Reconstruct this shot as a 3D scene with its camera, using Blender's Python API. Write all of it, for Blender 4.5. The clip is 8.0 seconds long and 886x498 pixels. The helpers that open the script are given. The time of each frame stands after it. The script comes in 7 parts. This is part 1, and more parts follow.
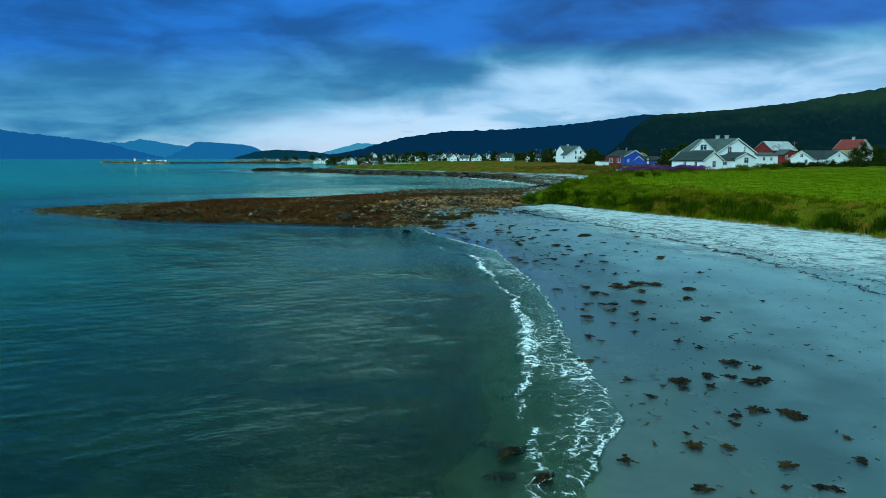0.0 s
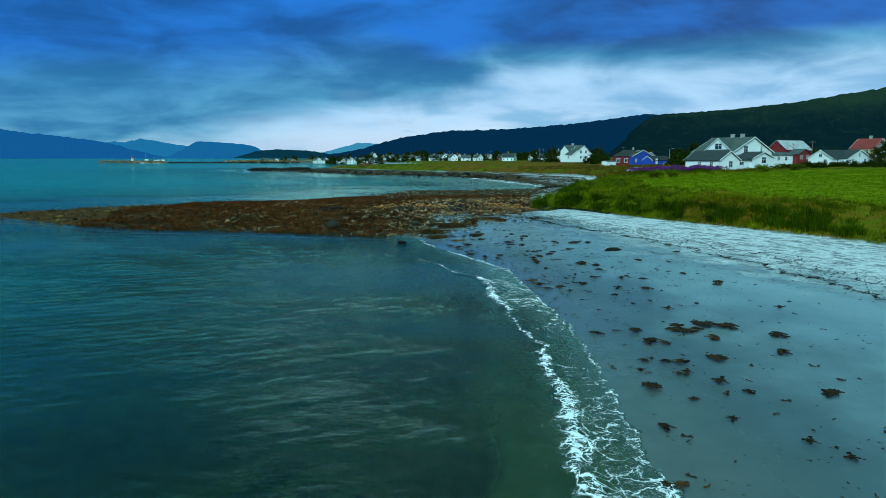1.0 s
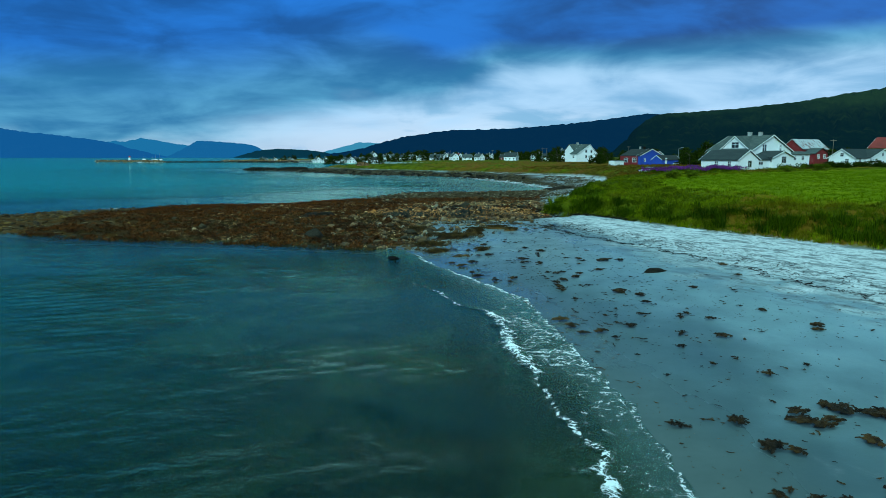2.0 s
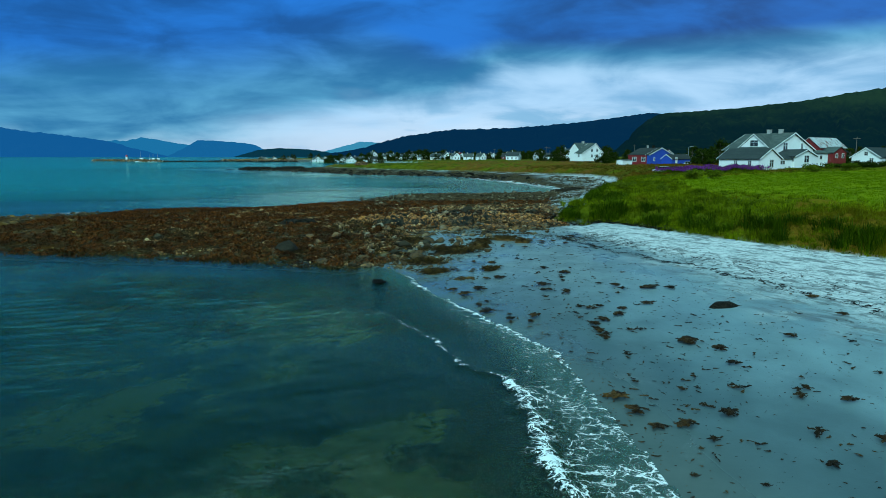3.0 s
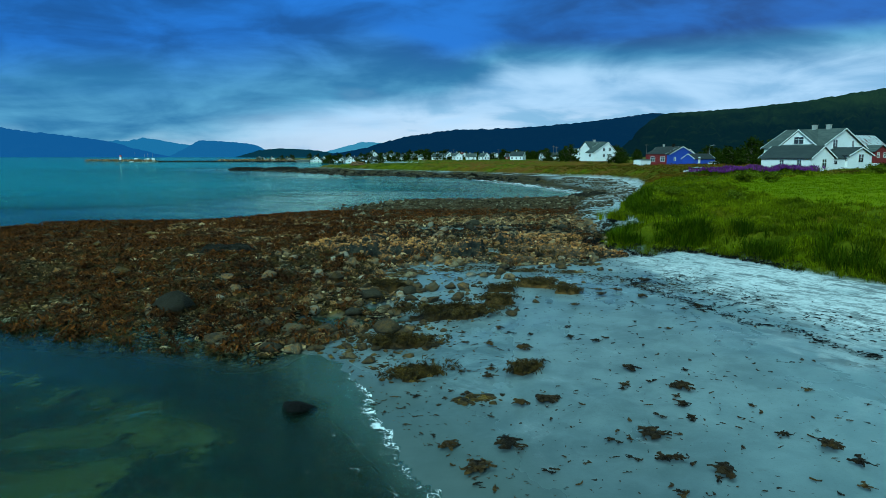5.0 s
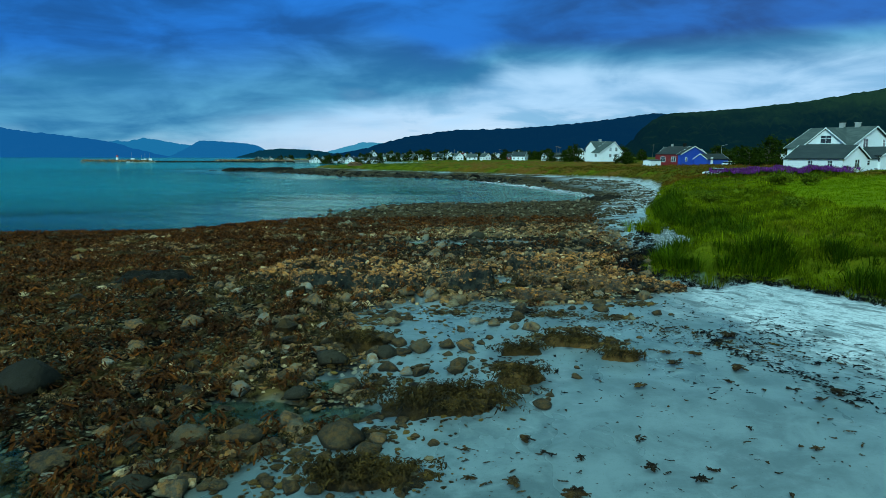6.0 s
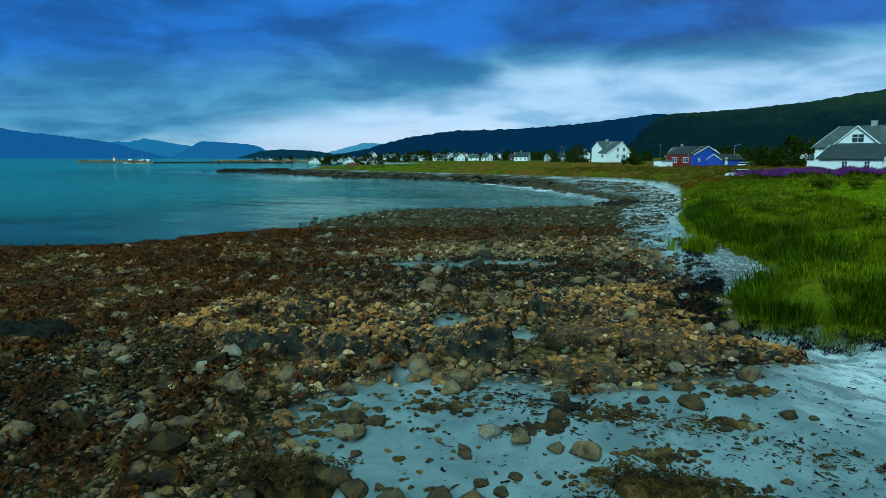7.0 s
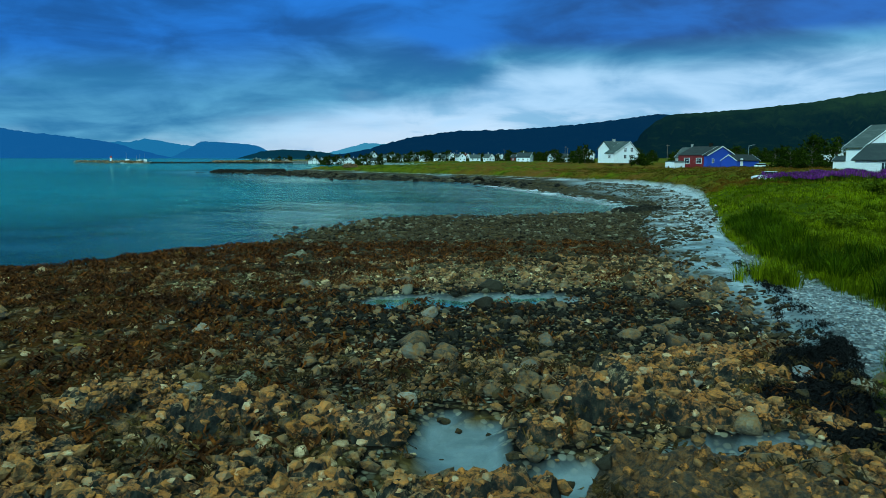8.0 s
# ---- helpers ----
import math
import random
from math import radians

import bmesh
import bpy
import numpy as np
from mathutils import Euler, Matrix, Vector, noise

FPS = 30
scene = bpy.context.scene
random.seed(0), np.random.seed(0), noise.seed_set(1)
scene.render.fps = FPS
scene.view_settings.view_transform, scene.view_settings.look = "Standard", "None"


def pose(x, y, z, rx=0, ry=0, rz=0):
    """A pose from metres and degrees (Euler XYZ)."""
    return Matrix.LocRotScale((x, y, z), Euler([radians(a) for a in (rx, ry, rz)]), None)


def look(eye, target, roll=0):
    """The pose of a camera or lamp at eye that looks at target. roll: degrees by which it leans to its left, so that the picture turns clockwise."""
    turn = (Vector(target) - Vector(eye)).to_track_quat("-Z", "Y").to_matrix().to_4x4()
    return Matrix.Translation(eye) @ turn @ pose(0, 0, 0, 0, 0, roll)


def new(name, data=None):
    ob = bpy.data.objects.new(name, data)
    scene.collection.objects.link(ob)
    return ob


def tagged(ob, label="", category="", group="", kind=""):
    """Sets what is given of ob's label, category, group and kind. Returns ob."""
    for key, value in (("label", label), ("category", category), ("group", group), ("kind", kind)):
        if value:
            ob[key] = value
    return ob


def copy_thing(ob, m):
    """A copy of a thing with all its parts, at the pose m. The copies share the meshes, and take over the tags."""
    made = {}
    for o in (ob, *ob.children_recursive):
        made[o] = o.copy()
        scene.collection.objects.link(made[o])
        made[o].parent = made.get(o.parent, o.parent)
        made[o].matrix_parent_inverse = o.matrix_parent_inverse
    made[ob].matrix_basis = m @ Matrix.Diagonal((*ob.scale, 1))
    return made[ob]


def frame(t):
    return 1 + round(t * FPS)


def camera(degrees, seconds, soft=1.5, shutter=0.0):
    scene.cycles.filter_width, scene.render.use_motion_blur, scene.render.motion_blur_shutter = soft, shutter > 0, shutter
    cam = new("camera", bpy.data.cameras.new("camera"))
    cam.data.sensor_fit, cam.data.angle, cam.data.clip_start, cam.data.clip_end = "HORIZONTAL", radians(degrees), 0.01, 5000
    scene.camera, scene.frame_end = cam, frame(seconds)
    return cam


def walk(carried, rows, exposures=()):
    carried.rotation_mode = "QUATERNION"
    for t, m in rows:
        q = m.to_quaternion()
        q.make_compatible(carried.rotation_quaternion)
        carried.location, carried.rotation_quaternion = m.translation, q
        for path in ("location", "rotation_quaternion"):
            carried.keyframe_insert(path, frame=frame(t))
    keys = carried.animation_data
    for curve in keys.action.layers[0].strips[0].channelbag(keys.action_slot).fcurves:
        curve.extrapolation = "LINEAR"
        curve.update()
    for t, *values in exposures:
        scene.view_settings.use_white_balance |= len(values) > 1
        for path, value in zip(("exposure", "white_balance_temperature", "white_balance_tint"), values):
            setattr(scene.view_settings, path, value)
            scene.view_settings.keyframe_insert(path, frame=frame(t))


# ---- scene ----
cam = camera(66.9, 8.0, soft=0.7)
METRES, EYE, TILT, LEAN, TURN = 79.5, 7.45, 1.15, -2.05, 0.0
ROWS = [
    (0.0, 0.0, 0.0, 0.0, -0.33, -8.96, 2.11),
    (0.5, -0.0, 0.0588, -0.0014, -0.29, -8.97, 2.1),
    (1.0, 0.0002, 0.1192, -0.0029, -0.25, -8.98, 2.09),
    (1.5, 0.0007, 0.181, -0.0047, -0.21, -8.99, 2.07),
    (3.0, 0.0037, 0.3706, -0.0113, -0.07, -9.05, 2.04),
    (3.5, 0.0048, 0.4331, -0.0137, -0.02, -9.05, 2.01),
    (4.0, 0.0063, 0.496, -0.016, 0.04, -9.03, 2.02),
    (4.5, 0.0076, 0.5592, -0.0183, 0.08, -9.02, 2.04),
    (6.0, 0.0118, 0.7495, -0.0235, 0.19, -8.99, 2.03),
    (6.5, 0.013, 0.8127, -0.025, 0.24, -8.96, 2.05),
    (7.0, 0.014, 0.8759, -0.0265, 0.29, -8.93, 2.05),
    (7.5, 0.0154, 0.9378, -0.0274, 0.35, -8.94, 2.03),
    (8.0, 0.0165, 0.9994, -0.0285, 0.4, -8.9, 2.0),
]
walk(cam, [(t, pose(0, 0, EYE, TILT, LEAN, TURN) @ pose(METRES * x, METRES * y, METRES * z, 90 + pitch, roll, yaw)) for t, x, y, z, yaw, pitch, roll in ROWS],
     exposures=[(0.0, 0.0), (8.0, 0.0)])


# ---- node helpers ----
class Nodes:
    """A small writer of node trees."""

    def __init__(self, tree):
        self.tree = tree
        tree.nodes.clear()

    def add(self, kind, settings=None, **sockets):
        n = self.tree.nodes.new(kind)
        for k, v in (settings or {}).items():
            setattr(n, k, v)
        for k, v in sockets.items():
            self.put(n, k.replace("_", " "), v)
        return n

    def put(self, n, key, v):
        s = n.inputs[int(key[1:])] if key[0] == "i" and key[1:].isdigit() else n.inputs[key]
        if isinstance(v, bpy.types.NodeSocket):
            self.tree.links.new(v, s)
        elif isinstance(v, bpy.types.Node):
            self.tree.links.new(v.outputs[0], s)
        elif isinstance(v, (tuple, list)) and s.type == "RGBA" and len(v) == 3:
            s.default_value = (*v, 1)
        else:
            s.default_value = v

    def math(self, op, a, b=0.0, clamp=False):
        return self.add("ShaderNodeMath", {"operation": op, "use_clamp": clamp}, i0=a, i1=b).outputs[0]

    def mix(self, f, a, b, blend="MIX"):
        n = self.tree.nodes.new("ShaderNodeMix")
        n.data_type, n.blend_type = "RGBA", blend
        self.put(n, "i0", f), self.put(n, "i6", a), self.put(n, "i7", b)
        return n.outputs[2]

    def noise(self, vec, scale, detail=4.0, rough=0.55, warp=0.0):
        n = self.add("ShaderNodeTexNoise", None, Scale=scale, Detail=detail, Roughness=rough, Distortion=warp)
        if vec is not None:
            self.put(n, "Vector", vec)
        return n.outputs[0]

    def step(self, v, lo, hi):
        return self.add("ShaderNodeMapRange", {"interpolation_type": "SMOOTHSTEP"}, Value=v, From_Min=lo, From_Max=hi).outputs[0]

    def ramp(self, v, *stops):
        n = self.add("ShaderNodeValToRGB", None, Fac=v)
        e = n.color_ramp.elements
        while len(e) < len(stops):
            e.new(0.5)
        for el, (p, c) in zip(e, stops):
            el.position, el.color = p, (*c, 1)
        return n.outputs[0]

    def attr(self, name):
        return self.add("ShaderNodeAttribute", {"attribute_name": name}).outputs["Fac"]

    def bump(self, h, strength=0.5, distance=0.05):
        return self.add("ShaderNodeBump", None, Height=h, Strength=strength, Distance=distance).outputs[0]

    def position(self):
        return self.add("ShaderNodeNewGeometry").outputs["Position"]

    def local(self):
        return self.add("ShaderNodeTexCoord").outputs["Object"]

    def island(self):
        return self.add("ShaderNodeNewGeometry").outputs["Random Per Island"]

    def each(self):
        return self.add("ShaderNodeObjectInfo").outputs["Random"]

    def scaled(self, vec, x, y, z):
        return self.add("ShaderNodeMapping", None, Vector=vec, Scale=(x, y, z)).outputs[0]

    def principled(self, color, rough=0.7, normal=None, metal=0.0, spec=0.5):
        n = self.add("ShaderNodeBsdfPrincipled", None, Base_Color=color, Roughness=rough, Metallic=metal)
        self.put(n, "Specular IOR Level", spec)
        if normal is not None:
            self.put(n, "Normal", normal)
        return n

    def out(self, shader):
        o = self.add("ShaderNodeOutputMaterial")
        self.put(o, "Surface", shader)


def material(name):
    m = bpy.data.materials.new(name)
    m.use_nodes = True
    return m, Nodes(m.node_tree)


# ---- world and sun: overcast evening, brighter towards the horizon ----
world = bpy.data.worlds.new("overcast_sky")
scene.world = world
world.use_nodes = True
w = Nodes(world.node_tree)
sky = w.add("ShaderNodeTexSky", {"sky_type": "NISHITA", "sun_disc": False, "sun_elevation": radians(28), "sun_rotation": radians(30)})
direction = w.add("ShaderNodeTexCoord").outputs["Generated"]
axes = w.add("ShaderNodeSeparateXYZ", None, Vector=direction)
dx, dy, dz = axes.outputs
lift = w.math("ADD", w.math("MAXIMUM", dz, 0.0), 0.16)
deck = w.add("ShaderNodeCombineXYZ", None, X=w.math("DIVIDE", dx, lift), Y=w.math("DIVIDE", dy, lift)).outputs[0]
big = w.noise(deck, 0.8, 5.0, 0.5, 0.3)
puffs = w.noise(w.scaled(direction, 1.0, 1.0, 2.8), 6.5, 9.0, 0.52, 0.5)
streak = w.math("ADD", w.math("MULTIPLY", w.noise(w.scaled(deck, 0.8, 1.15, 1.0), 1.4, 6.0, 0.52, 0.4), 0.45), w.math("MULTIPLY", puffs, 0.55))
side = w.math("ADD", w.add("ShaderNodeMapRange", {"interpolation_type": "SMOOTHSTEP"}, Value=dx, From_Min=-0.50, From_Max=-0.02, To_Min=0.030, To_Max=0.088).outputs[0], w.math("MULTIPLY", w.step(dx, -0.02, 0.10), 0.046))
under = w.math("SUBTRACT", w.math("ADD", side, w.math("MULTIPLY", w.math("SUBTRACT", big, 0.5), 0.035)), dz)
clear = w.step(w.math("ADD", under, w.math("MULTIPLY", w.math("SUBTRACT", puffs, 0.5), 0.03)), -0.012, 0.034)
roof = w.mix(w.step(streak, 0.38, 0.61), w.mix(w.step(dx, -0.1, 0.45), (0.009, 0.100, 0.35), (0.006, 0.068, 0.25)), w.mix(w.step(dx, -0.1, 0.45), (0.016, 0.195, 0.70), (0.010, 0.150, 0.56)))
roof = w.mix(w.math("MULTIPLY", w.step(dz, 0.15, 0.06), w.step(big, 0.35, 0.65)), roof, (0.03, 0.24, 0.47))
glow = w.mix(w.step(streak, 0.36, 0.62), (0.165, 0.43, 0.72), (0.44, 0.72, 1.00))
glow = w.mix(w.step(dx, -0.12, -0.5), glow, w.mix(w.step(streak, 0.35, 0.65), (0.065, 0.31, 0.50), (0.17, 0.54, 0.74)))
low = w.mix(clear, w.mix(w.step(under, w.math("SUBTRACT", -0.035, w.math("MULTIPLY", w.step(dx, 0.12, -0.15), 0.085)), -0.004), roof, w.mix(w.step(streak, 0.36, 0.64), (0.020, 0.18, 0.40), (0.105, 0.41, 0.67))), glow)
low = w.mix(w.math("MULTIPLY", w.math("MULTIPLY", w.step(w.math("ADD", dz, w.math("MULTIPLY", w.math("SUBTRACT", puffs, 0.5), 0.12)), 0.085, 0.035), w.step(dx, -0.36, -0.08)), 0.85), low, w.mix(w.step(puffs, 0.44, 0.57), (0.24, 0.52, 0.78), (0.60, 0.80, 1.00)))
middle = w.mix(w.step(dz, 0.28, 0.50), w.mix(w.step(streak, 0.36, 0.62), (0.020, 0.16, 0.26), (0.090, 0.36, 0.46)), w.mix(w.step(streak, 0.36, 0.62), (0.006, 0.040, 0.045), (0.034, 0.115, 0.118)))
high = w.mix(w.step(streak, 0.3, 0.7), (1.06, 2.42, 2.65), (1.58, 3.24, 3.47))
clouds = w.mix(w.step(dz, 0.74, 0.95), w.mix(w.step(dz, 0.22, 0.34), low, middle), high)
clouds = w.mix(w.math("MULTIPLY", w.step(dz, 0.045, 0.005), w.math("MULTIPLY", w.step(puffs, 0.40, 0.60), 0.55)), clouds, (0.50, 0.64, 0.80))
far_sky = w.add("ShaderNodeBackground", None, Color=sky, Strength=0.08)
deck_sky = w.add("ShaderNodeBackground", None, Color=clouds, Strength=1.0)
both = w.add("ShaderNodeMixShader", None, i0=0.985, i1=far_sky, i2=deck_sky)
w.put(w.add("ShaderNodeOutputWorld"), "Surface", both)

sun = new("sun", bpy.data.lights.new("sun", "SUN"))
sun.data.energy, sun.data.angle, sun.data.color = 3.15, radians(16), (0.545, 0.940, 1.0)
sun.matrix_world = look((-70, -200, 115), (0, 0, 0))


# ---- materials ----
def make_ground():
    m, n = material("shore_ground")
    p = n.position()
    reef, grass, field, rust = n.attr("reef"), n.attr("grass"), n.attr("field"), n.attr("rust")
    z = n.add("ShaderNodeSeparateXYZ", None, Vector=p).outputs[2]
    fine, mid, wide = n.noise(p, 9.0, 6.0, 0.65), n.noise(p, 0.9, 5.0, 0.6), n.noise(p, 0.09, 4.0)
    level = n.math("ADD", z, n.math("MULTIPLY", n.math("SUBTRACT", n.noise(p, 0.35, 5.0, 0.6), 0.5), 0.55))
    damp = n.mix(n.step(n.noise(n.scaled(p, 1.0, 0.4, 1.0), 0.3, 6.0, 0.6), 0.3, 0.7), (0.80, 0.82, 0.83), (1.12, 1.12, 1.12))
    damp = n.mix(1.0, damp, n.mix(n.step(level, 0.10, 0.62), (0.046, 0.084, 0.094), (0.160, 0.246, 0.268)), "MULTIPLY")
    seep = n.attr("seep")
    damp = n.mix(n.math("MULTIPLY", seep, 0.9), damp, n.mix(n.step(n.noise(p, 0.8, 6.0, 0.65, 0.4), 0.35, 0.65), (0.085, 0.118, 0.124), (0.165, 0.215, 0.222)))
    damp = n.mix(n.math("MULTIPLY", n.step(n.noise(p, 3.5, 8.0, 0.75), 0.54, 0.72), 0.35), damp, (0.07, 0.09, 0.088))
    dry = n.mix(fine, (0.30, 0.33, 0.34), (0.72, 0.73, 0.75))
    along = n.add("ShaderNodeMapping", {"vector_type": "TEXTURE"}, Vector=p, Rotation=(0, 0, radians(27))).outputs[0]
    wetness = n.step(n.math("ADD", n.attr("dry"), n.math("MULTIPLY", n.math("SUBTRACT", n.noise(n.scaled(along, 1.1, 0.7, 1.0), 0.6, 9.0, 0.72, 0.6), 0.5), 2.2)), 0.15, 1.05)
    sand = n.mix(wetness, damp, dry)
    # thin lines of debris left along the upper beach
    lines = n.noise(n.scaled(along, 1.3, 0.48, 1.0), 1.2, 9.0, 0.74, 0.6)
    band = n.math("MULTIPLY", n.step(n.attr("dry"), 0.05, 0.35), 1.0)
    sand = n.mix(n.math("MULTIPLY", band, n.math("MULTIPLY", n.step(lines, 0.49, 0.58), 0.85)), sand, (0.085, 0.105, 0.110))
    smear = n.noise(n.scaled(along, 1.5, 0.8, 1.0), 2.6, 9.0, 0.75, 0.4)
    sand = n.mix(n.math("MULTIPLY", n.math("MULTIPLY", n.step(smear, 0.47, 0.60), n.step(n.attr("dry"), 0.1, 0.5)), 0.7), sand, (0.14, 0.17, 0.18))
    sand = n.mix(n.math("MULTIPLY", n.step(n.noise(p, 22.0, 5.0, 0.75), 0.56, 0.70), 0.45), sand, (0.045, 0.050, 0.045))
    soaked = n.step(z, 0.22, 0.03)
    sand = n.mix(soaked, sand, n.mix(mid, (0.050, 0.078, 0.078), (0.094, 0.126, 0.122)))
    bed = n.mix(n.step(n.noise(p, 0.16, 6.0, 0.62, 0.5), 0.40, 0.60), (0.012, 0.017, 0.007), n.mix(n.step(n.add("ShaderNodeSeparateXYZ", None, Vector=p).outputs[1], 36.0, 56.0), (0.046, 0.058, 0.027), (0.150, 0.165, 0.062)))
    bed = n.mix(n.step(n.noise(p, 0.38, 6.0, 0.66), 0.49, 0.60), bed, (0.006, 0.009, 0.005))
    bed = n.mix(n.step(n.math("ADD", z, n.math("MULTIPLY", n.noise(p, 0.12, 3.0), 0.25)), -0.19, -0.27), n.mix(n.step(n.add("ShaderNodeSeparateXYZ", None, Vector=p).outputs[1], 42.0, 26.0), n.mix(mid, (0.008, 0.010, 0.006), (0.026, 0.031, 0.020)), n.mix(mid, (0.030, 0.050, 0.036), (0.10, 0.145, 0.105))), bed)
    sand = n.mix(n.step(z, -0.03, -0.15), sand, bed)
    weed = n.mix(n.step(mid, 0.38, 0.62), (0.010, 0.007, 0.002), (0.105, 0.064, 0.020))
    weed = n.mix(n.math("MULTIPLY", rust, n.step(n.noise(p, 0.5, 6.0, 0.7), 0.36, 0.55)), weed, n.mix(fine, (0.018, 0.006, 0.001), (0.110, 0.040, 0.005)))
    cells = n.add("ShaderNodeTexVoronoi", None, Vector=p, Scale=5.5)
    tone = n.add("ShaderNodeSeparateXYZ", None, Vector=cells.outputs["Color"])
    pebbles = n.mix(n.step(tone.outputs[0], 0.2, 0.9), (0.020, 0.016, 0.009), n.mix(tone.outputs[1], (0.20, 0.145, 0.075), (0.16, 0.155, 0.12)))
    pebbles = n.mix(n.step(cells.outputs["Distance"], 0.35, 0.62), pebbles, (0.005, 0.004, 0.003))
    stony = n.mix(n.math("MULTIPLY", n.step(n.noise(p, 0.4, 5.0, 0.6), 0.36, 0.52), n.math("SUBTRACT", 1.0, n.math("MULTIPLY", rust, 0.7))), weed, pebbles)
    sand = n.mix(reef, sand, stony)
    turf = n.mix(n.step(n.noise(p, 0.25, 6.0, 0.65), 0.36, 0.62), (0.030, 0.044, 0.001), (0.095, 0.105, 0.004))
    turf = n.mix(n.step(n.noise(p, 0.045, 6.0, 0.66, 0.6), 0.51, 0.64), turf, (0.145, 0.075, 0.007))
    turf = n.mix(n.math("MULTIPLY", n.step(fine, 0.42, 0.7), 0.5), turf, (0.010, 0.018, 0.001))
    lawn = n.mix(n.step(n.noise(n.scaled(p, 1.0, 0.35, 1.0), 0.35, 6.0, 0.66), 0.34, 0.66), (0.085, 0.118, 0.0008), (0.140, 0.165, 0.001))
    lawn = n.mix(n.math("MULTIPLY", n.step(fine, 0.45, 0.7), 0.35), lawn, (0.055, 0.078, 0.0008))
    heath = n.math("MULTIPLY", n.attr("heath"), n.step(n.noise(n.scaled(p, 1.0, 2.0, 1.0), 0.05, 6.0, 0.66, 0.5), 0.38, 0.60))
    turf = n.mix(heath, turf, n.mix(n.step(fine, 0.35, 0.65), (0.075, 0.028, 0.006), (0.165, 0.075, 0.014)))
    turf = n.mix(field, turf, lawn)
    color = n.mix(grass, sand, turf)
    slick = n.step(n.noise(n.scaled(p, 1.0, 0.5, 1.0), 0.22, 5.0, 0.6), 0.38, 0.62)
    rough = n.mix(wetness, n.mix(slick, (0.42, 0.42, 0.42), (0.30, 0.30, 0.30)), (0.9, 0.9, 0.9))
    rough = n.mix(n.math("MULTIPLY", seep, n.step(wetness, 0.6, 0.2)), rough, n.mix(slick, (0.40, 0.40, 0.40), (0.24, 0.24, 0.24)))
    rough = n.mix(soaked, rough, (0.2, 0.2, 0.2))
    rough = n.mix(n.math("MAXIMUM", grass, reef), rough, (0.85, 0.85, 0.85))
    relief = n.math("ADD", n.math("ADD", n.math("MULTIPLY", fine, 0.4), n.math("MULTIPLY", mid, 0.8)), n.math("MULTIPLY", n.math("MULTIPLY", reef, -1.6), cells.outputs["Distance"]))
    n.out(n.principled(color, rough, n.bump(relief, n.math("ADD", 0.06, n.math("MULTIPLY", n.math("MAXIMUM", wetness, n.math("MAXIMUM", grass, reef)), 0.42)), 0.08), spec=n.math("SUBTRACT", 0.62, n.math("MULTIPLY", n.math("MAXIMUM", n.math("MULTIPLY", wetness, 0.8), n.math("MAXIMUM", grass, reef)), 0.60))))
    return m


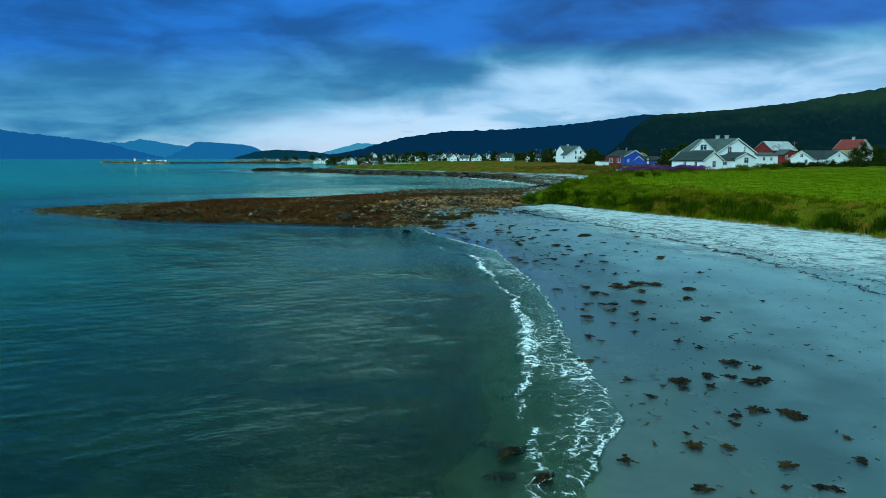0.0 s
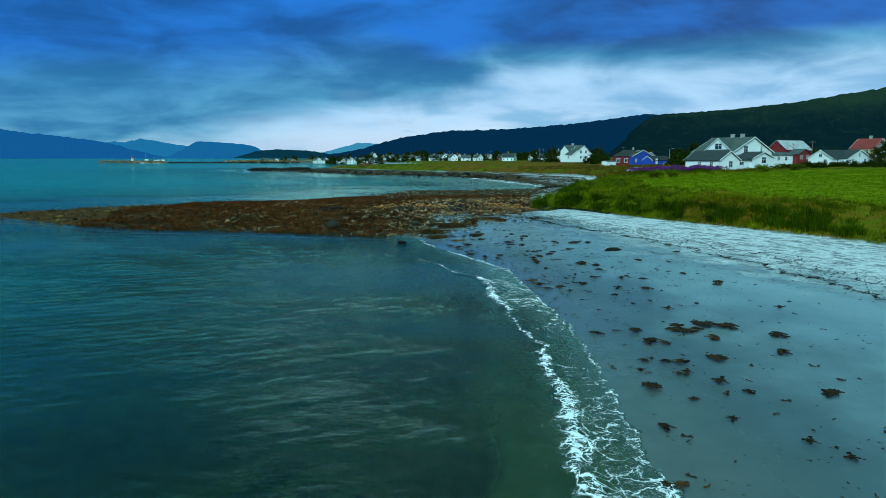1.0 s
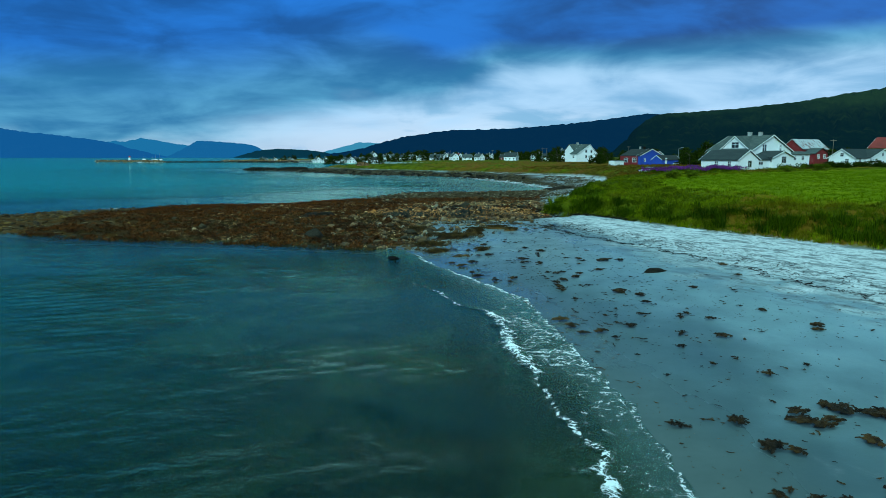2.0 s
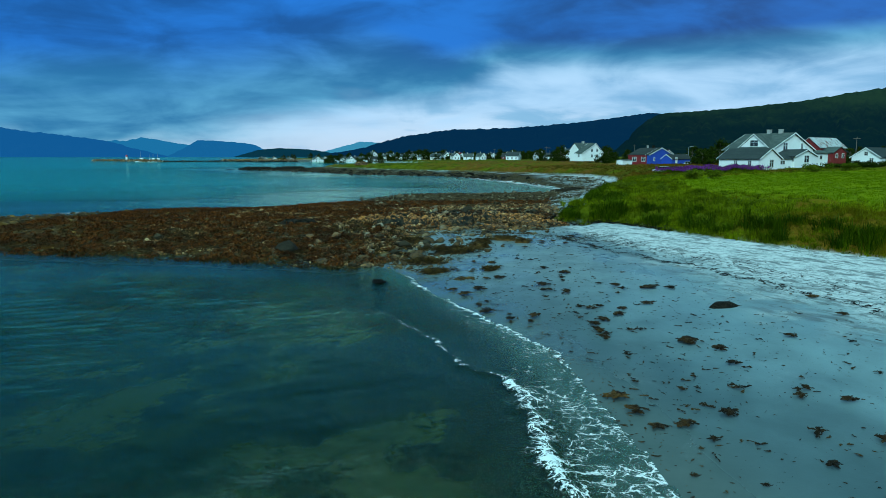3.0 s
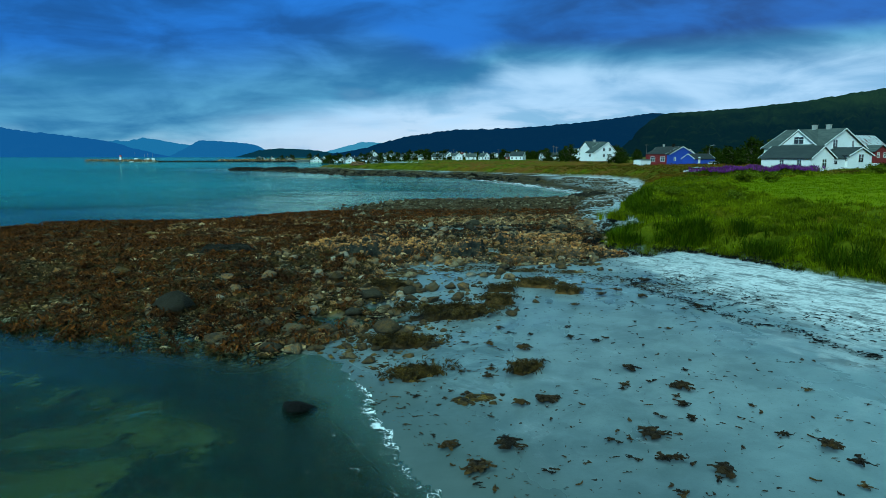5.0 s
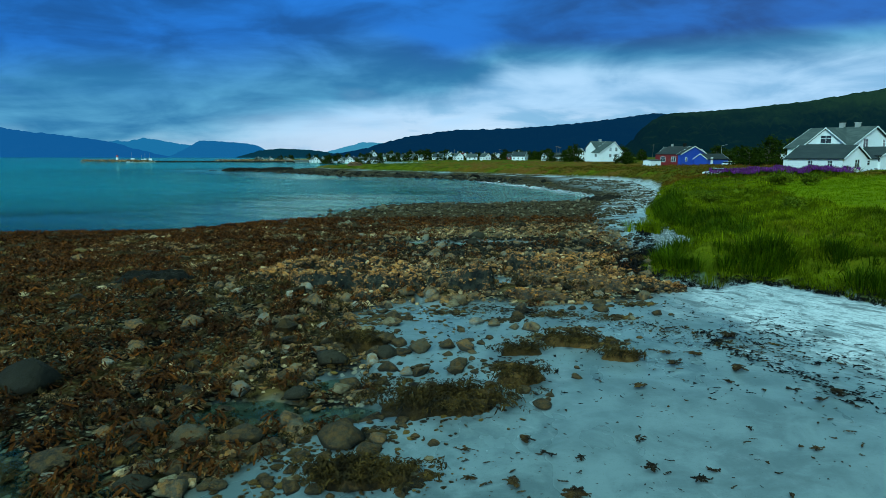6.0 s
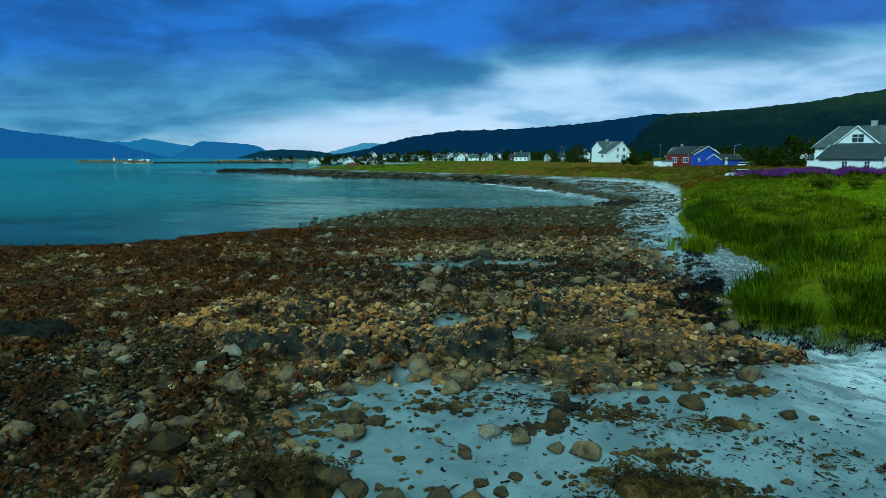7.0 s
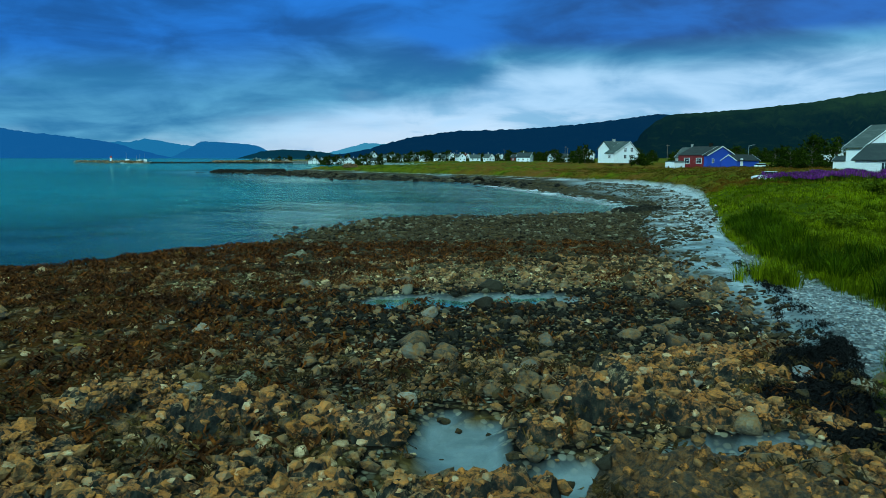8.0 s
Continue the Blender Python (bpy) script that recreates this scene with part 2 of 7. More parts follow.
def make_water(name, ruffle):
    m, n = material(name)
    p = n.position()
    depth, foam = n.attr("depth"), n.attr("foam")
    chop = n.noise(n.scaled(p, 0.75, 1.2, 1.0), 6.5, 6.0, 0.70, 1.0)
    swell = n.noise(n.scaled(p, 0.5, 1.0, 1.0), 0.55, 4.0, 0.6, 0.6)
    gust = n.step(n.noise(n.scaled(p, 0.35, 1.0, 1.0), 0.11, 6.0, 0.65, 0.4), 0.36, 0.64)
    relief = n.math("ADD", n.math("MULTIPLY", chop, 0.26), n.math("ADD", n.math("MULTIPLY", swell, 0.10), n.math("MULTIPLY", n.math("MULTIPLY", n.noise(n.scaled(p, 0.45, 1.5, 1.0), 0.8, 5.0, 0.62, 0.8), n.step(depth, 1.3, 2.6)), 0.9)))
    nrm = n.bump(relief, n.math("MULTIPLY", n.math("MULTIPLY", n.math("ADD", 0.60, n.math("MULTIPLY", n.step(depth, 1.2, 2.6), 2.0)), n.math("ADD", 0.55, n.math("MULTIPLY", gust, 0.9))), ruffle), 0.35)
    murk = n.math("SUBTRACT", 1.0, n.math("POWER", 2.718, n.math("MULTIPLY", depth, -0.33)))
    body = n.add("ShaderNodeBsdfDiffuse", None, Color=n.mix(n.step(depth, 1.3, 2.4), (0.0020, 0.015, 0.008), (0.007, 0.155, 0.205)))
    clear_part = n.add("ShaderNodeBsdfTransparent", None, Color=n.mix(n.step(depth, 0.02, 0.35), (0.88, 0.95, 0.92), (0.58, 0.70, 0.46)))
    under = n.add("ShaderNodeMixShader", None, i0=n.math("MULTIPLY", murk, 0.96), i1=clear_part, i2=body)
    gloss = n.add("ShaderNodeBsdfGlossy", None, Color=(0.65, 1.0, 0.76), Roughness=0.06, Normal=nrm)
    sheen = n.add("ShaderNodeFresnel", None, IOR=1.33, Normal=nrm)
    wet = n.add("ShaderNodeMixShader", None, i0=sheen, i1=under, i2=gloss)
    drift = n.add("ShaderNodeTexNoise", None, Vector=p, Scale=1.1, Detail=5.0, Roughness=0.6).outputs["Color"]
    bent = n.add("ShaderNodeVectorMath", {"operation": "MULTIPLY_ADD"}, i0=drift, i1=(1.3, 1.3, 0.0), i2=p).outputs[0]
    wide_lace = n.add("ShaderNodeTexVoronoi", {"feature": "DISTANCE_TO_EDGE"}, Scale=2.1, Vector=bent).outputs["Distance"]
    fine_lace = n.add("ShaderNodeTexVoronoi", {"feature": "DISTANCE_TO_EDGE"}, Scale=5.2, Vector=bent).outputs["Distance"]
    cells = n.math("MAXIMUM", n.step(wide_lace, 0.11, 0.0), n.math("MULTIPLY", n.step(fine_lace, 0.10, 0.0), 0.75))
    froth = n.noise(p, 2.4, 8.0, 0.74, 0.3)
    cover = n.math("ADD", n.math("MULTIPLY", cells, 0.42), n.math("MULTIPLY", n.math("SUBTRACT", froth, 0.5), 1.1))
    mask = n.math("MULTIPLY", n.step(n.math("ADD", cover, foam), 0.52, 0.92), 0.9)
    white = n.principled((0.80, 0.83, 0.85), 0.75, n.bump(froth, 0.6, 0.05))
    n.out(n.add("ShaderNodeMixShader", None, i0=mask, i1=wet, i2=white))
    return m


def make_leafy(name, dark, light, rough=0.6, extra=None):
    m, n = material(name)
    c = n.mix(n.island(), dark, light)
    c = n.mix(n.step(n.noise(n.position(), 0.12, 4.0, 0.6), 0.35, 0.65), n.mix(0.55, c, dark), c)
    c = n.mix(n.math("MULTIPLY", n.step(n.noise(n.position(), 0.50, 4.0, 0.6), 0.47, 0.62), 0.8), c, n.mix(0.8, c, dark))
    if extra:
        c = n.mix(n.math("MULTIPLY", n.step(n.noise(n.position(), 0.07, 6.0, 0.66, 0.4), 0.51, 0.66), 0.7), c, extra)
    b = n.principled(c, rough, spec=0.03)
    t = n.add("ShaderNodeBsdfTranslucent", None, Color=c)
    n.out(n.add("ShaderNodeMixShader", None, i0=0.25, i1=b, i2=t))
    return m


def make_rock(name, dark, light, lichen=None, wetted=0.75, by_object=False, pale=(0.30, 0.28, 0.22), spec=0.4):
    m, n = material(name)
    p = n.position()
    pick = n.each() if by_object else n.island()
    c = n.mix(n.step(n.noise(p, 2.3, 6.0, 0.65), 0.32, 0.68), dark, light)
    c = n.mix(n.math("MULTIPLY", n.step(pick, 0.15, 0.6), 0.75), c, n.mix(0.75, c, dark))
    if pale:
        c = n.mix(n.step(pick, 0.80, 0.98), c, pale)
    zone = n.noise(p, 0.16, 4.0, 0.6, 0.4)
    c = n.mix(n.math("MULTIPLY", n.step(zone, 0.50, 0.64), 0.7), c, n.mix(0.8, c, dark))
    if lichen:
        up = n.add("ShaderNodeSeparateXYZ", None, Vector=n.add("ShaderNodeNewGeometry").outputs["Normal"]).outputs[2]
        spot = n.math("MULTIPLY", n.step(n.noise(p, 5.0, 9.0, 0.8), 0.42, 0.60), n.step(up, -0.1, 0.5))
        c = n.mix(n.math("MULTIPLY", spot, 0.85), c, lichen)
    grain = n.noise(p, 14.0, 5.0, 0.7)
    c = n.mix(n.math("MULTIPLY", n.step(grain, 0.4, 0.75), 0.45), c, n.mix(0.6, c, dark))
    n.out(n.principled(c, wetted, n.bump(n.math("ADD", grain, n.noise(p, 4.0, 5.0)), 1.0, 0.09), spec=spec))
    return m


def make_paint(name, color, worn=(0.4, 0.4, 0.38), wear=0.25, boards=True):
    m, n = material(name)
    p = n.local()
    stain = n.noise(p, 1.1, 6.0, 0.7)
    c = n.mix(n.math("MULTIPLY", n.step(stain, 0.52, 0.8), wear), color, worn)
    c = n.mix(n.math("MULTIPLY", n.noise(p, 6.0, 4.0), 0.07), c, (0.05, 0.05, 0.05))
    nrm = None
    if boards:
        wave = n.add("ShaderNodeTexWave", {"bands_direction": "Z", "wave_profile": "SAW"}, Vector=p, Scale=1.05, Distortion=0.0)
        nrm = n.bump(wave.outputs[1], 0.5, 0.03)
    n.out(n.principled(c, 0.6, nrm))
    return m


def make_roof(name, color, patch, amount=0.5, metal=0.0, rough=0.7):
    m, n = material(name)
    p = n.local()
    c = n.mix(n.math("MULTIPLY", n.step(n.noise(n.scaled(p, 1.0, 0.5, 0.5), 0.9, 6.0, 0.7), 0.45, 0.62), amount), color, patch)
    c = n.mix(n.math("MULTIPLY", n.noise(p, 5.0, 4.0), 0.4), c, n.mix(0.5, c, (0.02, 0.02, 0.02)))
    wave = n.add("ShaderNodeTexWave", {"bands_direction": "Z", "wave_profile": "SAW"}, Vector=p, Scale=1.1)
    n.out(n.principled(c, rough, n.bump(wave.outputs[1], 0.6, 0.04), metal, 0.2))
    return m


def make_plain(name, color, rough=0.5, metal=0.0, spec=0.5):
    m, n = material(name)
    c = n.mix(n.noise(n.local(), 7.0, 4.0), n.mix(0.15, color, (0.02, 0.02, 0.02)), color)
    n.out(n.principled(c, rough, None, metal, spec))
    return m


def make_distance(name, near, haze_glow, amount, scale=0.004):
    """Slopes kilometres off: woods and bare rock, with blue haze painted in as a glow."""
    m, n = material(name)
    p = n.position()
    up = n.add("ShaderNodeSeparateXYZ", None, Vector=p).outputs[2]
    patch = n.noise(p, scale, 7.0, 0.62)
    # Low slopes go darker: woods with their shade put into the colour.
    shaded_wood = (near[0] * 0.18, near[1] * 0.28, near[2] * 0.35)
    c = n.mix(n.step(n.math("ADD", n.math("MULTIPLY", up, 0.0045), n.math("MULTIPLY", patch, 1.6)), 1.45, 2.4), shaded_wood, near)
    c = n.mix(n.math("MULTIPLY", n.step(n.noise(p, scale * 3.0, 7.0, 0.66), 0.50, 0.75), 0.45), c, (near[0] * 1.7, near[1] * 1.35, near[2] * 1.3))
    c = n.mix(n.step(n.noise(p, scale * 6.0, 6.0, 0.66), 0.58, 0.72), c, shaded_wood)
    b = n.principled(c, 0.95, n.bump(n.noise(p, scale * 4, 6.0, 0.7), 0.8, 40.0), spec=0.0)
    e = n.add("ShaderNodeEmission", None, Color=haze_glow, Strength=1.0)
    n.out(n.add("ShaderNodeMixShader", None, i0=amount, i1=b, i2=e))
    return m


GROUND, WATER, STILL_WATER = make_ground(), make_water("sea_water", 0.55), make_water("still_water", 0.25)
TALL_GRASS = make_leafy("tall_grass", (0.014, 0.030, 0.0006), (0.290, 0.330, 0.005), extra=(0.18, 0.095, 0.006))
SHORT_GRASS = make_leafy("mown_grass", (0.070, 0.115, 0.001), (0.150, 0.195, 0.0015))
# Tussock green made darker to hold the shade of the bank.
SHADE_TUSSOCK = make_leafy("bank_shade_tussock", (0.010, 0.026, 0.0004), (0.090, 0.135, 0.0015))
LEAVES = make_leafy("tree_leaves", (0.008, 0.017, 0.001), (0.042, 0.065, 0.003))
HEATH = make_leafy("heath", (0.030, 0.022, 0.003), (0.190, 0.130, 0.012), extra=(0.20, 0.070, 0.010))
HERB = make_leafy("herb_leaves", (0.04, 0.065, 0.002), (0.16, 0.18, 0.01))
FIREWEED = make_leafy("fireweed_bloom", (0.11, 0.018, 0.13), (0.31, 0.06, 0.34))
BARK = make_plain("bark", (0.09, 0.07, 0.05), 0.9)
KELP = make_rock("kelp", (0.006, 0.0045, 0.003), (0.105, 0.052, 0.012), wetted=0.6, by_object=True, pale=None, spec=0.15)
WRACK = make_rock("wrack", (0.011, 0.007, 0.002), (0.140, 0.076, 0.014), wetted=0.7, pale=None, spec=0.1)
RUSTWEED = make_rock("rockweed", (0.015, 0.005, 0.001), (0.235, 0.066, 0.008), wetted=0.75, pale=None, spec=0.08)
BLACKWEED = make_rock("black_wrack", (0.003, 0.003, 0.003), (0.010, 0.009, 0.008), wetted=0.8, pale=None, spec=0.1)
STONE = make_rock("shore_stone", (0.009, 0.006, 0.0025), (0.350, 0.205, 0.082), lichen=(0.36, 0.140, 0.020), pale=(0.70, 0.50, 0.27))
STONE_EACH = make_rock("single_stone", (0.012, 0.011, 0.007), (0.240, 0.185, 0.105), lichen=(0.26, 0.11, 0.018), by_object=True)
OLIVE_PEBBLE = make_rock("olive_pebble", (0.055, 0.040, 0.013), (0.36, 0.26, 0.10), pale=(0.62, 0.50, 0.28))
PEBBLE = make_rock("pale_pebble", (0.036, 0.044, 0.047), (0.33, 0.36, 0.36), pale=(0.55, 0.54, 0.50))
WEEDY_STONE = make_rock("weedy_stone", (0.007, 0.006, 0.003), (0.090, 0.060, 0.022), lichen=(0.12, 0.055, 0.010), by_object=True, pale=(0.26, 0.20, 0.11), spec=0.3)
WEED_LUMP = make_rock("weed_lump", (0.008, 0.005, 0.001), (0.165, 0.082, 0.012), wetted=0.6, pale=(0.20, 0.11, 0.018), spec=0.2)
TAN_WEED = make_rock("tan_weed", (0.05, 0.026, 0.006), (0.40, 0.205, 0.055), wetted=0.7, pale=None, spec=0.15)


def make_bedrock(name):
    """Rock near-black on steep faces, with tan crust and orange lichen where it looks up."""
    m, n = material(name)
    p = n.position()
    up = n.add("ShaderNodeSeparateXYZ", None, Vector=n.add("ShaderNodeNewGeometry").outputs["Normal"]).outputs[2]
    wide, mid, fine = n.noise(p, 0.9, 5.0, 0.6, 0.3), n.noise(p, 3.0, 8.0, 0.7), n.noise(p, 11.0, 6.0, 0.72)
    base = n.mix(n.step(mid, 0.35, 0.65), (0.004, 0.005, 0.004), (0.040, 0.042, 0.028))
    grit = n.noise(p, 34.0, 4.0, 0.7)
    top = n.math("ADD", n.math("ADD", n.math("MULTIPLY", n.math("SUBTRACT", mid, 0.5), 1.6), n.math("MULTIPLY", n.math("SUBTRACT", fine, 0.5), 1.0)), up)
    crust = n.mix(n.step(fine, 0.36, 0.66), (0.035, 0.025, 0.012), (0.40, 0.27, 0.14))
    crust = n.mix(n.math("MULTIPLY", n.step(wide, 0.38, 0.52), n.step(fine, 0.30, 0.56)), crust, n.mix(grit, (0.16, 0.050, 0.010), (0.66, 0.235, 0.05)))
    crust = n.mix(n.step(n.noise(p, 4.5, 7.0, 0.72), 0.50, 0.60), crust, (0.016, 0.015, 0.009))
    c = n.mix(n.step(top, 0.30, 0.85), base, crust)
    c = n.mix(n.math("MULTIPLY", n.step(grit, 0.5, 0.72), 0.5), c, (0.008, 0.007, 0.004))
    h = n.math("ADD", n.math("ADD", fine, n.math("MULTIPLY", mid, 1.2)), n.math("MULTIPLY", grit, 0.35))
    n.out(n.principled(c, 0.75, n.bump(h, 1.0, 0.09), spec=0.2))
    return m


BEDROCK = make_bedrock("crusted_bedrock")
CRUST_STONE = make_rock("crusted_stone", (0.010, 0.008, 0.004), (0.42, 0.225, 0.085), lichen=(0.62, 0.215, 0.040), wetted=0.8, pale=(0.66, 0.48, 0.27), spec=0.15)
DARK_ROCK = make_rock("dark_rock", (0.005, 0.0045, 0.003), (0.030, 0.024, 0.014), wetted=0.7, pale=(0.11, 0.09, 0.055), spec=0.1)
WHITE_PAINT = make_paint("white_boards", (0.86, 0.87, 0.86))
CREAM_PAINT = make_paint("cream_boards", (0.55, 0.40, 0.17))
RED_PAINT = make_paint("red_boards", (0.20, 0.010, 0.010))
BLUE_PAINT = make_paint("blue_boards", (0.012, 0.065, 0.40), wear=0.08)
GREY_PAINT = make_paint("grey_boards", (0.42, 0.42, 0.40))
TRIM = make_plain("white_trim", (0.80, 0.80, 0.78))
GREY_ROOF = make_roof("grey_slate", (0.020, 0.030, 0.031), (0.040, 0.050, 0.048))
PALE_ROOF = make_roof("pale_slate", (0.045, 0.062, 0.058), (0.11, 0.13, 0.115))
DARK_ROOF = make_roof("dark_tiles", (0.018, 0.022, 0.022), (0.035, 0.04, 0.038))
RED_ROOF = make_roof("red_tiles", (0.22, 0.025, 0.018), (0.11, 0.02, 0.015))
RUSTY_ROOF = make_roof("rusty_sheet_metal", (0.42, 0.46, 0.47), (0.15, 0.03, 0.02), 0.95, 0.0, 0.6)
GLASS = make_plain("window_glass", (0.015, 0.02, 0.025), 0.08, 0.0, 0.9)
CONCRETE = make_plain("concrete", (0.36, 0.36, 0.34), 0.9)
METAL = make_plain("grey_metal", (0.35, 0.36, 0.37), 0.4, 0.7)
WOOD_POLE = make_plain("weathered_wood", (0.16, 0.13, 0.10), 0.9)
RED_GLOSS = make_plain("red_paint", (0.55, 0.03, 0.025), 0.4)
CAR_WHITE = make_plain("white_car_paint", (0.78, 0.79, 0.80), 0.25)
TYRE = make_plain("rubber", (0.02, 0.02, 0.02), 0.9)


# ---- mesh helpers ----
def part(name, bm, mat, parent, label=""):
    me = bpy.data.meshes.new(name)
    bm.to_mesh(me)
    bm.free()
    me.materials.append(mat)
    ob = new(name, me)
    ob.parent = parent
    return tagged(ob, label)


def fast_mesh(name, verts, faces, mat, smooth=False):
    """A mesh from arrays; every face has the same number of corners."""
    me = bpy.data.meshes.new(name)
    nf, k = faces.shape
    me.vertices.add(len(verts))
    me.vertices.foreach_set("co", np.ascontiguousarray(verts, dtype=np.float32).ravel())
    me.loops.add(nf * k)
    me.loops.foreach_set("vertex_index", np.ascontiguousarray(faces, dtype=np.int32).ravel())
    me.polygons.add(nf)
    me.polygons.foreach_set("loop_start", np.arange(0, nf * k, k, dtype=np.int32))
    me.polygons.foreach_set("use_smooth", np.full(nf, smooth, dtype=bool))
    me.update(calc_edges=True)
    me.materials.append(mat)
    return me


def attribute(me, name, values):
    me.attributes.new(name, "FLOAT", "POINT").data.foreach_set("value", np.ascontiguousarray(values, dtype=np.float32))


def box(bm, x0, y0, z0, x1, y1, z1):
    vs = [bm.verts.new(c) for c in ((x0, y0, z0), (x1, y0, z0), (x1, y1, z0), (x0, y1, z0), (x0, y0, z1), (x1, y0, z1), (x1, y1, z1), (x0, y1, z1))]
    for f in ((3, 2, 1, 0), (4, 5, 6, 7), (0, 1, 5, 4), (1, 2, 6, 5), (2, 3, 7, 6), (3, 0, 4, 7)):
        bm.faces.new([vs[i] for i in f])
    return bm


def tube(bm, a, b, ra, rb, sides=8):
    a, b = Vector(a), Vector(b)
    q = (b - a).to_track_quat("Z", "Y")
    rings = []
    for c, r in ((a, ra), (b, rb)):
        rings.append([bm.verts.new(c + q @ Vector((r * math.cos(i * math.tau / sides), r * math.sin(i * math.tau / sides), 0))) for i in range(sides)])
    for i in range(sides):
        j = (i + 1) % sides
        bm.faces.new((rings[0][i], rings[0][j], rings[1][j], rings[1][i]))
    bm.faces.new(rings[0][::-1]), bm.faces.new(rings[1])
    return bm


# ---- the plan: coast, turf edge, reef ----
COAST = np.array([(-80, -4900), (2, -400), (3, -60), (3.5, 0), (4.5, 14), (5.4, 20), (5.7, 28), (5.6, 37), (4.8, 46), (3.6, 55), (1.5, 62), (-1.5, 67.5), (-4.5, 72), (-7, 73.3),
                  (-15.5, 77), (-32, 81), (-42, 84), (-57, 94.5), (-59, 97.5), (-47, 114), (-38, 117.5), (-24, 118), (-19, 124), (-14, 131), (-10, 145),
                  (-5, 155), (5, 158), (25, 163), (27, 175), (20, 212), (5, 265), (-33, 290), (-58, 330)], float)
COAST = np.vstack([COAST, [(-108, 394), (-100, 402), (-60, 400), (-20, 430), (-10, 520), (-60, 700), (-170, 880), (-310, 940), (-330, 965), (-260, 1100), (-300, 1500), (-200, 4900), (4900, 4900), (4900, -4900)]])
TURF = np.array([(150, -4900), (60, -400), (52, -20), (49, 10), (46, 25), (40, 38), (34, 50), (28.5, 63), (22, 75), (18.5, 82), (16, 88.5), (13, 89.8), (11.0, 91.6), (11.2, 94.2), (13.0, 97.2), (16.5, 99.4),
                 (17.4, 103.4), (17.7, 106.4), (17.9, 110), (18.0, 113), (18.5, 117), (19.8, 122), (22.4, 131), (32, 158), (41, 184), (45, 205), (44, 231), (32, 256), (13, 289), (-17, 320), (-58, 382), (-66, 390)], float)
TURF = np.vstack([TURF, [(-40, 398), (-5, 430), (5, 520), (-45, 705), (-155, 890), (-300, 950), (-240, 1100), (-280, 1500), (-180, 4900), (4900, 4900), (4900, -4900)]])
REEF = np.array([(-5.5, 71), (-2.0, 75.0), (-0.9, 77), (-1.3, 80), (-2.2, 83.5), (-2.4, 85.5), (-0.7, 87), (3, 86.5), (5, 85.8), (9, 86.6), (11.8, 88.4), (11.2, 91), (12, 95), (13.5, 103), (14.5, 118), (16.5, 130), (20.5, 145), (27, 163), (27, 175),
                 (20, 190), (-5, 160), (-16, 145), (-20, 128), (-26, 121), (-47, 119), (-62, 98), (-57, 91), (-32, 78), (-15, 74)], float)
FAR_REEF = np.array([(27, 165), (34, 175), (32, 195), (27, 225), (20, 258), (10, 284), (-17, 312), (-36, 332), (-62, 372), (-70, 392), (-115, 400), (-112, 388), (-60, 325), (-36, 285), (0, 258), (18, 206), (24, 180)], float)
UPPER_STONES = np.array([(10.5, 97), (13, 99), (14.6, 106), (16, 113), (21, 130), (30, 150), (36, 172), (44, 215), (36, 240), (27, 225), (31, 195), (30, 172), (20, 146), (14, 128), (12.5, 112)], float)
FIELD = np.array([(36, 132), (44, 150), (62, 160), (90, 168), (150, 190), (260, 230), (260, 60), (120, -60), (74, -40), (66, 0), (54, 36), (46, 56), (41, 70), (34, 90), (30, 108)], float)


def signed(px, py, poly):
    """Distance to a closed outline, positive inside."""
    best, inside = np.full(px.shape, 1e18), np.zeros(px.shape, bool)
    for (ax, ay), (bx, by) in zip(poly, np.roll(poly, -1, 0)):
        ex, ey = bx - ax, by - ay
        t = np.clip(((px - ax) * ex + (py - ay) * ey) / (ex * ex + ey * ey), 0, 1)
        best = np.minimum(best, (px - ax - t * ex) ** 2 + (py - ay - t * ey) ** 2)
        if ey:
            inside ^= ((ay > py) != (by > py)) & (px < ex * (py - ay) / ey + ax)
    return np.where(inside, 1, -1) * np.sqrt(best)


def wobble(x, y, size, seed=0.0):
    """Cheap smooth noise, about -1 to 1."""
    u, v, s = x / size, y / size, seed
    return (np.sin(u * 1.7 + 1.3 * np.sin(v * 1.1 + s) + s) * np.cos(v * 1.9 + 1.1 * np.sin(u * 0.8 + 2 * s)) + 0.5 * np.sin(u * 3.9 - v * 3.1 + 2.1 * np.sin(v * 2.3 + s) + 3 * s)
            + 0.3 * np.sin(u * 7.3 + v * 6.1 + 1.7 * np.sin(u * 5.3 - s))) / 1.6


def smooth(v, lo, hi):
    t = np.clip((v - lo) / (hi - lo), 0, 1)
    return t * t * (3 - 2 * t)


POOLS = ((0.4, 108.6, 3.0, 1.5), (4.9, 109.0, 2.3, 1.3))
SAND_GAPS = ((-1.5, 76.4, 1.3, 0.7), (-4.4, 76.7, 1.5, 0.8), (-2.3, 78.9, 0.9, 0.6), (-1.7, 81.6, 0.8, 0.5), (1.6, 92.9, 1.0, 1.7), (3.9, 91.1, 1.7, 0.7), (7.7, 92.3, 1.9, 0.6), (-0.05, 88.6, 0.35, 1.6), (10.4, 90.6, 1.6, 0.8), (12.3, 89.2, 1.3, 1.2))


def pool_mask(x, y):
    """How far inside the tidal pools of the reef a place lies."""
    best = np.full(x.shape, -9.0)
    for cx, cy, rx, ry in POOLS + SAND_GAPS:
        q = np.sqrt(((x - cx) / rx) ** 2 + ((y - cy) / ry) ** 2)
        best = np.maximum(best, (1 - q) * 1.2 + 0.34 * wobble(x, y, 0.9, 3.0))
    return best


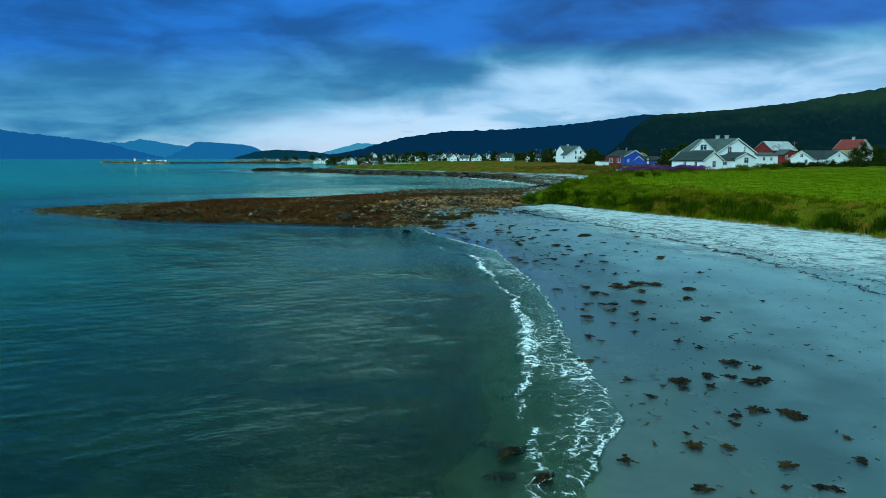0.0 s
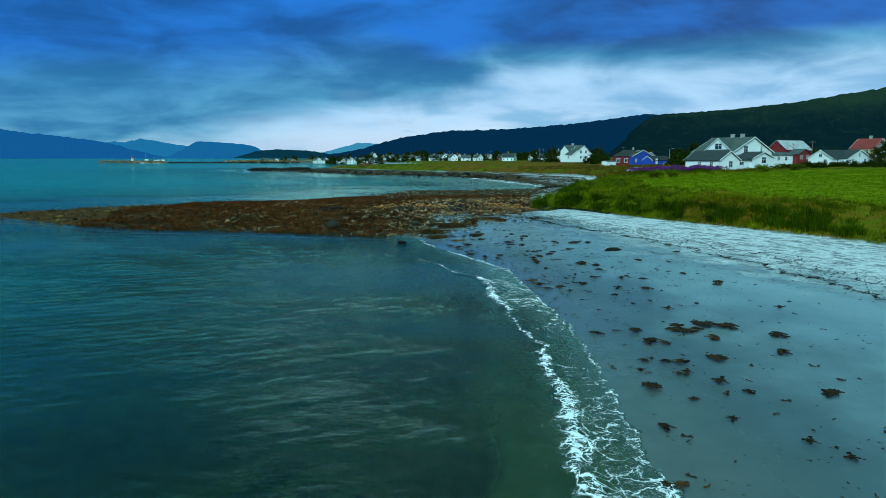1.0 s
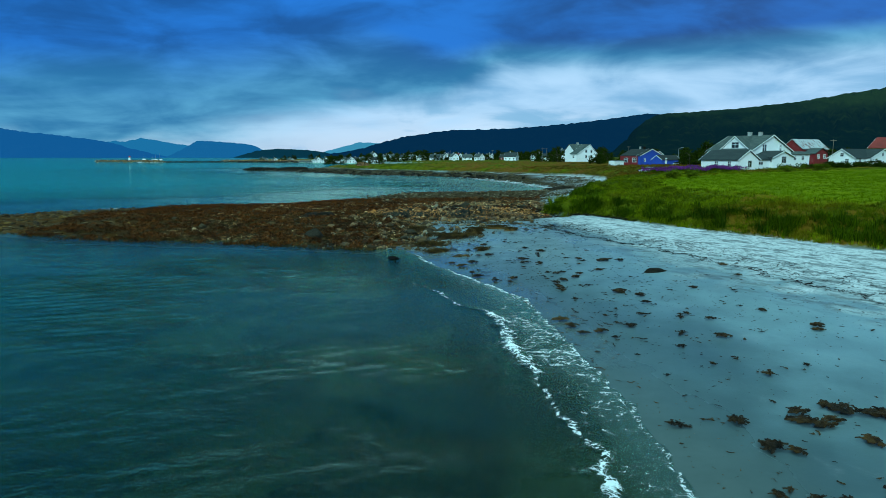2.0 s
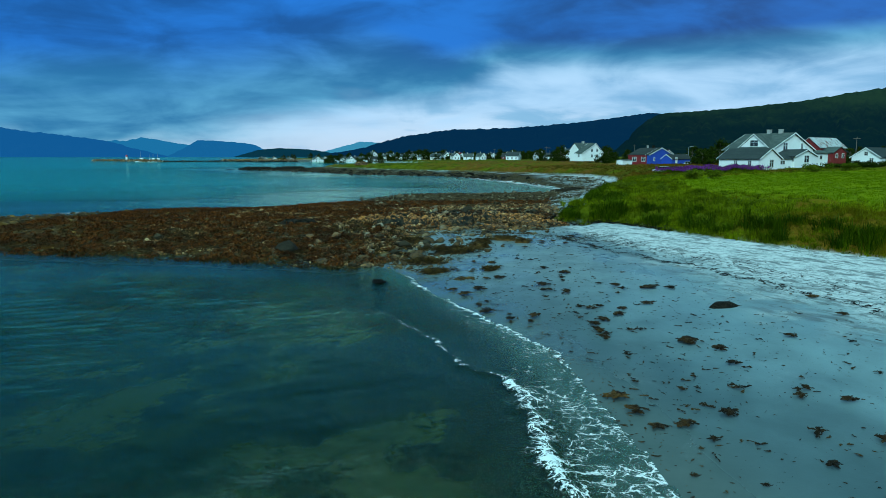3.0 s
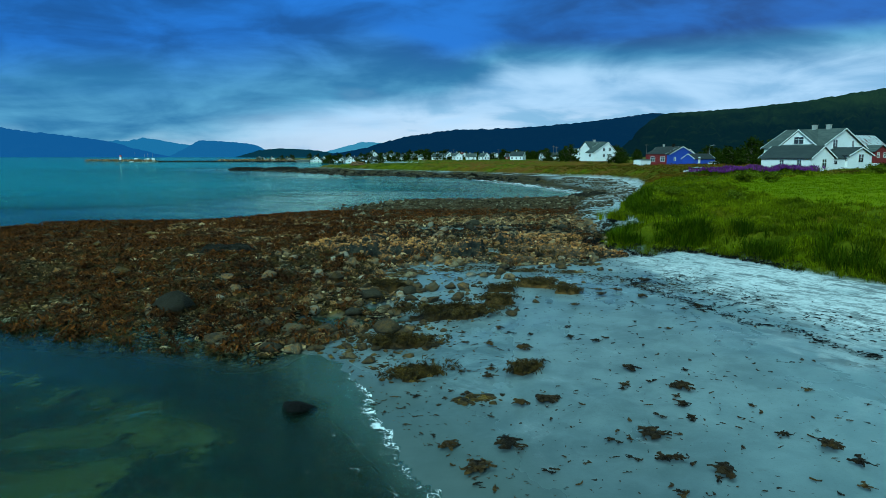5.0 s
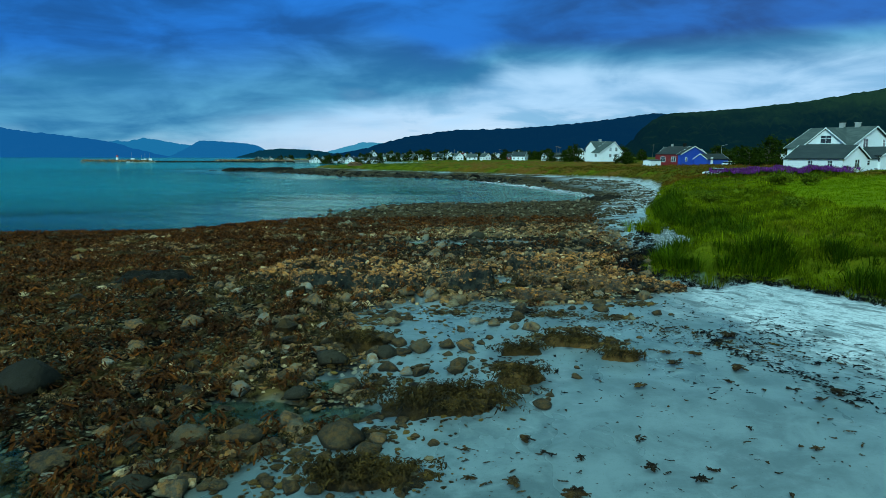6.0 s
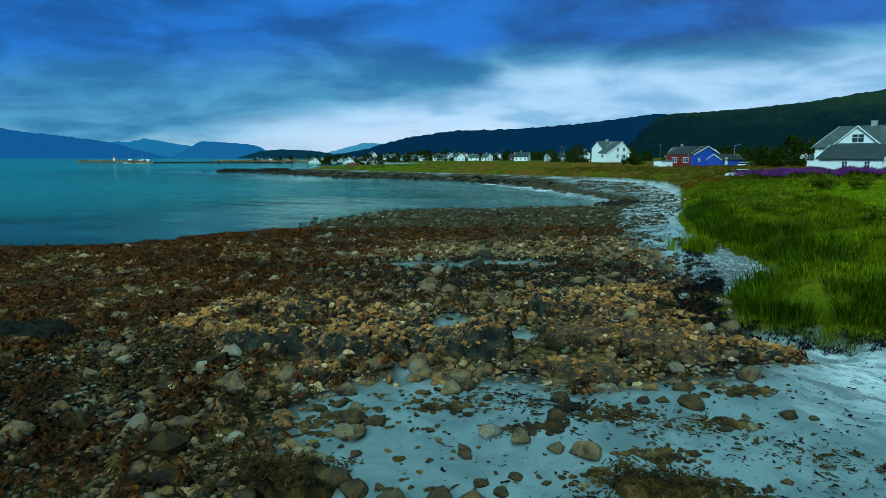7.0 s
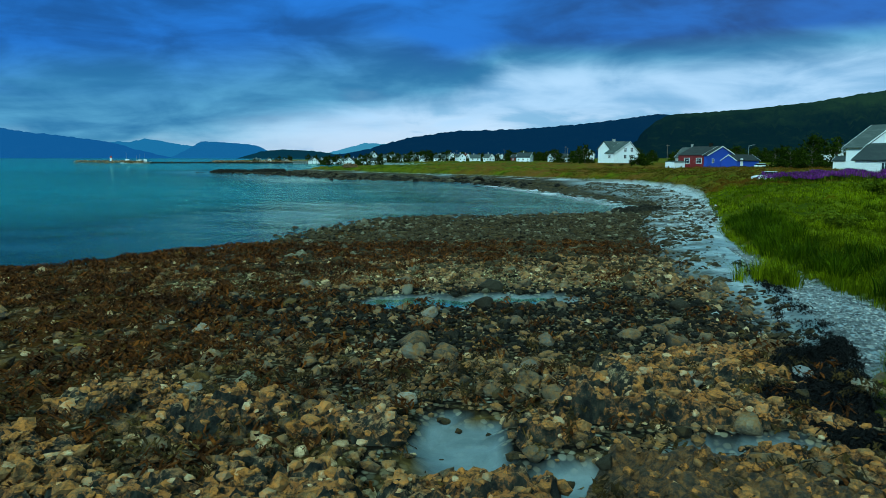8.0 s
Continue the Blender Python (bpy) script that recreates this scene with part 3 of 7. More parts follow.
def terrain(x, y):
    """Height and the weights of turf, reef and mown field."""
    near = (np.abs(x) < 300) & (y > -100) & (y < 500)
    wx, wy = x + np.where(near, 0.35 * wobble(x, y, 2.4, 1.0), 0), y + np.where(near, 0.35 * wobble(x, y, 2.1, 2.0), 0)
    c, g, r = signed(wx, wy, COAST), signed(wx + 0.5 * wobble(x, y, 1.3, 5.0), wy, TURF), signed(wx, wy, REEF)
    r2, f = signed(wx, wy, FAR_REEF), signed(wx, wy, FIELD)
    reef = np.maximum(smooth(r, -0.6, 0.8), smooth(r2, -1.0, 2.0))
    t = np.clip(c / np.maximum(c - np.minimum(g, 0), 0.01), 0, 1)
    z = np.where(c > 0, 1.25 * t ** 0.85, np.where(c > -14, 0.085 * c, np.maximum(-1.19 + 0.05 * (c + 14), -9)))
    crest = 0.95 * np.exp(-((y - 90 - 0.0035 * (x + 5) ** 2 * (x < -5)) / 8.0) ** 2) * smooth(x, -62, -30) + 0.55 * np.exp(-((y - 112) / 16) ** 2) * smooth(x, -45, -15)
    z = np.where(c > 0, z * (1 - 0.75 * reef) + 0.75 * reef * np.minimum(crest, 0.14 * c + 0.12) + reef * 0.10 * wobble(x, y, 1.4, 3.0) * np.clip(c, 0, 1), z)
    up = np.clip(g, 0, None)
    z = np.where(g > 0, 1.25 + 0.25 * smooth(up, 0, 1.2) + 0.75 * smooth(up, 1.4, 3.4) + 1.5 * (1 - np.exp(-up / 20)) + 0.004 * np.minimum(up, 250) + smooth(up, 0.3, 3) * 0.52 * wobble(x, y, 2.4, 4.0) * (1 - 0.8 * smooth(f, -2, 3)), z)
    z = z + np.where(g > 0, 0.8 * np.exp(-((x - 80) / 55) ** 2 - ((y - 215) / 50) ** 2), 0)
    reef = np.maximum(reef, 0.8 * smooth(signed(wx, wy, UPPER_STONES), -0.5, 2.0) * smooth(wobble(x, y, 2.2, 6.5), -0.35, 0.35) * (g < 0))
    shore = smooth(y, 160, 172) * (y < 600) * (g < 0.3) * (c > -2) * (1 - 0.9 * smooth(g, -7, -1.5) * smooth(wobble(x, y, 8.0, 3.1), -0.1, 0.4)) * (1 - 0.8 * smooth(x, 27, 33) * smooth(y, 250, 235))
    reef = np.maximum(reef, shore)
    rust = reef * smooth(x, 2, -12) * smooth(y, 88, 96) + reef * 0.6 * smooth(y + 7 * wobble(x, y, 6.0, 2.5), 116, 130) + reef * 0.8 * smooth(x, -10, -22)
    pools = pool_mask(x, y)
    reef = reef * (1 - 0.85 * smooth(pools, -0.15, 0.2))
    z = z - 0.35 * smooth(pools, -0.5, 0.6)
    span = 8 + 11 * smooth(y, 88, 50)
    dry = smooth(g, -1.05 * span, -0.4 * span) * np.maximum(smooth(x, 3, 12), smooth(y, 80, 66)) * (1 - 0.6 * smooth(y, 82, 92) * smooth(y, 150, 120)) * smooth(y, 420, 150) + 0.35 * smooth(y, 150, 200)
    return z, smooth(g, -0.25, 0.35), reef, smooth(f, -6, 3), np.clip(rust * smooth(y, 175, 140), 0, 1), dry


def spans(*pieces):
    """Coordinates from stretches of (start, end, step)."""
    out = [np.arange(a, b, s) for a, b, s in pieces]
    return np.concatenate(out + [[pieces[-1][1]]])


def sheet(xs, ys):
    gx, gy = np.meshgrid(xs, ys)
    nx, ny = len(xs), len(ys)
    i = (np.arange(ny - 1)[:, None] * nx + np.arange(nx - 1)[None, :]).ravel()
    return gx.ravel(), gy.ravel(), np.stack([i, i + 1, i + nx + 1, i + nx], 1)


def height(x, y):
    return float(terrain(np.array([float(x)]), np.array([float(y)]))[0][0])


# ---- ground and sea ----
xs = spans((-4900, -900, 400), (-900, -150, 30), (-150, -64, 1.6), (-64, -12, 0.9), (-12, 36, 0.35), (36, 70, 0.8), (70, 180, 4), (180, 900, 30), (900, 4900, 400))
ys = spans((-4900, -300, 400), (-300, -20, 20), (-20, 60, 0.8), (60, 125, 0.4), (125, 185, 0.8), (185, 300, 1.2), (300, 420, 1.8), (420, 460, 6), (460, 1100, 20), (1100, 4900, 200))
gx, gy, quads = sheet(xs, ys)
gz, turf, reef, field, rust, dry = terrain(gx, gy)
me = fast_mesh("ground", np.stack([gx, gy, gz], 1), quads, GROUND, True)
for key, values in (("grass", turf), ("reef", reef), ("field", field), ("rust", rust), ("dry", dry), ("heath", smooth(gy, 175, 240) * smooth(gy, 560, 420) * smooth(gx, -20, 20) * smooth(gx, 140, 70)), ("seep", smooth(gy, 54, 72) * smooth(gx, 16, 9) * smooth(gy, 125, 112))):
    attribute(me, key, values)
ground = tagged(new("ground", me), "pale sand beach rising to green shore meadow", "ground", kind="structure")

xs = spans((-4900, -900, 400), (-900, -150, 25), (-150, -60, 2.5), (-60, -12, 0.8), (-12, -7, 0.3), (-7, 7.6, 0.11), (7.6, 30, 1.5))
ys = spans((-4900, -300, 400), (-300, -20, 20), (-20, 5, 1.0), (5, 76, 0.19), (76, 180, 1.0), (180, 300, 2), (300, 1100, 15), (1100, 4900, 200))
wx, wy, quads = sheet(xs, ys)
bed = terrain(wx, wy)[0]
off = -signed(wx, wy, COAST)
calm = np.clip(off / 6, 0.15, 1) * (np.abs(wx) < 700)
wz = 0.03 + 0.012 * calm * wobble(wx, wy * 1.4, 1.3, 0.4) + 0.012 * calm * np.sin(wy * 0.9 + 0.5 * wx + 1.5 * wobble(wx, wy, 6.0))
# the spent wave: a film that runs up the sand to a scalloped edge, and a small breaker behind it
beach = smooth(wy, 6, 12) * smooth(wy, 74, 70) * (wx > -8)
swash_x = np.interp(wy, [6, 14, 15, 17, 18.2, 22, 26, 30, 34, 38, 43, 48, 53, 57, 61, 64, 68.5, 71, 72.3, 76], [2.4, 3.0, 3.6, 4.6, 5.25, 5.4, 5.2, 5.5, 5.7, 5.8, 5.4, 4.9, 4.6, 3.0, 1.2, -0.2, -1.6, -2.7, -3.9, -7.0])
edge = swash_x + 0.16 * wobble(wx * 0, wy, 0.9, 7.7) + 0.10 * wobble(wx * 0, wy, 0.35, 2.7) - wx
film = beach * (edge > -2.0) * (off < 3.5)
wz = np.where((film > 0.5) & (edge > 0), np.maximum(wz, bed + 0.004 + 0.016 * smooth(edge, 0, 0.35)), np.where((film > 0.5) & (edge <= 0), np.minimum(wz, bed - 0.02), wz))
crest_x = np.interp(wy, [6, 20, 24, 30, 36, 41, 46, 50, 52, 56, 61, 70.8], [1.6, 2.6, 3.3, 3.8, 3.9, 3.1, 2.8, 2.6, 1.0, -0.6, -3.3, -5.8])
crest_w = np.interp(wy, [6, 18, 21, 25, 30, 36, 40, 44, 49, 51, 55, 58, 62, 76], [0.05, 0.08, 0.16, 0.28, 0.26, 0.10, 0.08, 0.30, 0.24, 0.15, 0.16, 0.08, 0.04, 0.04])
lee = wx - crest_x - 0.28 * wobble(wx * 0, wy, 1.9, 5.0) - 0.12 * wobble(wx, wy, 0.5, 3.0)
lip = np.exp(-(lee / np.maximum(crest_w, 0.11)) ** 2) * beach * smooth(crest_w, 0.04, 0.10)
wz = wz + 0.12 * np.exp(-(lee / 0.30) ** 2) * beach * smooth(crest_w, 0.05, 0.3)
lively = np.interp(wy, [6, 12, 20, 30, 36, 42, 46, 55, 60, 66, 76], [0.29, 0.31, 0.32, 0.25, 0.20, 0.27, 0.30, 0.29, 0.24, 0.14, 0.0])
foam = 0.58 * lip * (0.75 + 0.35 * wobble(wx, wy, 1.1, 1.2)) + lively * beach * smooth(edge, 3.4, 0.6) * smooth(edge, -0.02, 0.06) * (0.85 + 0.35 * wobble(wx, wy, 2.4, 3.3))
foam = foam + 0.12 * beach * np.exp(-((lee - 0.9) / 1.1) ** 2) * smooth(crest_w, 0.1, 0.3)
foam = foam + (0.27 + 0.30 * smooth(wy, 50, 57)) * np.exp(-((edge - 0.09) / (0.11 + 0.09 * smooth(wy, 50, 57))) ** 2) * beach * (0.75 + 0.35 * wobble(wx * 0, wy, 2.6, 1.4)) * smooth(wy, 74, 66)
bay = smooth(wx, 2, 14) * smooth(wy, 162, 170) * smooth(off, 7, 1) + 0.75 * smooth(off, 2.2, 0.3) * smooth(wy, 105, 115) * smooth(wobble(wx, wy, 7, 0.7), -0.1, 0.5)
foam = foam + 0.50 * bay * (0.75 + 0.25 * wobble(wx, wy, 3, 1.1))
me = fast_mesh("water", np.stack([wx, wy, wz], 1), quads, WATER, True)
attribute(me, "depth", np.clip(wz - bed, 0, 20)), attribute(me, "foam", foam)
tagged(new("water", me), "clear green shallows and rippled blue sea", "sea", kind="structure")


# ---- distant mountains, kilometres away across the fjord and behind the village ----
def range_of_hills(name, label, stops, far, foot, mat, rough=1.0, seed=0):
    """Slopes on an arc: stops are (sideways slope, upward slope) of the skyline."""
    sx, sz = np.array(stops, float).T
    n, k = 260, 26
    s = np.linspace(sx[0], sx[-1], n)
    ridge = np.interp(s, sx, sz)
    kernel = np.hanning(11)
    ridge = np.convolve(np.pad(ridge, 5, "edge"), kernel / kernel.sum(), "valid")
    ridge = ridge + rough * 0.0011 * (wobble(s * 300, s * 70, 2.2, seed) + 0.5 * wobble(s * 300, s * 40, 0.7, seed + 1)) * (ridge > 0.002)
    verts = []
    for j in range(k):
        t = j / (k - 1)
        dist = far * (foot + (1 - foot) * min(t / 0.85, 1.0)) if t < 0.86 else far * (1 + (t - 0.85) * 0.5)
        rise = (min(t / 0.85, 1.0)) ** 1.25 if t <= 0.85 else 1 - (t - 0.85) * 3
        gully = 1 - 0.22 * rough * np.abs(wobble(s * 120 + t * 2.5, s * 20 + t * 1.2, 1.0, seed + 3)) * (4 * rise * (1 - rise) if rise < 1 else 0)
        z = (far * ridge * rise * gully) + 6 * rise - 3
        verts.append(np.stack([s * dist, np.full(n, dist), z], 1))
    _, _, quads = sheet(np.arange(n), np.arange(k))
    me = fast_mesh(name, np.concatenate(verts), quads, mat, True)
    tagged(new(name, me), label, "mountain", kind="structure")


OUTER_STONE = make_rock("outer_reef_stone", (0.005, 0.005, 0.003), (0.085, 0.064, 0.030), lichen=(0.075, 0.040, 0.010), pale=(0.22, 0.20, 0.13), spec=0.15)
# Each range carries its haze as painted glow: colour first, then its share.
FAR_AIR = make_distance("far_slopes_blue_haze", (0.02, 0.05, 0.05), (0.006, 0.115, 0.35), 0.86)
FAR_PALE = make_distance("far_slopes_pale_haze", (0.02, 0.05, 0.05), (0.012, 0.185, 0.42), 0.88)
MID_AIR = make_distance("mid_slopes_blue_haze", (0.02, 0.05, 0.05), (0.008, 0.145, 0.38), 0.84)
PALE_AIR = make_distance("far_peak_pale_haze", (0.05, 0.09, 0.09), (0.045, 0.30, 0.50), 0.85)
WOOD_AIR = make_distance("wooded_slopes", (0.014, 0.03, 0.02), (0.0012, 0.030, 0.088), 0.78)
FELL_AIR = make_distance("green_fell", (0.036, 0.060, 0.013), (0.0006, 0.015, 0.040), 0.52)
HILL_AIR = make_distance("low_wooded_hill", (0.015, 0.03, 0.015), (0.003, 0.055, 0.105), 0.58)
range_of_hills("backdrop_far_range", "peaks behind the fjord range, pale blue with haze",
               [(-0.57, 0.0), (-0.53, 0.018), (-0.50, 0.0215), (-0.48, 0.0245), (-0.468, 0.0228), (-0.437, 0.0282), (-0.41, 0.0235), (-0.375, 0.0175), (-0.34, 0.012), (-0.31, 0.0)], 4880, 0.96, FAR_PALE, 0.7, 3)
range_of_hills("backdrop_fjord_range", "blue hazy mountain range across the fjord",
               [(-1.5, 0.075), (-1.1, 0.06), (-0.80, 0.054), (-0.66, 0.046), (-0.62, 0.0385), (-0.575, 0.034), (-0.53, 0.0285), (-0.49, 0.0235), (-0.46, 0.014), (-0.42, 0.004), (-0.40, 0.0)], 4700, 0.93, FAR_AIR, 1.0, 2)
range_of_hills("backdrop_pale_peak", "far peak between the nearer hills, pale blue with haze", [(-0.20, 0.0), (-0.165, 0.010), (-0.12, 0.022), (-0.085, 0.020), (-0.05, 0.012)], 4860, 0.95, PALE_AIR, 0.5, 6)
range_of_hills("backdrop_round_island", "rounded island mountain across the fjord, blue with haze", [(-0.405, 0.0), (-0.38, 0.012), (-0.358, 0.0245), (-0.33, 0.0232), (-0.28, 0.019), (-0.26, 0.010), (-0.24, 0.0)], 4600, 0.95, MID_AIR, 0.6, 4)
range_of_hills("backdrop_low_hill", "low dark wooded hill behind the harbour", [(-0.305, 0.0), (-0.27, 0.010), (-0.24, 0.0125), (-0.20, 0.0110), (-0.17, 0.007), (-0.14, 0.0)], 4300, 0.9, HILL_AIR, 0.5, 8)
range_of_hills("backdrop_wooded_ridge", "wooded ridge behind the village, dark blue with haze",
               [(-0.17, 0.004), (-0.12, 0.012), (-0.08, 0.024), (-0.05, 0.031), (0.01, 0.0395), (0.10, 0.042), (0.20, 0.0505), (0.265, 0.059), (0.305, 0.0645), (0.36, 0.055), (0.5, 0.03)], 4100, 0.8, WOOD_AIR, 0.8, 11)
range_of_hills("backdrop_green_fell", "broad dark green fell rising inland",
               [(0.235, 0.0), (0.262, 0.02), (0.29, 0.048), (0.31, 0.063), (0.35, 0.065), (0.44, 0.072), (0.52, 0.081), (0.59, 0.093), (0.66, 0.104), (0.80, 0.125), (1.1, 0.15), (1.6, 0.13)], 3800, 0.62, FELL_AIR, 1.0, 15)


# ---- houses ----


def window_on(parent, x, y, z, wide, tall, facing, mat=None, panes=2):
    """A framed window that stands on a wall face. facing: unit vector in the house's own plan."""
    fx, fy = facing
    ax, ay = -fy, fx

    def slab(bm, a0, a1, z0, z1, d0, d1):
        pts = [(a, d, zz) for zz in (z0, z1) for a, d in ((a0, d0), (a1, d0), (a1, d1), (a0, d1))]
        vs = [bm.verts.new((x + a * ax + d * fx, y + a * ay + d * fy, z + zz)) for a, d, zz in pts]
        for f in ((3, 2, 1, 0), (4, 5, 6, 7), (0, 1, 5, 4), (1, 2, 6, 5), (2, 3, 7, 6), (3, 0, 4, 7)):
            bm.faces.new([vs[i] for i in f])

    bm, b = bmesh.new(), 0.11
    hw = wide / 2
    slab(bm, -hw - b, -hw, -b, tall + b, -0.02, 0.07), slab(bm, hw, hw + b, -b, tall + b, -0.02, 0.07)
    slab(bm, -hw, hw, tall, tall + b, -0.02, 0.07), slab(bm, -hw - 0.05, hw + 0.05, -b, 0, -0.02, 0.12)
    for i in range(1, panes):
        a = -hw + wide * i / panes
        slab(bm, a - 0.03, a + 0.03, 0, tall, -0.02, 0.05)
    slab(bm, -hw, hw, tall * 0.62 - 0.025, tall * 0.62 + 0.025, -0.02, 0.045)
    frame_ob = part("window", bm, mat or TRIM, parent)
    bm = bmesh.new()
    slab(bm, -hw, hw, 0, tall, -0.01, 0.015)
    part("pane", bm, GLASS, frame_ob)
    return frame_ob


def door_on(parent, x, y, z, wide, tall, facing, mat):
    fx, fy = facing
    ax, ay = -fy, fx
    bm = bmesh.new()
    for a0, a1, z0, z1, d in ((-wide / 2, wide / 2, 0, tall, 0.04), (-wide / 2 - 0.1, -wide / 2, 0, tall + 0.1, 0.07), (wide / 2, wide / 2 + 0.1, 0, tall + 0.1, 0.07), (-wide / 2, wide / 2, tall, tall + 0.1, 0.07)):
        pts = [(a, dd, zz) for zz in (z0, z1) for a, dd in ((a0, -0.02), (a1, -0.02), (a1, d), (a0, d))]
        vs = [bm.verts.new((x + a * ax + dd * fx, y + a * ay + dd * fy, z + zz)) for a, dd, zz in pts]
        for f in ((3, 2, 1, 0), (4, 5, 6, 7), (0, 1, 5, 4), (1, 2, 6, 5), (2, 3, 7, 6), (3, 0, 4, 7)):
            bm.faces.new([vs[i] for i in f])
    return part("door", bm, mat, parent)


def gable_block(parent, x0, x1, y0, y1, h, rise, wall, roof, along="y", base=0.0, over=0.4, trim=True, wall_name="wall", offset=0.5):
    """Walls with gables and a thick two-sided roof over a rectangle; the ridge runs along x or y."""
    swap = along == "x"
    a0, a1, b0, b1 = (y0, y1, x0, x1) if swap else (x0, x1, y0, y1)
    mid = a0 + (a1 - a0) * offset

    def at(a, b, z):
        return (b, a, z) if swap else (a, b, z)

    bm = bmesh.new()
    ring = [(a0, base - 1.0), (a1, base - 1.0), (a1, base + h), (mid, base + h + rise), (a0, base + h)]
    ends = [[bm.verts.new(at(a, b, z)) for a, z in ring] for b in (b0, b1)]
    bm.faces.new(ends[0]), bm.faces.new(ends[1][::-1])
    for i in range(5):
        j = (i + 1) % 5
        bm.faces.new((ends[0][j], ends[0][i], ends[1][i], ends[1][j]))
    bmesh.ops.recalc_face_normals(bm, faces=bm.faces)
    body = part(wall_name, bm, wall, parent)
    for edge, sign in ((a0, -1), (a1, 1)):
        run = abs(edge - mid)
        slope = rise / run
        low_a, low_z = edge + sign * over, base + h - slope * over
        bm = bmesh.new()
        th = 0.16
        prof = [(mid, base + h + rise + 0.02), (low_a, low_z + 0.02), (low_a, low_z + 0.02 + th), (mid, base + h + rise + 0.02 + th)]
        rings = [[bm.verts.new(at(a, b, z)) for a, z in prof] for b in (b0 - over, b1 + over)]
        bm.faces.new(rings[0]), bm.faces.new(rings[1][::-1])
        for i in range(4):
            j = (i + 1) % 4
            bm.faces.new((rings[0][j], rings[0][i], rings[1][i], rings[1][j]))
        bmesh.ops.recalc_face_normals(bm, faces=bm.faces)
        slab = part("roof", bm, roof, parent)
        if trim:
            for b, out in ((b0 - over, -1), (b1 + over, 1)):
                bm = bmesh.new()
                prof = [(mid, base + h + rise - 0.05), (low_a, low_z - 0.05), (low_a, low_z + 0.19), (mid, base + h + rise + 0.19)]
                rings = [[bm.verts.new(at(a, bb, z)) for a, z in prof] for bb in (b + out * 0.003, b + out * 0.06)]
                bm.faces.new(rings[0]), bm.faces.new(rings[1][::-1])
                for i in range(4):
                    j = (i + 1) % 4
                    bm.faces.new((rings[0][j], rings[0][i], rings[1][i], rings[1][j]))
                bmesh.ops.recalc_face_normals(bm, faces=bm.faces)
                part("bargeboard", bm, TRIM, slab)
    return body


def chimney_on(parent, x, y, z, size=0.6, tall=1.2, mat=None):
    bm = box(bmesh.new(), x - size / 2, y - size / 2, z - 1.0, x + size / 2, y + size / 2, z + tall)
    box(bm, x - size / 2 - 0.08, y - size / 2 - 0.08, z + tall, x + size / 2 + 0.08, y + size / 2 + 0.08, z + tall + 0.12)
    return part("chimney", bm, mat or CONCRETE, parent)


def plot(name, x, y, turn, label, category="house", z=None):
    e = new(name)
    e.matrix_world = pose(x, y, height(x, y) if z is None else z, 0, 0, turn)
    return tagged(e, label, category)


def simple_house(x, y, turn, wide, long, h, rise, wall, roof, label, chimney=True, storeys=1, name="house"):
    """A gabled house; its front gable looks along its own -y."""
    if y > 600:
        wide, long, h, rise = 0.84 * wide, 0.84 * long, 0.84 * h, 0.84 * rise
    e = plot(name, x, y, turn, label)
    gable_block(e, -wide / 2, wide / 2, -long / 2, long / 2, h, rise, wall, roof)
    for face, span in (((0, -1), wide), ((-1, 0), long), ((1, 0), long)):
        n = max(2, int(span / 3.2))
        for s in range(storeys):
            for i in range(n):
                a = -span / 2 + span * (i + 0.5) / n
                zz = 0.95 + s * 2.6
                if face[0] == 0:
                    window_on(e, a, -long / 2, zz, 1.0, 1.15, face)
                else:
                    window_on(e, face[0] * wide / 2, a, zz, 1.0, 1.15, face)
    if rise > 2.2:
        window_on(e, 0, -long / 2, h + 0.35, 0.9, 1.0, (0, -1))
    if chimney:
        chimney_on(e, 0, long * 0.1, h + rise)
    return e


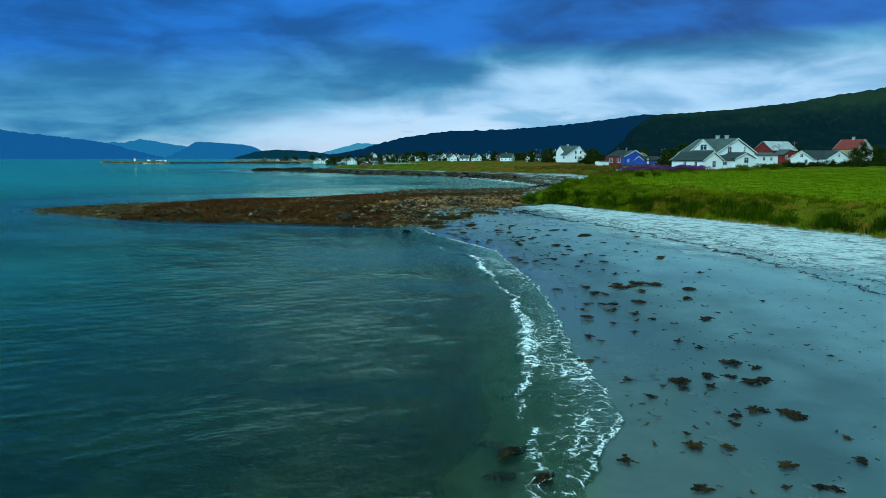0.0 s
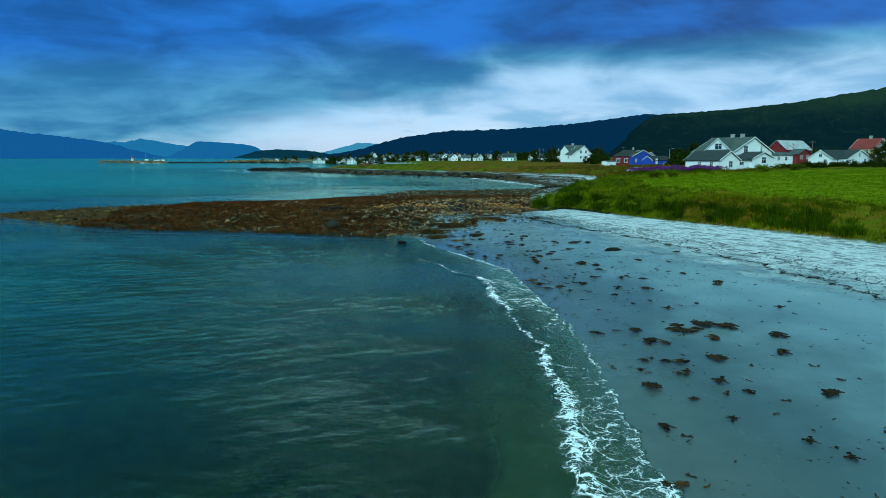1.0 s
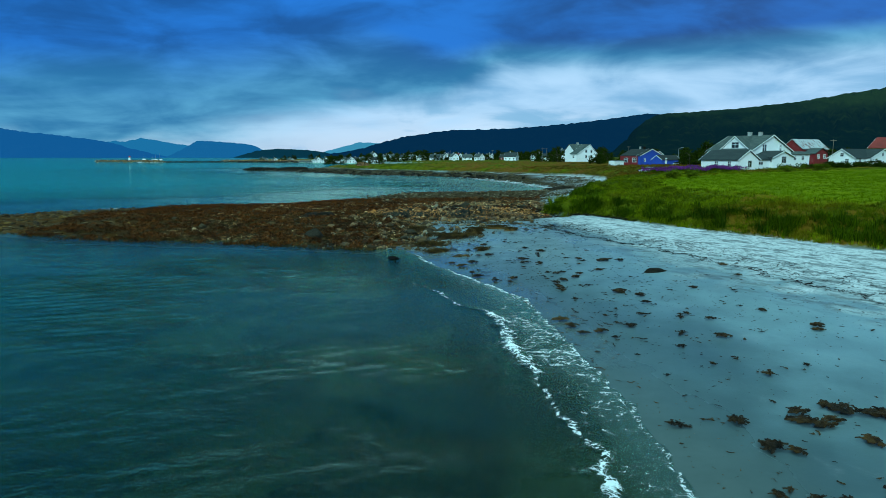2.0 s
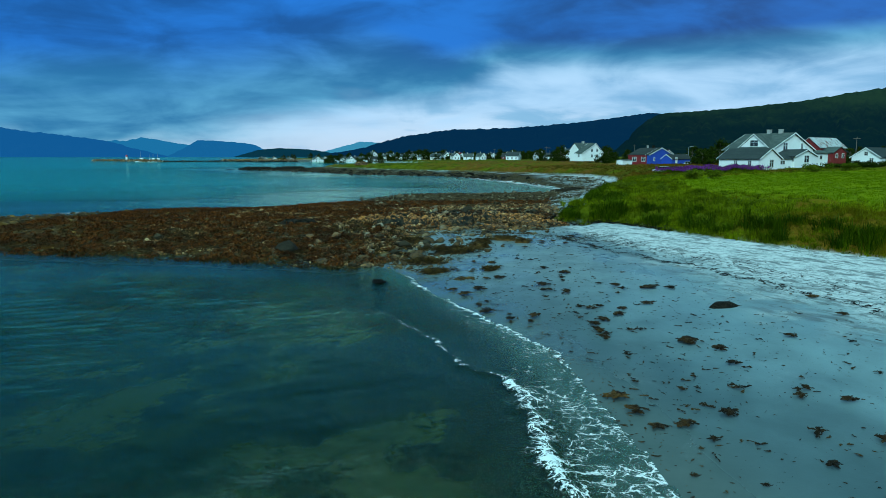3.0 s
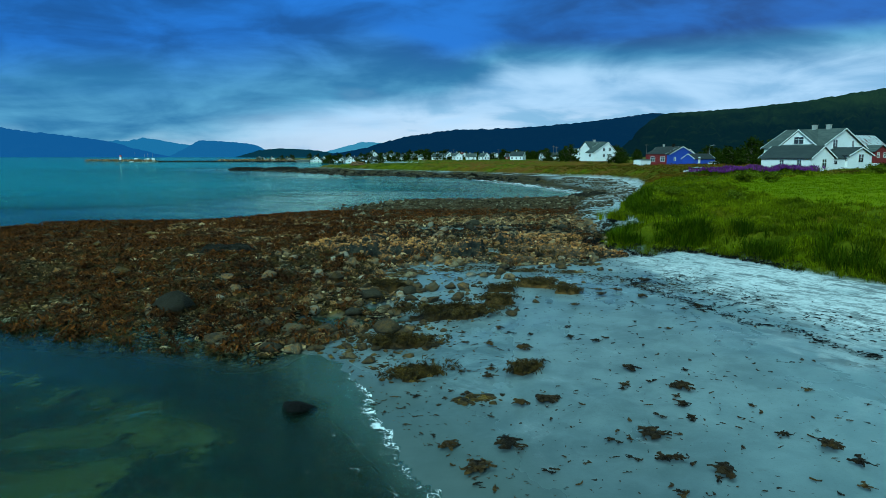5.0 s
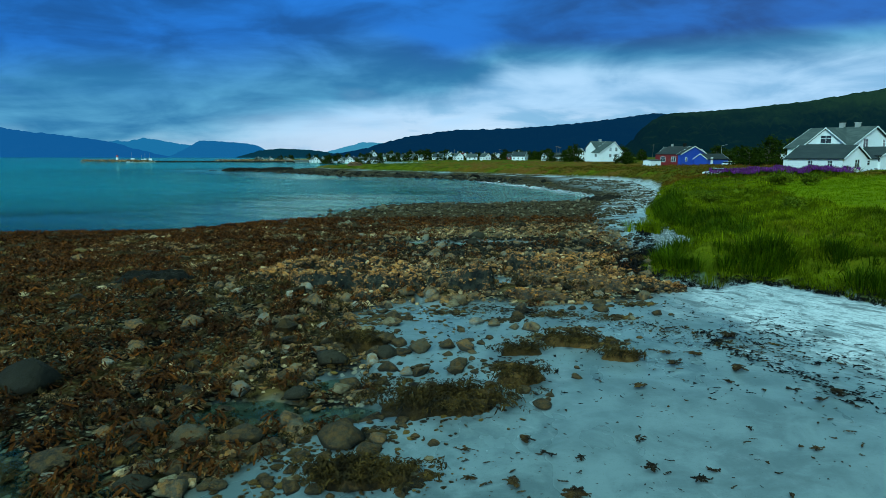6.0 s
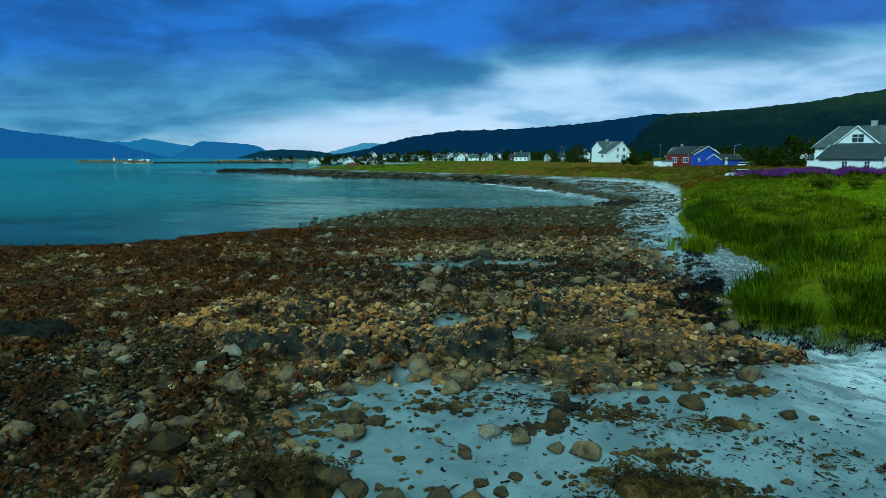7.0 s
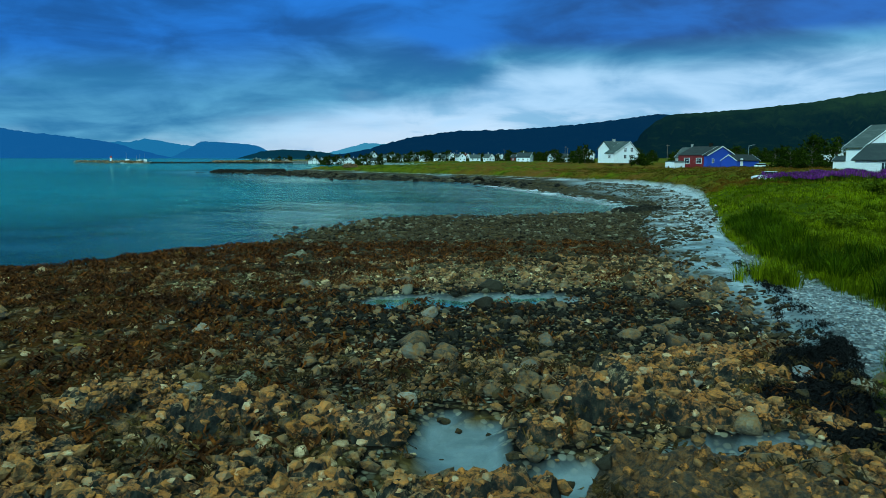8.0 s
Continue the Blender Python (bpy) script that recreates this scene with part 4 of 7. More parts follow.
def farmhouse():
    """White farmhouse: big gabled body with a cross gable, low front annex, link and porch wing."""
    e = plot("farmhouse", 62.5, 181.7, 0, "large white wooden farmhouse with grey slate roofs and two chimneys", z=4.55)
    e.matrix_world = pose(62.5, 181.7, 4.55, 0, 0, math.degrees(math.atan2(0.535, 0.845)))
    # own axes: x runs along the gable fronts, -y looks towards the field
    gable_block(e, 0, 8.0, -9.7, 0, 2.05, 2.1, WHITE_PAINT, GREY_ROOF, "y", wall_name="annex_wall")
    for yy in (-7.6, -4.2):
        window_on(e, 0, yy, 0.35, 0.75, 1.25, (-1, 0))
    window_on(e, 4.6, -9.7, 0.3, 1.4, 1.45, (0, -1))
    gable_block(e, 8.0, 15.75, -7.8, -3.05, 2.0, 1.2, WHITE_PAINT, GREY_ROOF, "x", wall_name="link_wall", trim=False, over=0.3)
    window_on(e, 11.9, -7.8, 0.8, 1.7, 0.7, (0, -1))
    gable_block(e, 14.8, 32.6, -3.0, 9.0, 4.1, 3.9, WHITE_PAINT, PALE_ROOF, "y", over=0.5)
    window_on(e, 20.6, -3.0, 4.0, 1.7, 1.7, (0, -1))
    window_on(e, 27.6, -3.0, 4.2, 0.8, 1.4, (0, -1))
    gable_block(e, 15.9, 23.6, -2.2, 6.2, 4.3, 3.4, WHITE_PAINT, PALE_ROOF, "x", wall_name="cross_wing_wall")
    window_on(e, 15.9, 2.0, 4.9, 2.0, 1.4, (-1, 0))
    gable_block(e, 15.85, 25.1, -8.2, -3.1, 2.5, 1.5, WHITE_PAINT, GREY_ROOF, "y", wall_name="porch_wall")
    window_on(e, 20.8, -8.2, 1.2, 1.9, 1.5, (0, -1))
    window_on(e, 15.85, -7.95, 1.4, 0.4, 1.1, (-1, 0))
    bm = box(bmesh.new(), 25.3, -8.0, -1.0, 29.0, -4.0, 0.9)
    part("terrace", bm, WHITE_PAINT, e)
    chimney_on(e, 23.7, 0.2, 7.9, 0.8, 1.0), chimney_on(e, 23.7, 3.2, 7.9, 0.8, 1.0)
    return e


farmhouse()


def barn():
    e = plot("barn", 122, 250, 0, "red wooden barn with a rust-streaked metal roof", "barn", z=5.2)
    e.matrix_world = pose(123, 250, 5.6, 0, 0, 32.3)
    gable_block(e, 0, 16, 0, 7.5, 4.4, 3.1, RED_PAINT, RUSTY_ROOF, "x", trim=False)
    gable_block(e, 0.4, 8.4, -4.2, -0.05, 2.7, 1.7, RED_PAINT, PALE_ROOF, "y", trim=False, wall_name="lean_to_wall")
    for xx in (2.6, 6.4):
        window_on(e, xx, -4.2, 1.0, 1.2, 1.3, (0, -1))
    gable_block(e, -18.0, -6.0, -6.0, -1.0, 2.4, 0.8, WHITE_PAINT, PALE_ROOF, "x", trim=False, wall_name="shed_wall")
    for xx in (-14.5, -10.0):
        window_on(e, xx, -6.0, 0.6, 1.3, 1.1, (0, -1))
    return e


barn()


def white_cabin():
    e = plot("cottage", 109, 204, 0, "low white cottage with dark grey roof and two gables", z=4.6)
    e.matrix_world = pose(116.6, 203, 5.0, 0, 0, 32.3)
    gable_block(e, 0, 13.5, 0, 7.0, 1.9, 2.3, WHITE_PAINT, GREY_ROOF, "y")
    gable_block(e, -6.0, 6.75, 0.9, 7.9, 1.9, 2.3, WHITE_PAINT, GREY_ROOF, "x", wall_name="wing_wall")
    for xx in (3.4, 10.0):
        window_on(e, xx, 0, 0.6, 1.1, 1.1, (0, -1))
    window_on(e, 6.7, 0, 2.4, 0.9, 0.9, (0, -1)), window_on(e, -6.0, 3.0, 0.5, 0.9, 1.1, (-1, 0)), window_on(e, -6.0, 4.4, 2.3, 0.8, 0.9, (-1, 0)), window_on(e, -3.5, 0.9, 0.5, 0.9, 1.2, (0, -1))
    return e


white_cabin()


def cream_house():
    e = plot("house", 146, 250, 0, "tall cream and grey wooden house with red roof", z=5.2)
    e.matrix_world = pose(152.2, 247, 5.0, 0, 0, 32.3)
    gable_block(e, 0, 11.6, 0.1, 8.0, 5.2, 3.5, CREAM_PAINT, RED_ROOF, "y", over=0.3)
    gable_block(e, 0, 11.6, -0.5, 0.0, 5.2, 3.4, GREY_PAINT, RED_ROOF, "y", trim=False, wall_name="gable_cladding", over=0.1)
    for xx in (3.8, 7.8):
        window_on(e, xx, -0.5, 3.6, 1.1, 1.4, (0, -1))
    window_on(e, 5.5, -0.5, 0.9, 1.7, 1.5, (0, -1))
    for yy in (2.2, 5.8):
        window_on(e, 0, yy, 0.9, 1.0, 1.3, (-1, 0)), window_on(e, 0, yy, 3.4, 1.0, 1.3, (-1, 0))
    chimney_on(e, 5.8, 4, 8.7, 0.8, 1.0)
    return e


cream_house()


def blue_house():
    e = plot("house", 68, 271, 0, "low red and blue wooden house with white trim", z=5.4)
    e.matrix_world = pose(72, 267, 4.6, 0, 0, 32.3)
    gable_block(e, 0, 12.2, -1.0, 0, 2.9, 2.4, BLUE_PAINT, DARK_ROOF, "y", wall_name="blue_gable_wall", over=0.35)
    gable_block(e, 0, 12.2, 0.1, 8.6, 2.9, 2.4, RED_PAINT, DARK_ROOF, "y", over=0.1, trim=False)
    for yy in (1.6, 5.6):
        window_on(e, 0, yy, 0.7, 1.6, 1.4, (-1, 0))
    window_on(e, 2.6, -1.0, 0.9, 0.7, 1.0, (0, -1))
    gable_block(e, 6.0, 16.2, -6.0, -1.2, 1.5, 1.5, BLUE_PAINT, DARK_ROOF, "x", wall_name="low_wing_wall", over=0.25)
    door_on(e, 8.2, -6.0, 0, 0.9, 2.0, (0, -1), TRIM)
    gable_block(e, -8.6, -4.0, 3.0, 6.0, 1.0, 0.2, WHITE_PAINT, PALE_ROOF, "x", trim=False, wall_name="garage_wall", over=0.15)
    chimney_on(e, 6.1, 2.5, 5.3, 0.7, 0.9, DARK_ROCK)
    gable_block(e, 15.0, 22.0, 6.0, 14.0, 2.6, 2.0, RED_PAINT, RED_ROOF, "y", wall_name="back_wing_wall")
    return e


blue_house()


def white_villa():
    e = plot("house", 62, 326, 0, "two-storey white wooden house with steep grey roof", z=5.5)
    e.matrix_world = pose(60.8, 326, 5.9, 0, 0, 28)
    gable_block(e, -1.6, 9.8, -3.0, 1.5, 2.6, 4.0, WHITE_PAINT, PALE_ROOF, "y", over=0.4, offset=0.62)
    gable_block(e, 0.4, 10.0, 1.6, 8.0, 4.2, 2.7, WHITE_PAINT, PALE_ROOF, "x", wall_name="back_wall", trim=False)
    for xx in (3.6, 6.6):
        window_on(e, xx, -3, 3.1, 1.0, 1.3, (0, -1)), window_on(e, xx, -3, 0.7, 1.0, 1.2, (0, -1))
    chimney_on(e, 5.0, 4.8, 6.9, 0.8, 0.8)
    window_on(e, -1.6, -0.6, 0.8, 1.1, 1.1, (-1, 0))
    return e


white_villa()
# the village along the far shore road
H = simple_house
H(104, 252, 122, 8, 15, 3.0, 1.8, WHITE_PAINT, PALE_ROOF, "long low white outbuilding with pale roof", chimney=False)
shed = plot("shed", 82, 218, 32, "small white garden shed with grey roof", "shed")
gable_block(shed, -1.2, 1.2, -1.5, 1.5, 1.5, 0.8, WHITE_PAINT, GREY_ROOF, over=0.2)
door_on(shed, 0.3, -1.5, 0, 0.8, 1.4, (0, -1), DARK_ROOF)
H(92, 330, 32, 8, 10, 3.2, 3.4, GREY_PAINT, PALE_ROOF, "grey wooden house with pale roof")
H(87, 505, 30, 8, 9, 4.4, 3.4, WHITE_PAINT, PALE_ROOF, "white gabled wooden house on the meadow", storeys=2)
H(74, 525, 110, 8, 12, 2.8, 2.6, WHITE_PAINT, GREY_ROOF, "low white house with grey roof")
H(58, 640, 60, 7, 9, 3.4, 3.4, RED_PAINT, DARK_ROOF, "red barn-like house among trees", chimney=False)
H(36, 690, 20, 6, 7, 2.6, 2.4, WHITE_PAINT, GREY_ROOF, "small white house among trees")
H(30, 800, 80, 9, 16, 2.8, 2.8, WHITE_PAINT, GREY_ROOF, "long low white house with grey roof")
H(19, 760, 25, 9, 10, 4.2, 3.8, WHITE_PAINT, RED_ROOF, "white house with red roof", storeys=2)
H(8, 745, 100, 8, 11, 3.6, 3.6, GREY_PAINT, PALE_ROOF, "grey house with pale slate roof")
H(-5, 750, 70, 9, 14, 3.6, 3.8, WHITE_PAINT, PALE_ROOF, "white house with pale slate roof")
H(-20, 860, 90, 9, 16, 5.4, 3.0, CREAM_PAINT, DARK_ROOF, "cream house with dark roof", storeys=2)
H(-52, 765, 100, 9, 14, 3.4, 3.6, GREY_PAINT, PALE_ROOF, "grey house with pale grey roof")
H(-64, 770, 20, 8, 10, 2.8, 3.0, GREY_PAINT, PALE_ROOF, "grey cottage with pale roof")
H(-78, 790, 35, 9, 9, 6.2, 4.6, WHITE_PAINT, PALE_ROOF, "tall white house with steep roof", storeys=2)
H(-96, 780, 60, 10, 13, 2.8, 3.8, WHITE_PAINT, DARK_ROOF, "white house with dark roof")
H(-112, 800, 80, 9, 13, 3.2, 3.4, GREY_PAINT, PALE_ROOF, "grey house with pale roof")
H(-128, 805, 50, 9, 12, 3.4, 3.6, WHITE_PAINT, PALE_ROOF, "white house with pale grey roof")
H(-148, 825, 30, 10, 12, 4.6, 3.8, WHITE_PAINT, PALE_ROOF, "white gabled house near the harbour", storeys=2)
H(-160, 815, 95, 8, 16, 2.8, 2.4, WHITE_PAINT, PALE_ROOF, "long white boathouse near the harbour")
H(-192, 880, 40, 9, 12, 3.2, 3.6, GREY_PAINT, PALE_ROOF, "grey-white house near the harbour")
H(-234, 910, 60, 9, 13, 3.0, 3.4, WHITE_PAINT, PALE_ROOF, "white house by the breakwater")
H(-30, 735, 40, 8, 11, 3.4, 3.4, WHITE_PAINT, PALE_ROOF, "white wooden house on the village edge")
H(-70, 742, 70, 8, 10, 3.2, 3.2, WHITE_PAINT, DARK_ROOF, "white wooden house on the village edge")
H(-100, 765, 25, 8, 9, 4.4, 3.4, WHITE_PAINT, PALE_ROOF, "two-storey white house on the village edge", storeys=2)
H(44, 668, 20, 7, 9, 3.0, 3.0, WHITE_PAINT, GREY_ROOF, "white wooden house with grey roof")
for hx, hy, ht, wide, tall, roof in ((-20, 702, 30, 8, 3.4, PALE_ROOF), (-6, 690, 75, 9, 3.2, GREY_ROOF), (12, 662, 20, 8, 4.2, PALE_ROOF), (24, 655, 95, 8, 3.0, PALE_ROOF), (-38, 722, 60, 9, 3.6, GREY_ROOF), (34, 625, 35, 7, 3.6, PALE_ROOF),
                                     (-84, 752, 85, 8, 3.4, PALE_ROOF), (-58, 742, 25, 8, 4.0, PALE_ROOF), (-114, 782, 40, 9, 3.6, PALE_ROOF), (-136, 812, 20, 8, 4.4, PALE_ROOF), (58, 580, 65, 8, 3.2, GREY_ROOF), (4, 705, 15, 8, 4.4, PALE_ROOF)):
    H(hx, hy, ht, wide, wide * 1.3, tall, 3.3, WHITE_PAINT, roof, "white wooden village house with a grey roof")
H(-215, 892, 30, 9, 11, 3.6, 3.4, WHITE_PAINT, PALE_ROOF, "white house by the breakwater")
H(103, 700, 70, 9, 13, 3.0, 3.2, WHITE_PAINT, GREY_ROOF, "white house in the village")
H(58, 830, 30, 9, 12, 4.2, 3.6, WHITE_PAINT, PALE_ROOF, "white house with pale roof in the village", storeys=2)
H(-38, 900, 60, 9, 14, 4.2, 3.4, WHITE_PAINT, DARK_ROOF, "white house with dark roof in the village", storeys=2)


# ---- trees and bushes ----
def clump_leaves(rng, centre, radius, count, size):
    """Small leaf cards, folded, in an uneven clump."""
    d = rng.normal(size=(count, 3))
    d /= np.linalg.norm(d, axis=1)[:, None]
    c = centre + d * radius * rng.uniform(0.35, 1.05, (count, 1)) * np.array([1, 1, 0.8])
    a = rng.normal(size=(count, 3))
    a /= np.linalg.norm(a, axis=1)[:, None]
    b = np.cross(a, d)
    b /= np.linalg.norm(b, axis=1)[:, None] + 1e-6
    s = size * rng.uniform(0.6, 1.4, (count, 1))
    return np.stack([c - a * s, c - b * s * 0.6, c + a * s, c + b * s * 0.6], 1).reshape(-1, 3)


def tree(name, x, y, tall, spread, label, seed, count=60, clumps=16, low=0.25, leaf=0.22, z=None):
    rng = np.random.default_rng(seed)
    e = new(name)
    e.matrix_world = pose(x, y, (height(x, y) if z is None else z) - 0.1)
    tagged(e, label, "tree" if tall > 3 else "bush", "shore trees and bushes")
    bm = bmesh.new()
    top = Vector((rng.normal() * 0.05 * tall, rng.normal() * 0.05 * tall, tall * 0.72))
    tube(bm, (0, 0, 0), top, 0.035 * tall, 0.012 * tall, 7)
    cards = []
    for i in range(clumps):
        ang, f = rng.uniform(0, math.tau), rng.uniform(low, 1.0)
        r = spread * rng.uniform(0.25, 1.0) * math.sin(math.pi * min(0.93, 0.35 + 0.58 * f)) ** 0.8
        c = np.array([math.cos(ang) * r, math.sin(ang) * r, tall * (0.06 + 0.84 * f)])
        start = top * min(1.0, f * 0.9 + 0.05)
        tube(bm, start, Vector(c), 0.012 * tall, 0.004 * tall, 5)
        cards.append(clump_leaves(rng, c, spread * rng.uniform(0.28, 0.5), count, leaf))
    part("trunk", bm, BARK, e)
    v = np.concatenate(cards)
    crown = new("crown", fast_mesh("crown", v, np.arange(len(v)).reshape(-1, 4), LEAVES))
    crown.parent = e
    return e


kinds = [tree("tree", 84, 234, 8.5, 4.0, "dark green broadleaf tree beside the farm", 1, 44, 30, 0.0, 0.31), tree("tree", 78, 232, 5.5, 3.6, "dark green broadleaf tree beside the farm", 2, 40, 26, 0.0, 0.31),
         tree("tree", 90, 236, 7.5, 3.6, "dark green broadleaf tree beside the farm", 3, 40, 26, 0.0, 0.31), tree("bush", 80, 226, 3.0, 2.6, "dark green bush beside the farm", 4, 50, 14, 0.1, 0.26)]
rng = np.random.default_rng(5)


def more_trees(spots, which, grow=(0.8, 1.2)):
    for x, y in spots:
        k = kinds[which[rng.integers(len(which))]]
        s = rng.uniform(*grow)
        m = pose(x, y, height(x, y) - 0.1, 0, 0, rng.uniform(0, 360)) @ Matrix.Diagonal((s, s, s * rng.uniform(0.85, 1.15), 1))
        c = copy_thing(k, m)
        c.scale = (s, s, s * rng.uniform(0.85, 1.1))


more_trees([(79, 236), (87, 230), (93, 231), (83, 243), (91, 246), (98, 240), (88, 224), (95, 228), (81, 231), (86, 238)], [0, 1, 2, 3], (0.65, 0.85))
more_trees([(70, 320), (72, 322), (73, 327), (68, 317)], [1, 3], (0.7, 1.0))
more_trees([(128, 208), (135, 215), (150, 232), (165, 240), (170, 252), (160, 226), (176, 246), (182, 236)], [0, 2, 3], (0.8, 1.1))
more_trees([(92, 184), (97, 187), (102, 190), (107, 193), (113, 195), (119, 197), (126, 199), (88, 180)], [3], (0.55, 0.75))
more_trees([(rng.uniform(-120, 110), rng.uniform(690, 880)) for _ in range(90)], [0, 1, 2], (0.9, 1.5))
more_trees([(-60 + 2.6 * i + rng.normal(), 745 - 2.4 * i + rng.normal() * 8) for i in range(60)], [1, 2, 3], (0.7, 1.1))
more_trees([(rng.uniform(60, 260), rng.uniform(380, 640)) for _ in range(60)], [0, 1, 2], (0.9, 1.3))
more_trees([(rng.uniform(-240, -120), rng.uniform(860, 960)) for _ in range(26)], [1, 2, 3], (0.8, 1.2))
more_trees([(rng.uniform(120, 300), rng.uniform(268, 330)) for _ in range(26)], [0, 1, 2], (0.8, 1.1))


# ---- harbour: breakwaters, beacon, boats ----
def rubble(name, label, ends, wide, tall, count, seed, mat, size=(1.0, 2.4)):
    """A mound of tipped stones along a line."""
    r = np.random.default_rng(seed)
    base, faces = stone_shape(r, 1)
    pts = np.array(ends, float)
    t = r.uniform(0, 1, count) * (len(pts) - 1)
    i = np.minimum(t.astype(int), len(pts) - 2)
    p = pts[i] + (pts[i + 1] - pts[i]) * (t - i)[:, None]
    across = np.clip(r.normal(size=count) * 0.45, -1, 1)
    d = pts[-1] - pts[0]
    nrm = np.array([-d[1], d[0]]) / np.hypot(*d)
    p = p + nrm * (across * wide)[:, None]
    z = tall * (1 - across ** 2) * r.uniform(0.5, 1.0, count) - 0.3
    me = scatter_mesh(name, [(base, faces)], np.column_stack([p, z]), r.uniform(*size, count), r, mat, flat=0.7)
    return tagged(new(name, me), label, "breakwater", kind="structure")


def stone_shape(r, detail=2, flat=1.0):
    bm = bmesh.new()
    bmesh.ops.create_icosphere(bm, subdivisions=detail, radius=0.5)
    off, cut = Vector(r.uniform(0, 50, 3)), Vector(r.normal(size=3)).normalized()
    cut2 = Vector(r.normal(size=3)).normalized()
    more = [(Vector(r.normal(size=3)).normalized(), float(r.uniform(0.22, 0.38))) for _ in range(8)]
    for v in bm.verts:
        v.co *= 1 + 0.45 * noise.noise(v.co * 1.6 + off) + 0.30 * noise.noise(v.co * 4 + off)
        for c, lim in ((cut, 0.30), (cut2, 0.34), *more):
            d = v.co.dot(c)
            if d > lim:
                v.co -= c * (d - lim) * 0.95
        v.co.x *= 1.15
        v.co.z *= 0.75 * flat
    co = np.array([v.co[:] for v in bm.verts])
    fs = np.array([[v.index for v in f.verts] for f in bm.faces])
    bm.free()
    return co, fs


def scatter_mesh(name, shapes, spots, sizes, r, mat, flat=1.0, lean=0.35):
    """One mesh of many turned and scaled copies of a few shapes."""
    vs, fs, base = [], [], 0
    pick = r.integers(len(shapes), size=len(spots))
    for k, (co, f) in enumerate(shapes):
        idx = np.where(pick == k)[0]
        if not len(idx):
            continue
        a, tilt = r.uniform(0, math.tau, len(idx)), r.normal(size=len(idx)) * lean
        ca, sa, ct, st = np.cos(a), np.sin(a), np.cos(tilt), np.sin(tilt)
        s = sizes[idx][:, None] * r.uniform(0.75, 1.25, (len(idx), 3)) * np.array([1, 1, flat])
        p = co[None] * s[:, None, :]
        y, z = p[..., 1] * ct[:, None] - p[..., 2] * st[:, None], p[..., 1] * st[:, None] + p[..., 2] * ct[:, None]
        x = p[..., 0]
        p = np.stack([x * ca[:, None] - y * sa[:, None], x * sa[:, None] + y * ca[:, None], z], -1) + spots[idx][:, None, :]
        vs.append(p.reshape(-1, 3))
        fs.append((f[None] + (np.arange(len(idx)) * len(co))[:, None, None] + base).reshape(-1, f.shape[1]))
        base += len(idx) * len(co)
    return fast_mesh(name, np.concatenate(vs), np.concatenate(fs), mat)


rubble("breakwater_outer", "grey stone breakwater with a beacon on it", [(-404, 815), (-323, 800)], 9, 3.6, 900, 21, STONE)
rubble("breakwater_low", "long low stone causeway to the harbour", [(-332, 824), (-270, 836), (-210, 842), (-150, 850)], 5, 2.0, 900, 22, DARK_ROCK)
rubble("breakwater_inner", "stone bank below the harbour houses", [(-275, 870), (-200, 860), (-105, 850)], 8, 3.6, 900, 23, STONE)


def beacon():
    e = tagged(new("beacon"), "small white harbour beacon with red top", "beacon")
    e.matrix_world = pose(-363, 808, 2.6) @ Matrix.Scale(0.72, 4)
    part("tower", tube(bmesh.new(), (0, 0, 0), (0, 0, 5.0), 2.0, 1.6, 12), TRIM, e)
    part("gallery", tube(bmesh.new(), (0, 0, 5.0), (0, 0, 5.3), 2.2, 2.2, 12), CONCRETE, e)
    part("lantern", tube(bmesh.new(), (0, 0, 5.3), (0, 0, 7.0), 1.5, 1.4, 10), RED_GLOSS, e)
    part("cap", tube(bmesh.new(), (0, 0, 7.0), (0, 0, 7.9), 1.6, 0.2, 10), RED_GLOSS, e)


beacon()


def boat(x, y, long, turn):
    e = tagged(new("boat"), "white fishing boat moored behind the breakwater", "boat", "harbour boats")
    e.matrix_world = pose(x, y, 0.0, 0, 0, turn)
    bm = bmesh.new()
    rows = []
    for t, wd, dk in ((0, 0.75, 1.5), (0.25, 1.0, 1.4), (0.6, 0.95, 1.5), (0.85, 0.55, 1.9), (1.0, 0.03, 2.3)):
        xx, hw = (t - 0.5) * long, wd * long * 0.15
        rows.append([bm.verts.new((xx, s * hw * q, z)) for s, q, z in ((-1, 1, dk), (-1, 0.7, 0.0), (1, 0.7, 0.0), (1, 1, dk))])
    for a, b in zip(rows, rows[1:]):
        for i in range(4):
            bm.faces.new((a[i], a[(i + 1) % 4], b[(i + 1) % 4], b[i]))
    bm.faces.new(rows[0]), bm.faces.new(rows[-1][::-1])
    bmesh.ops.recalc_face_normals(bm, faces=bm.faces)
    part("hull", bm, TRIM, e)
    part("wheelhouse", box(bmesh.new(), -0.12 * long, -0.09 * long, 1.4, 0.14 * long, 0.09 * long, 1.4 + 0.24 * long), TRIM, e)
    part("mast", tube(bmesh.new(), (-0.05 * long, 0, 1.4), (-0.05 * long, 0, 1.4 + 0.75 * long), 0.16, 0.08, 6), METAL, e)


boat(-357, 832, 14, 10), boat(-345, 838, 12, -15), boat(-337, 832, 13, 20), boat(-352, 845, 10, 40)


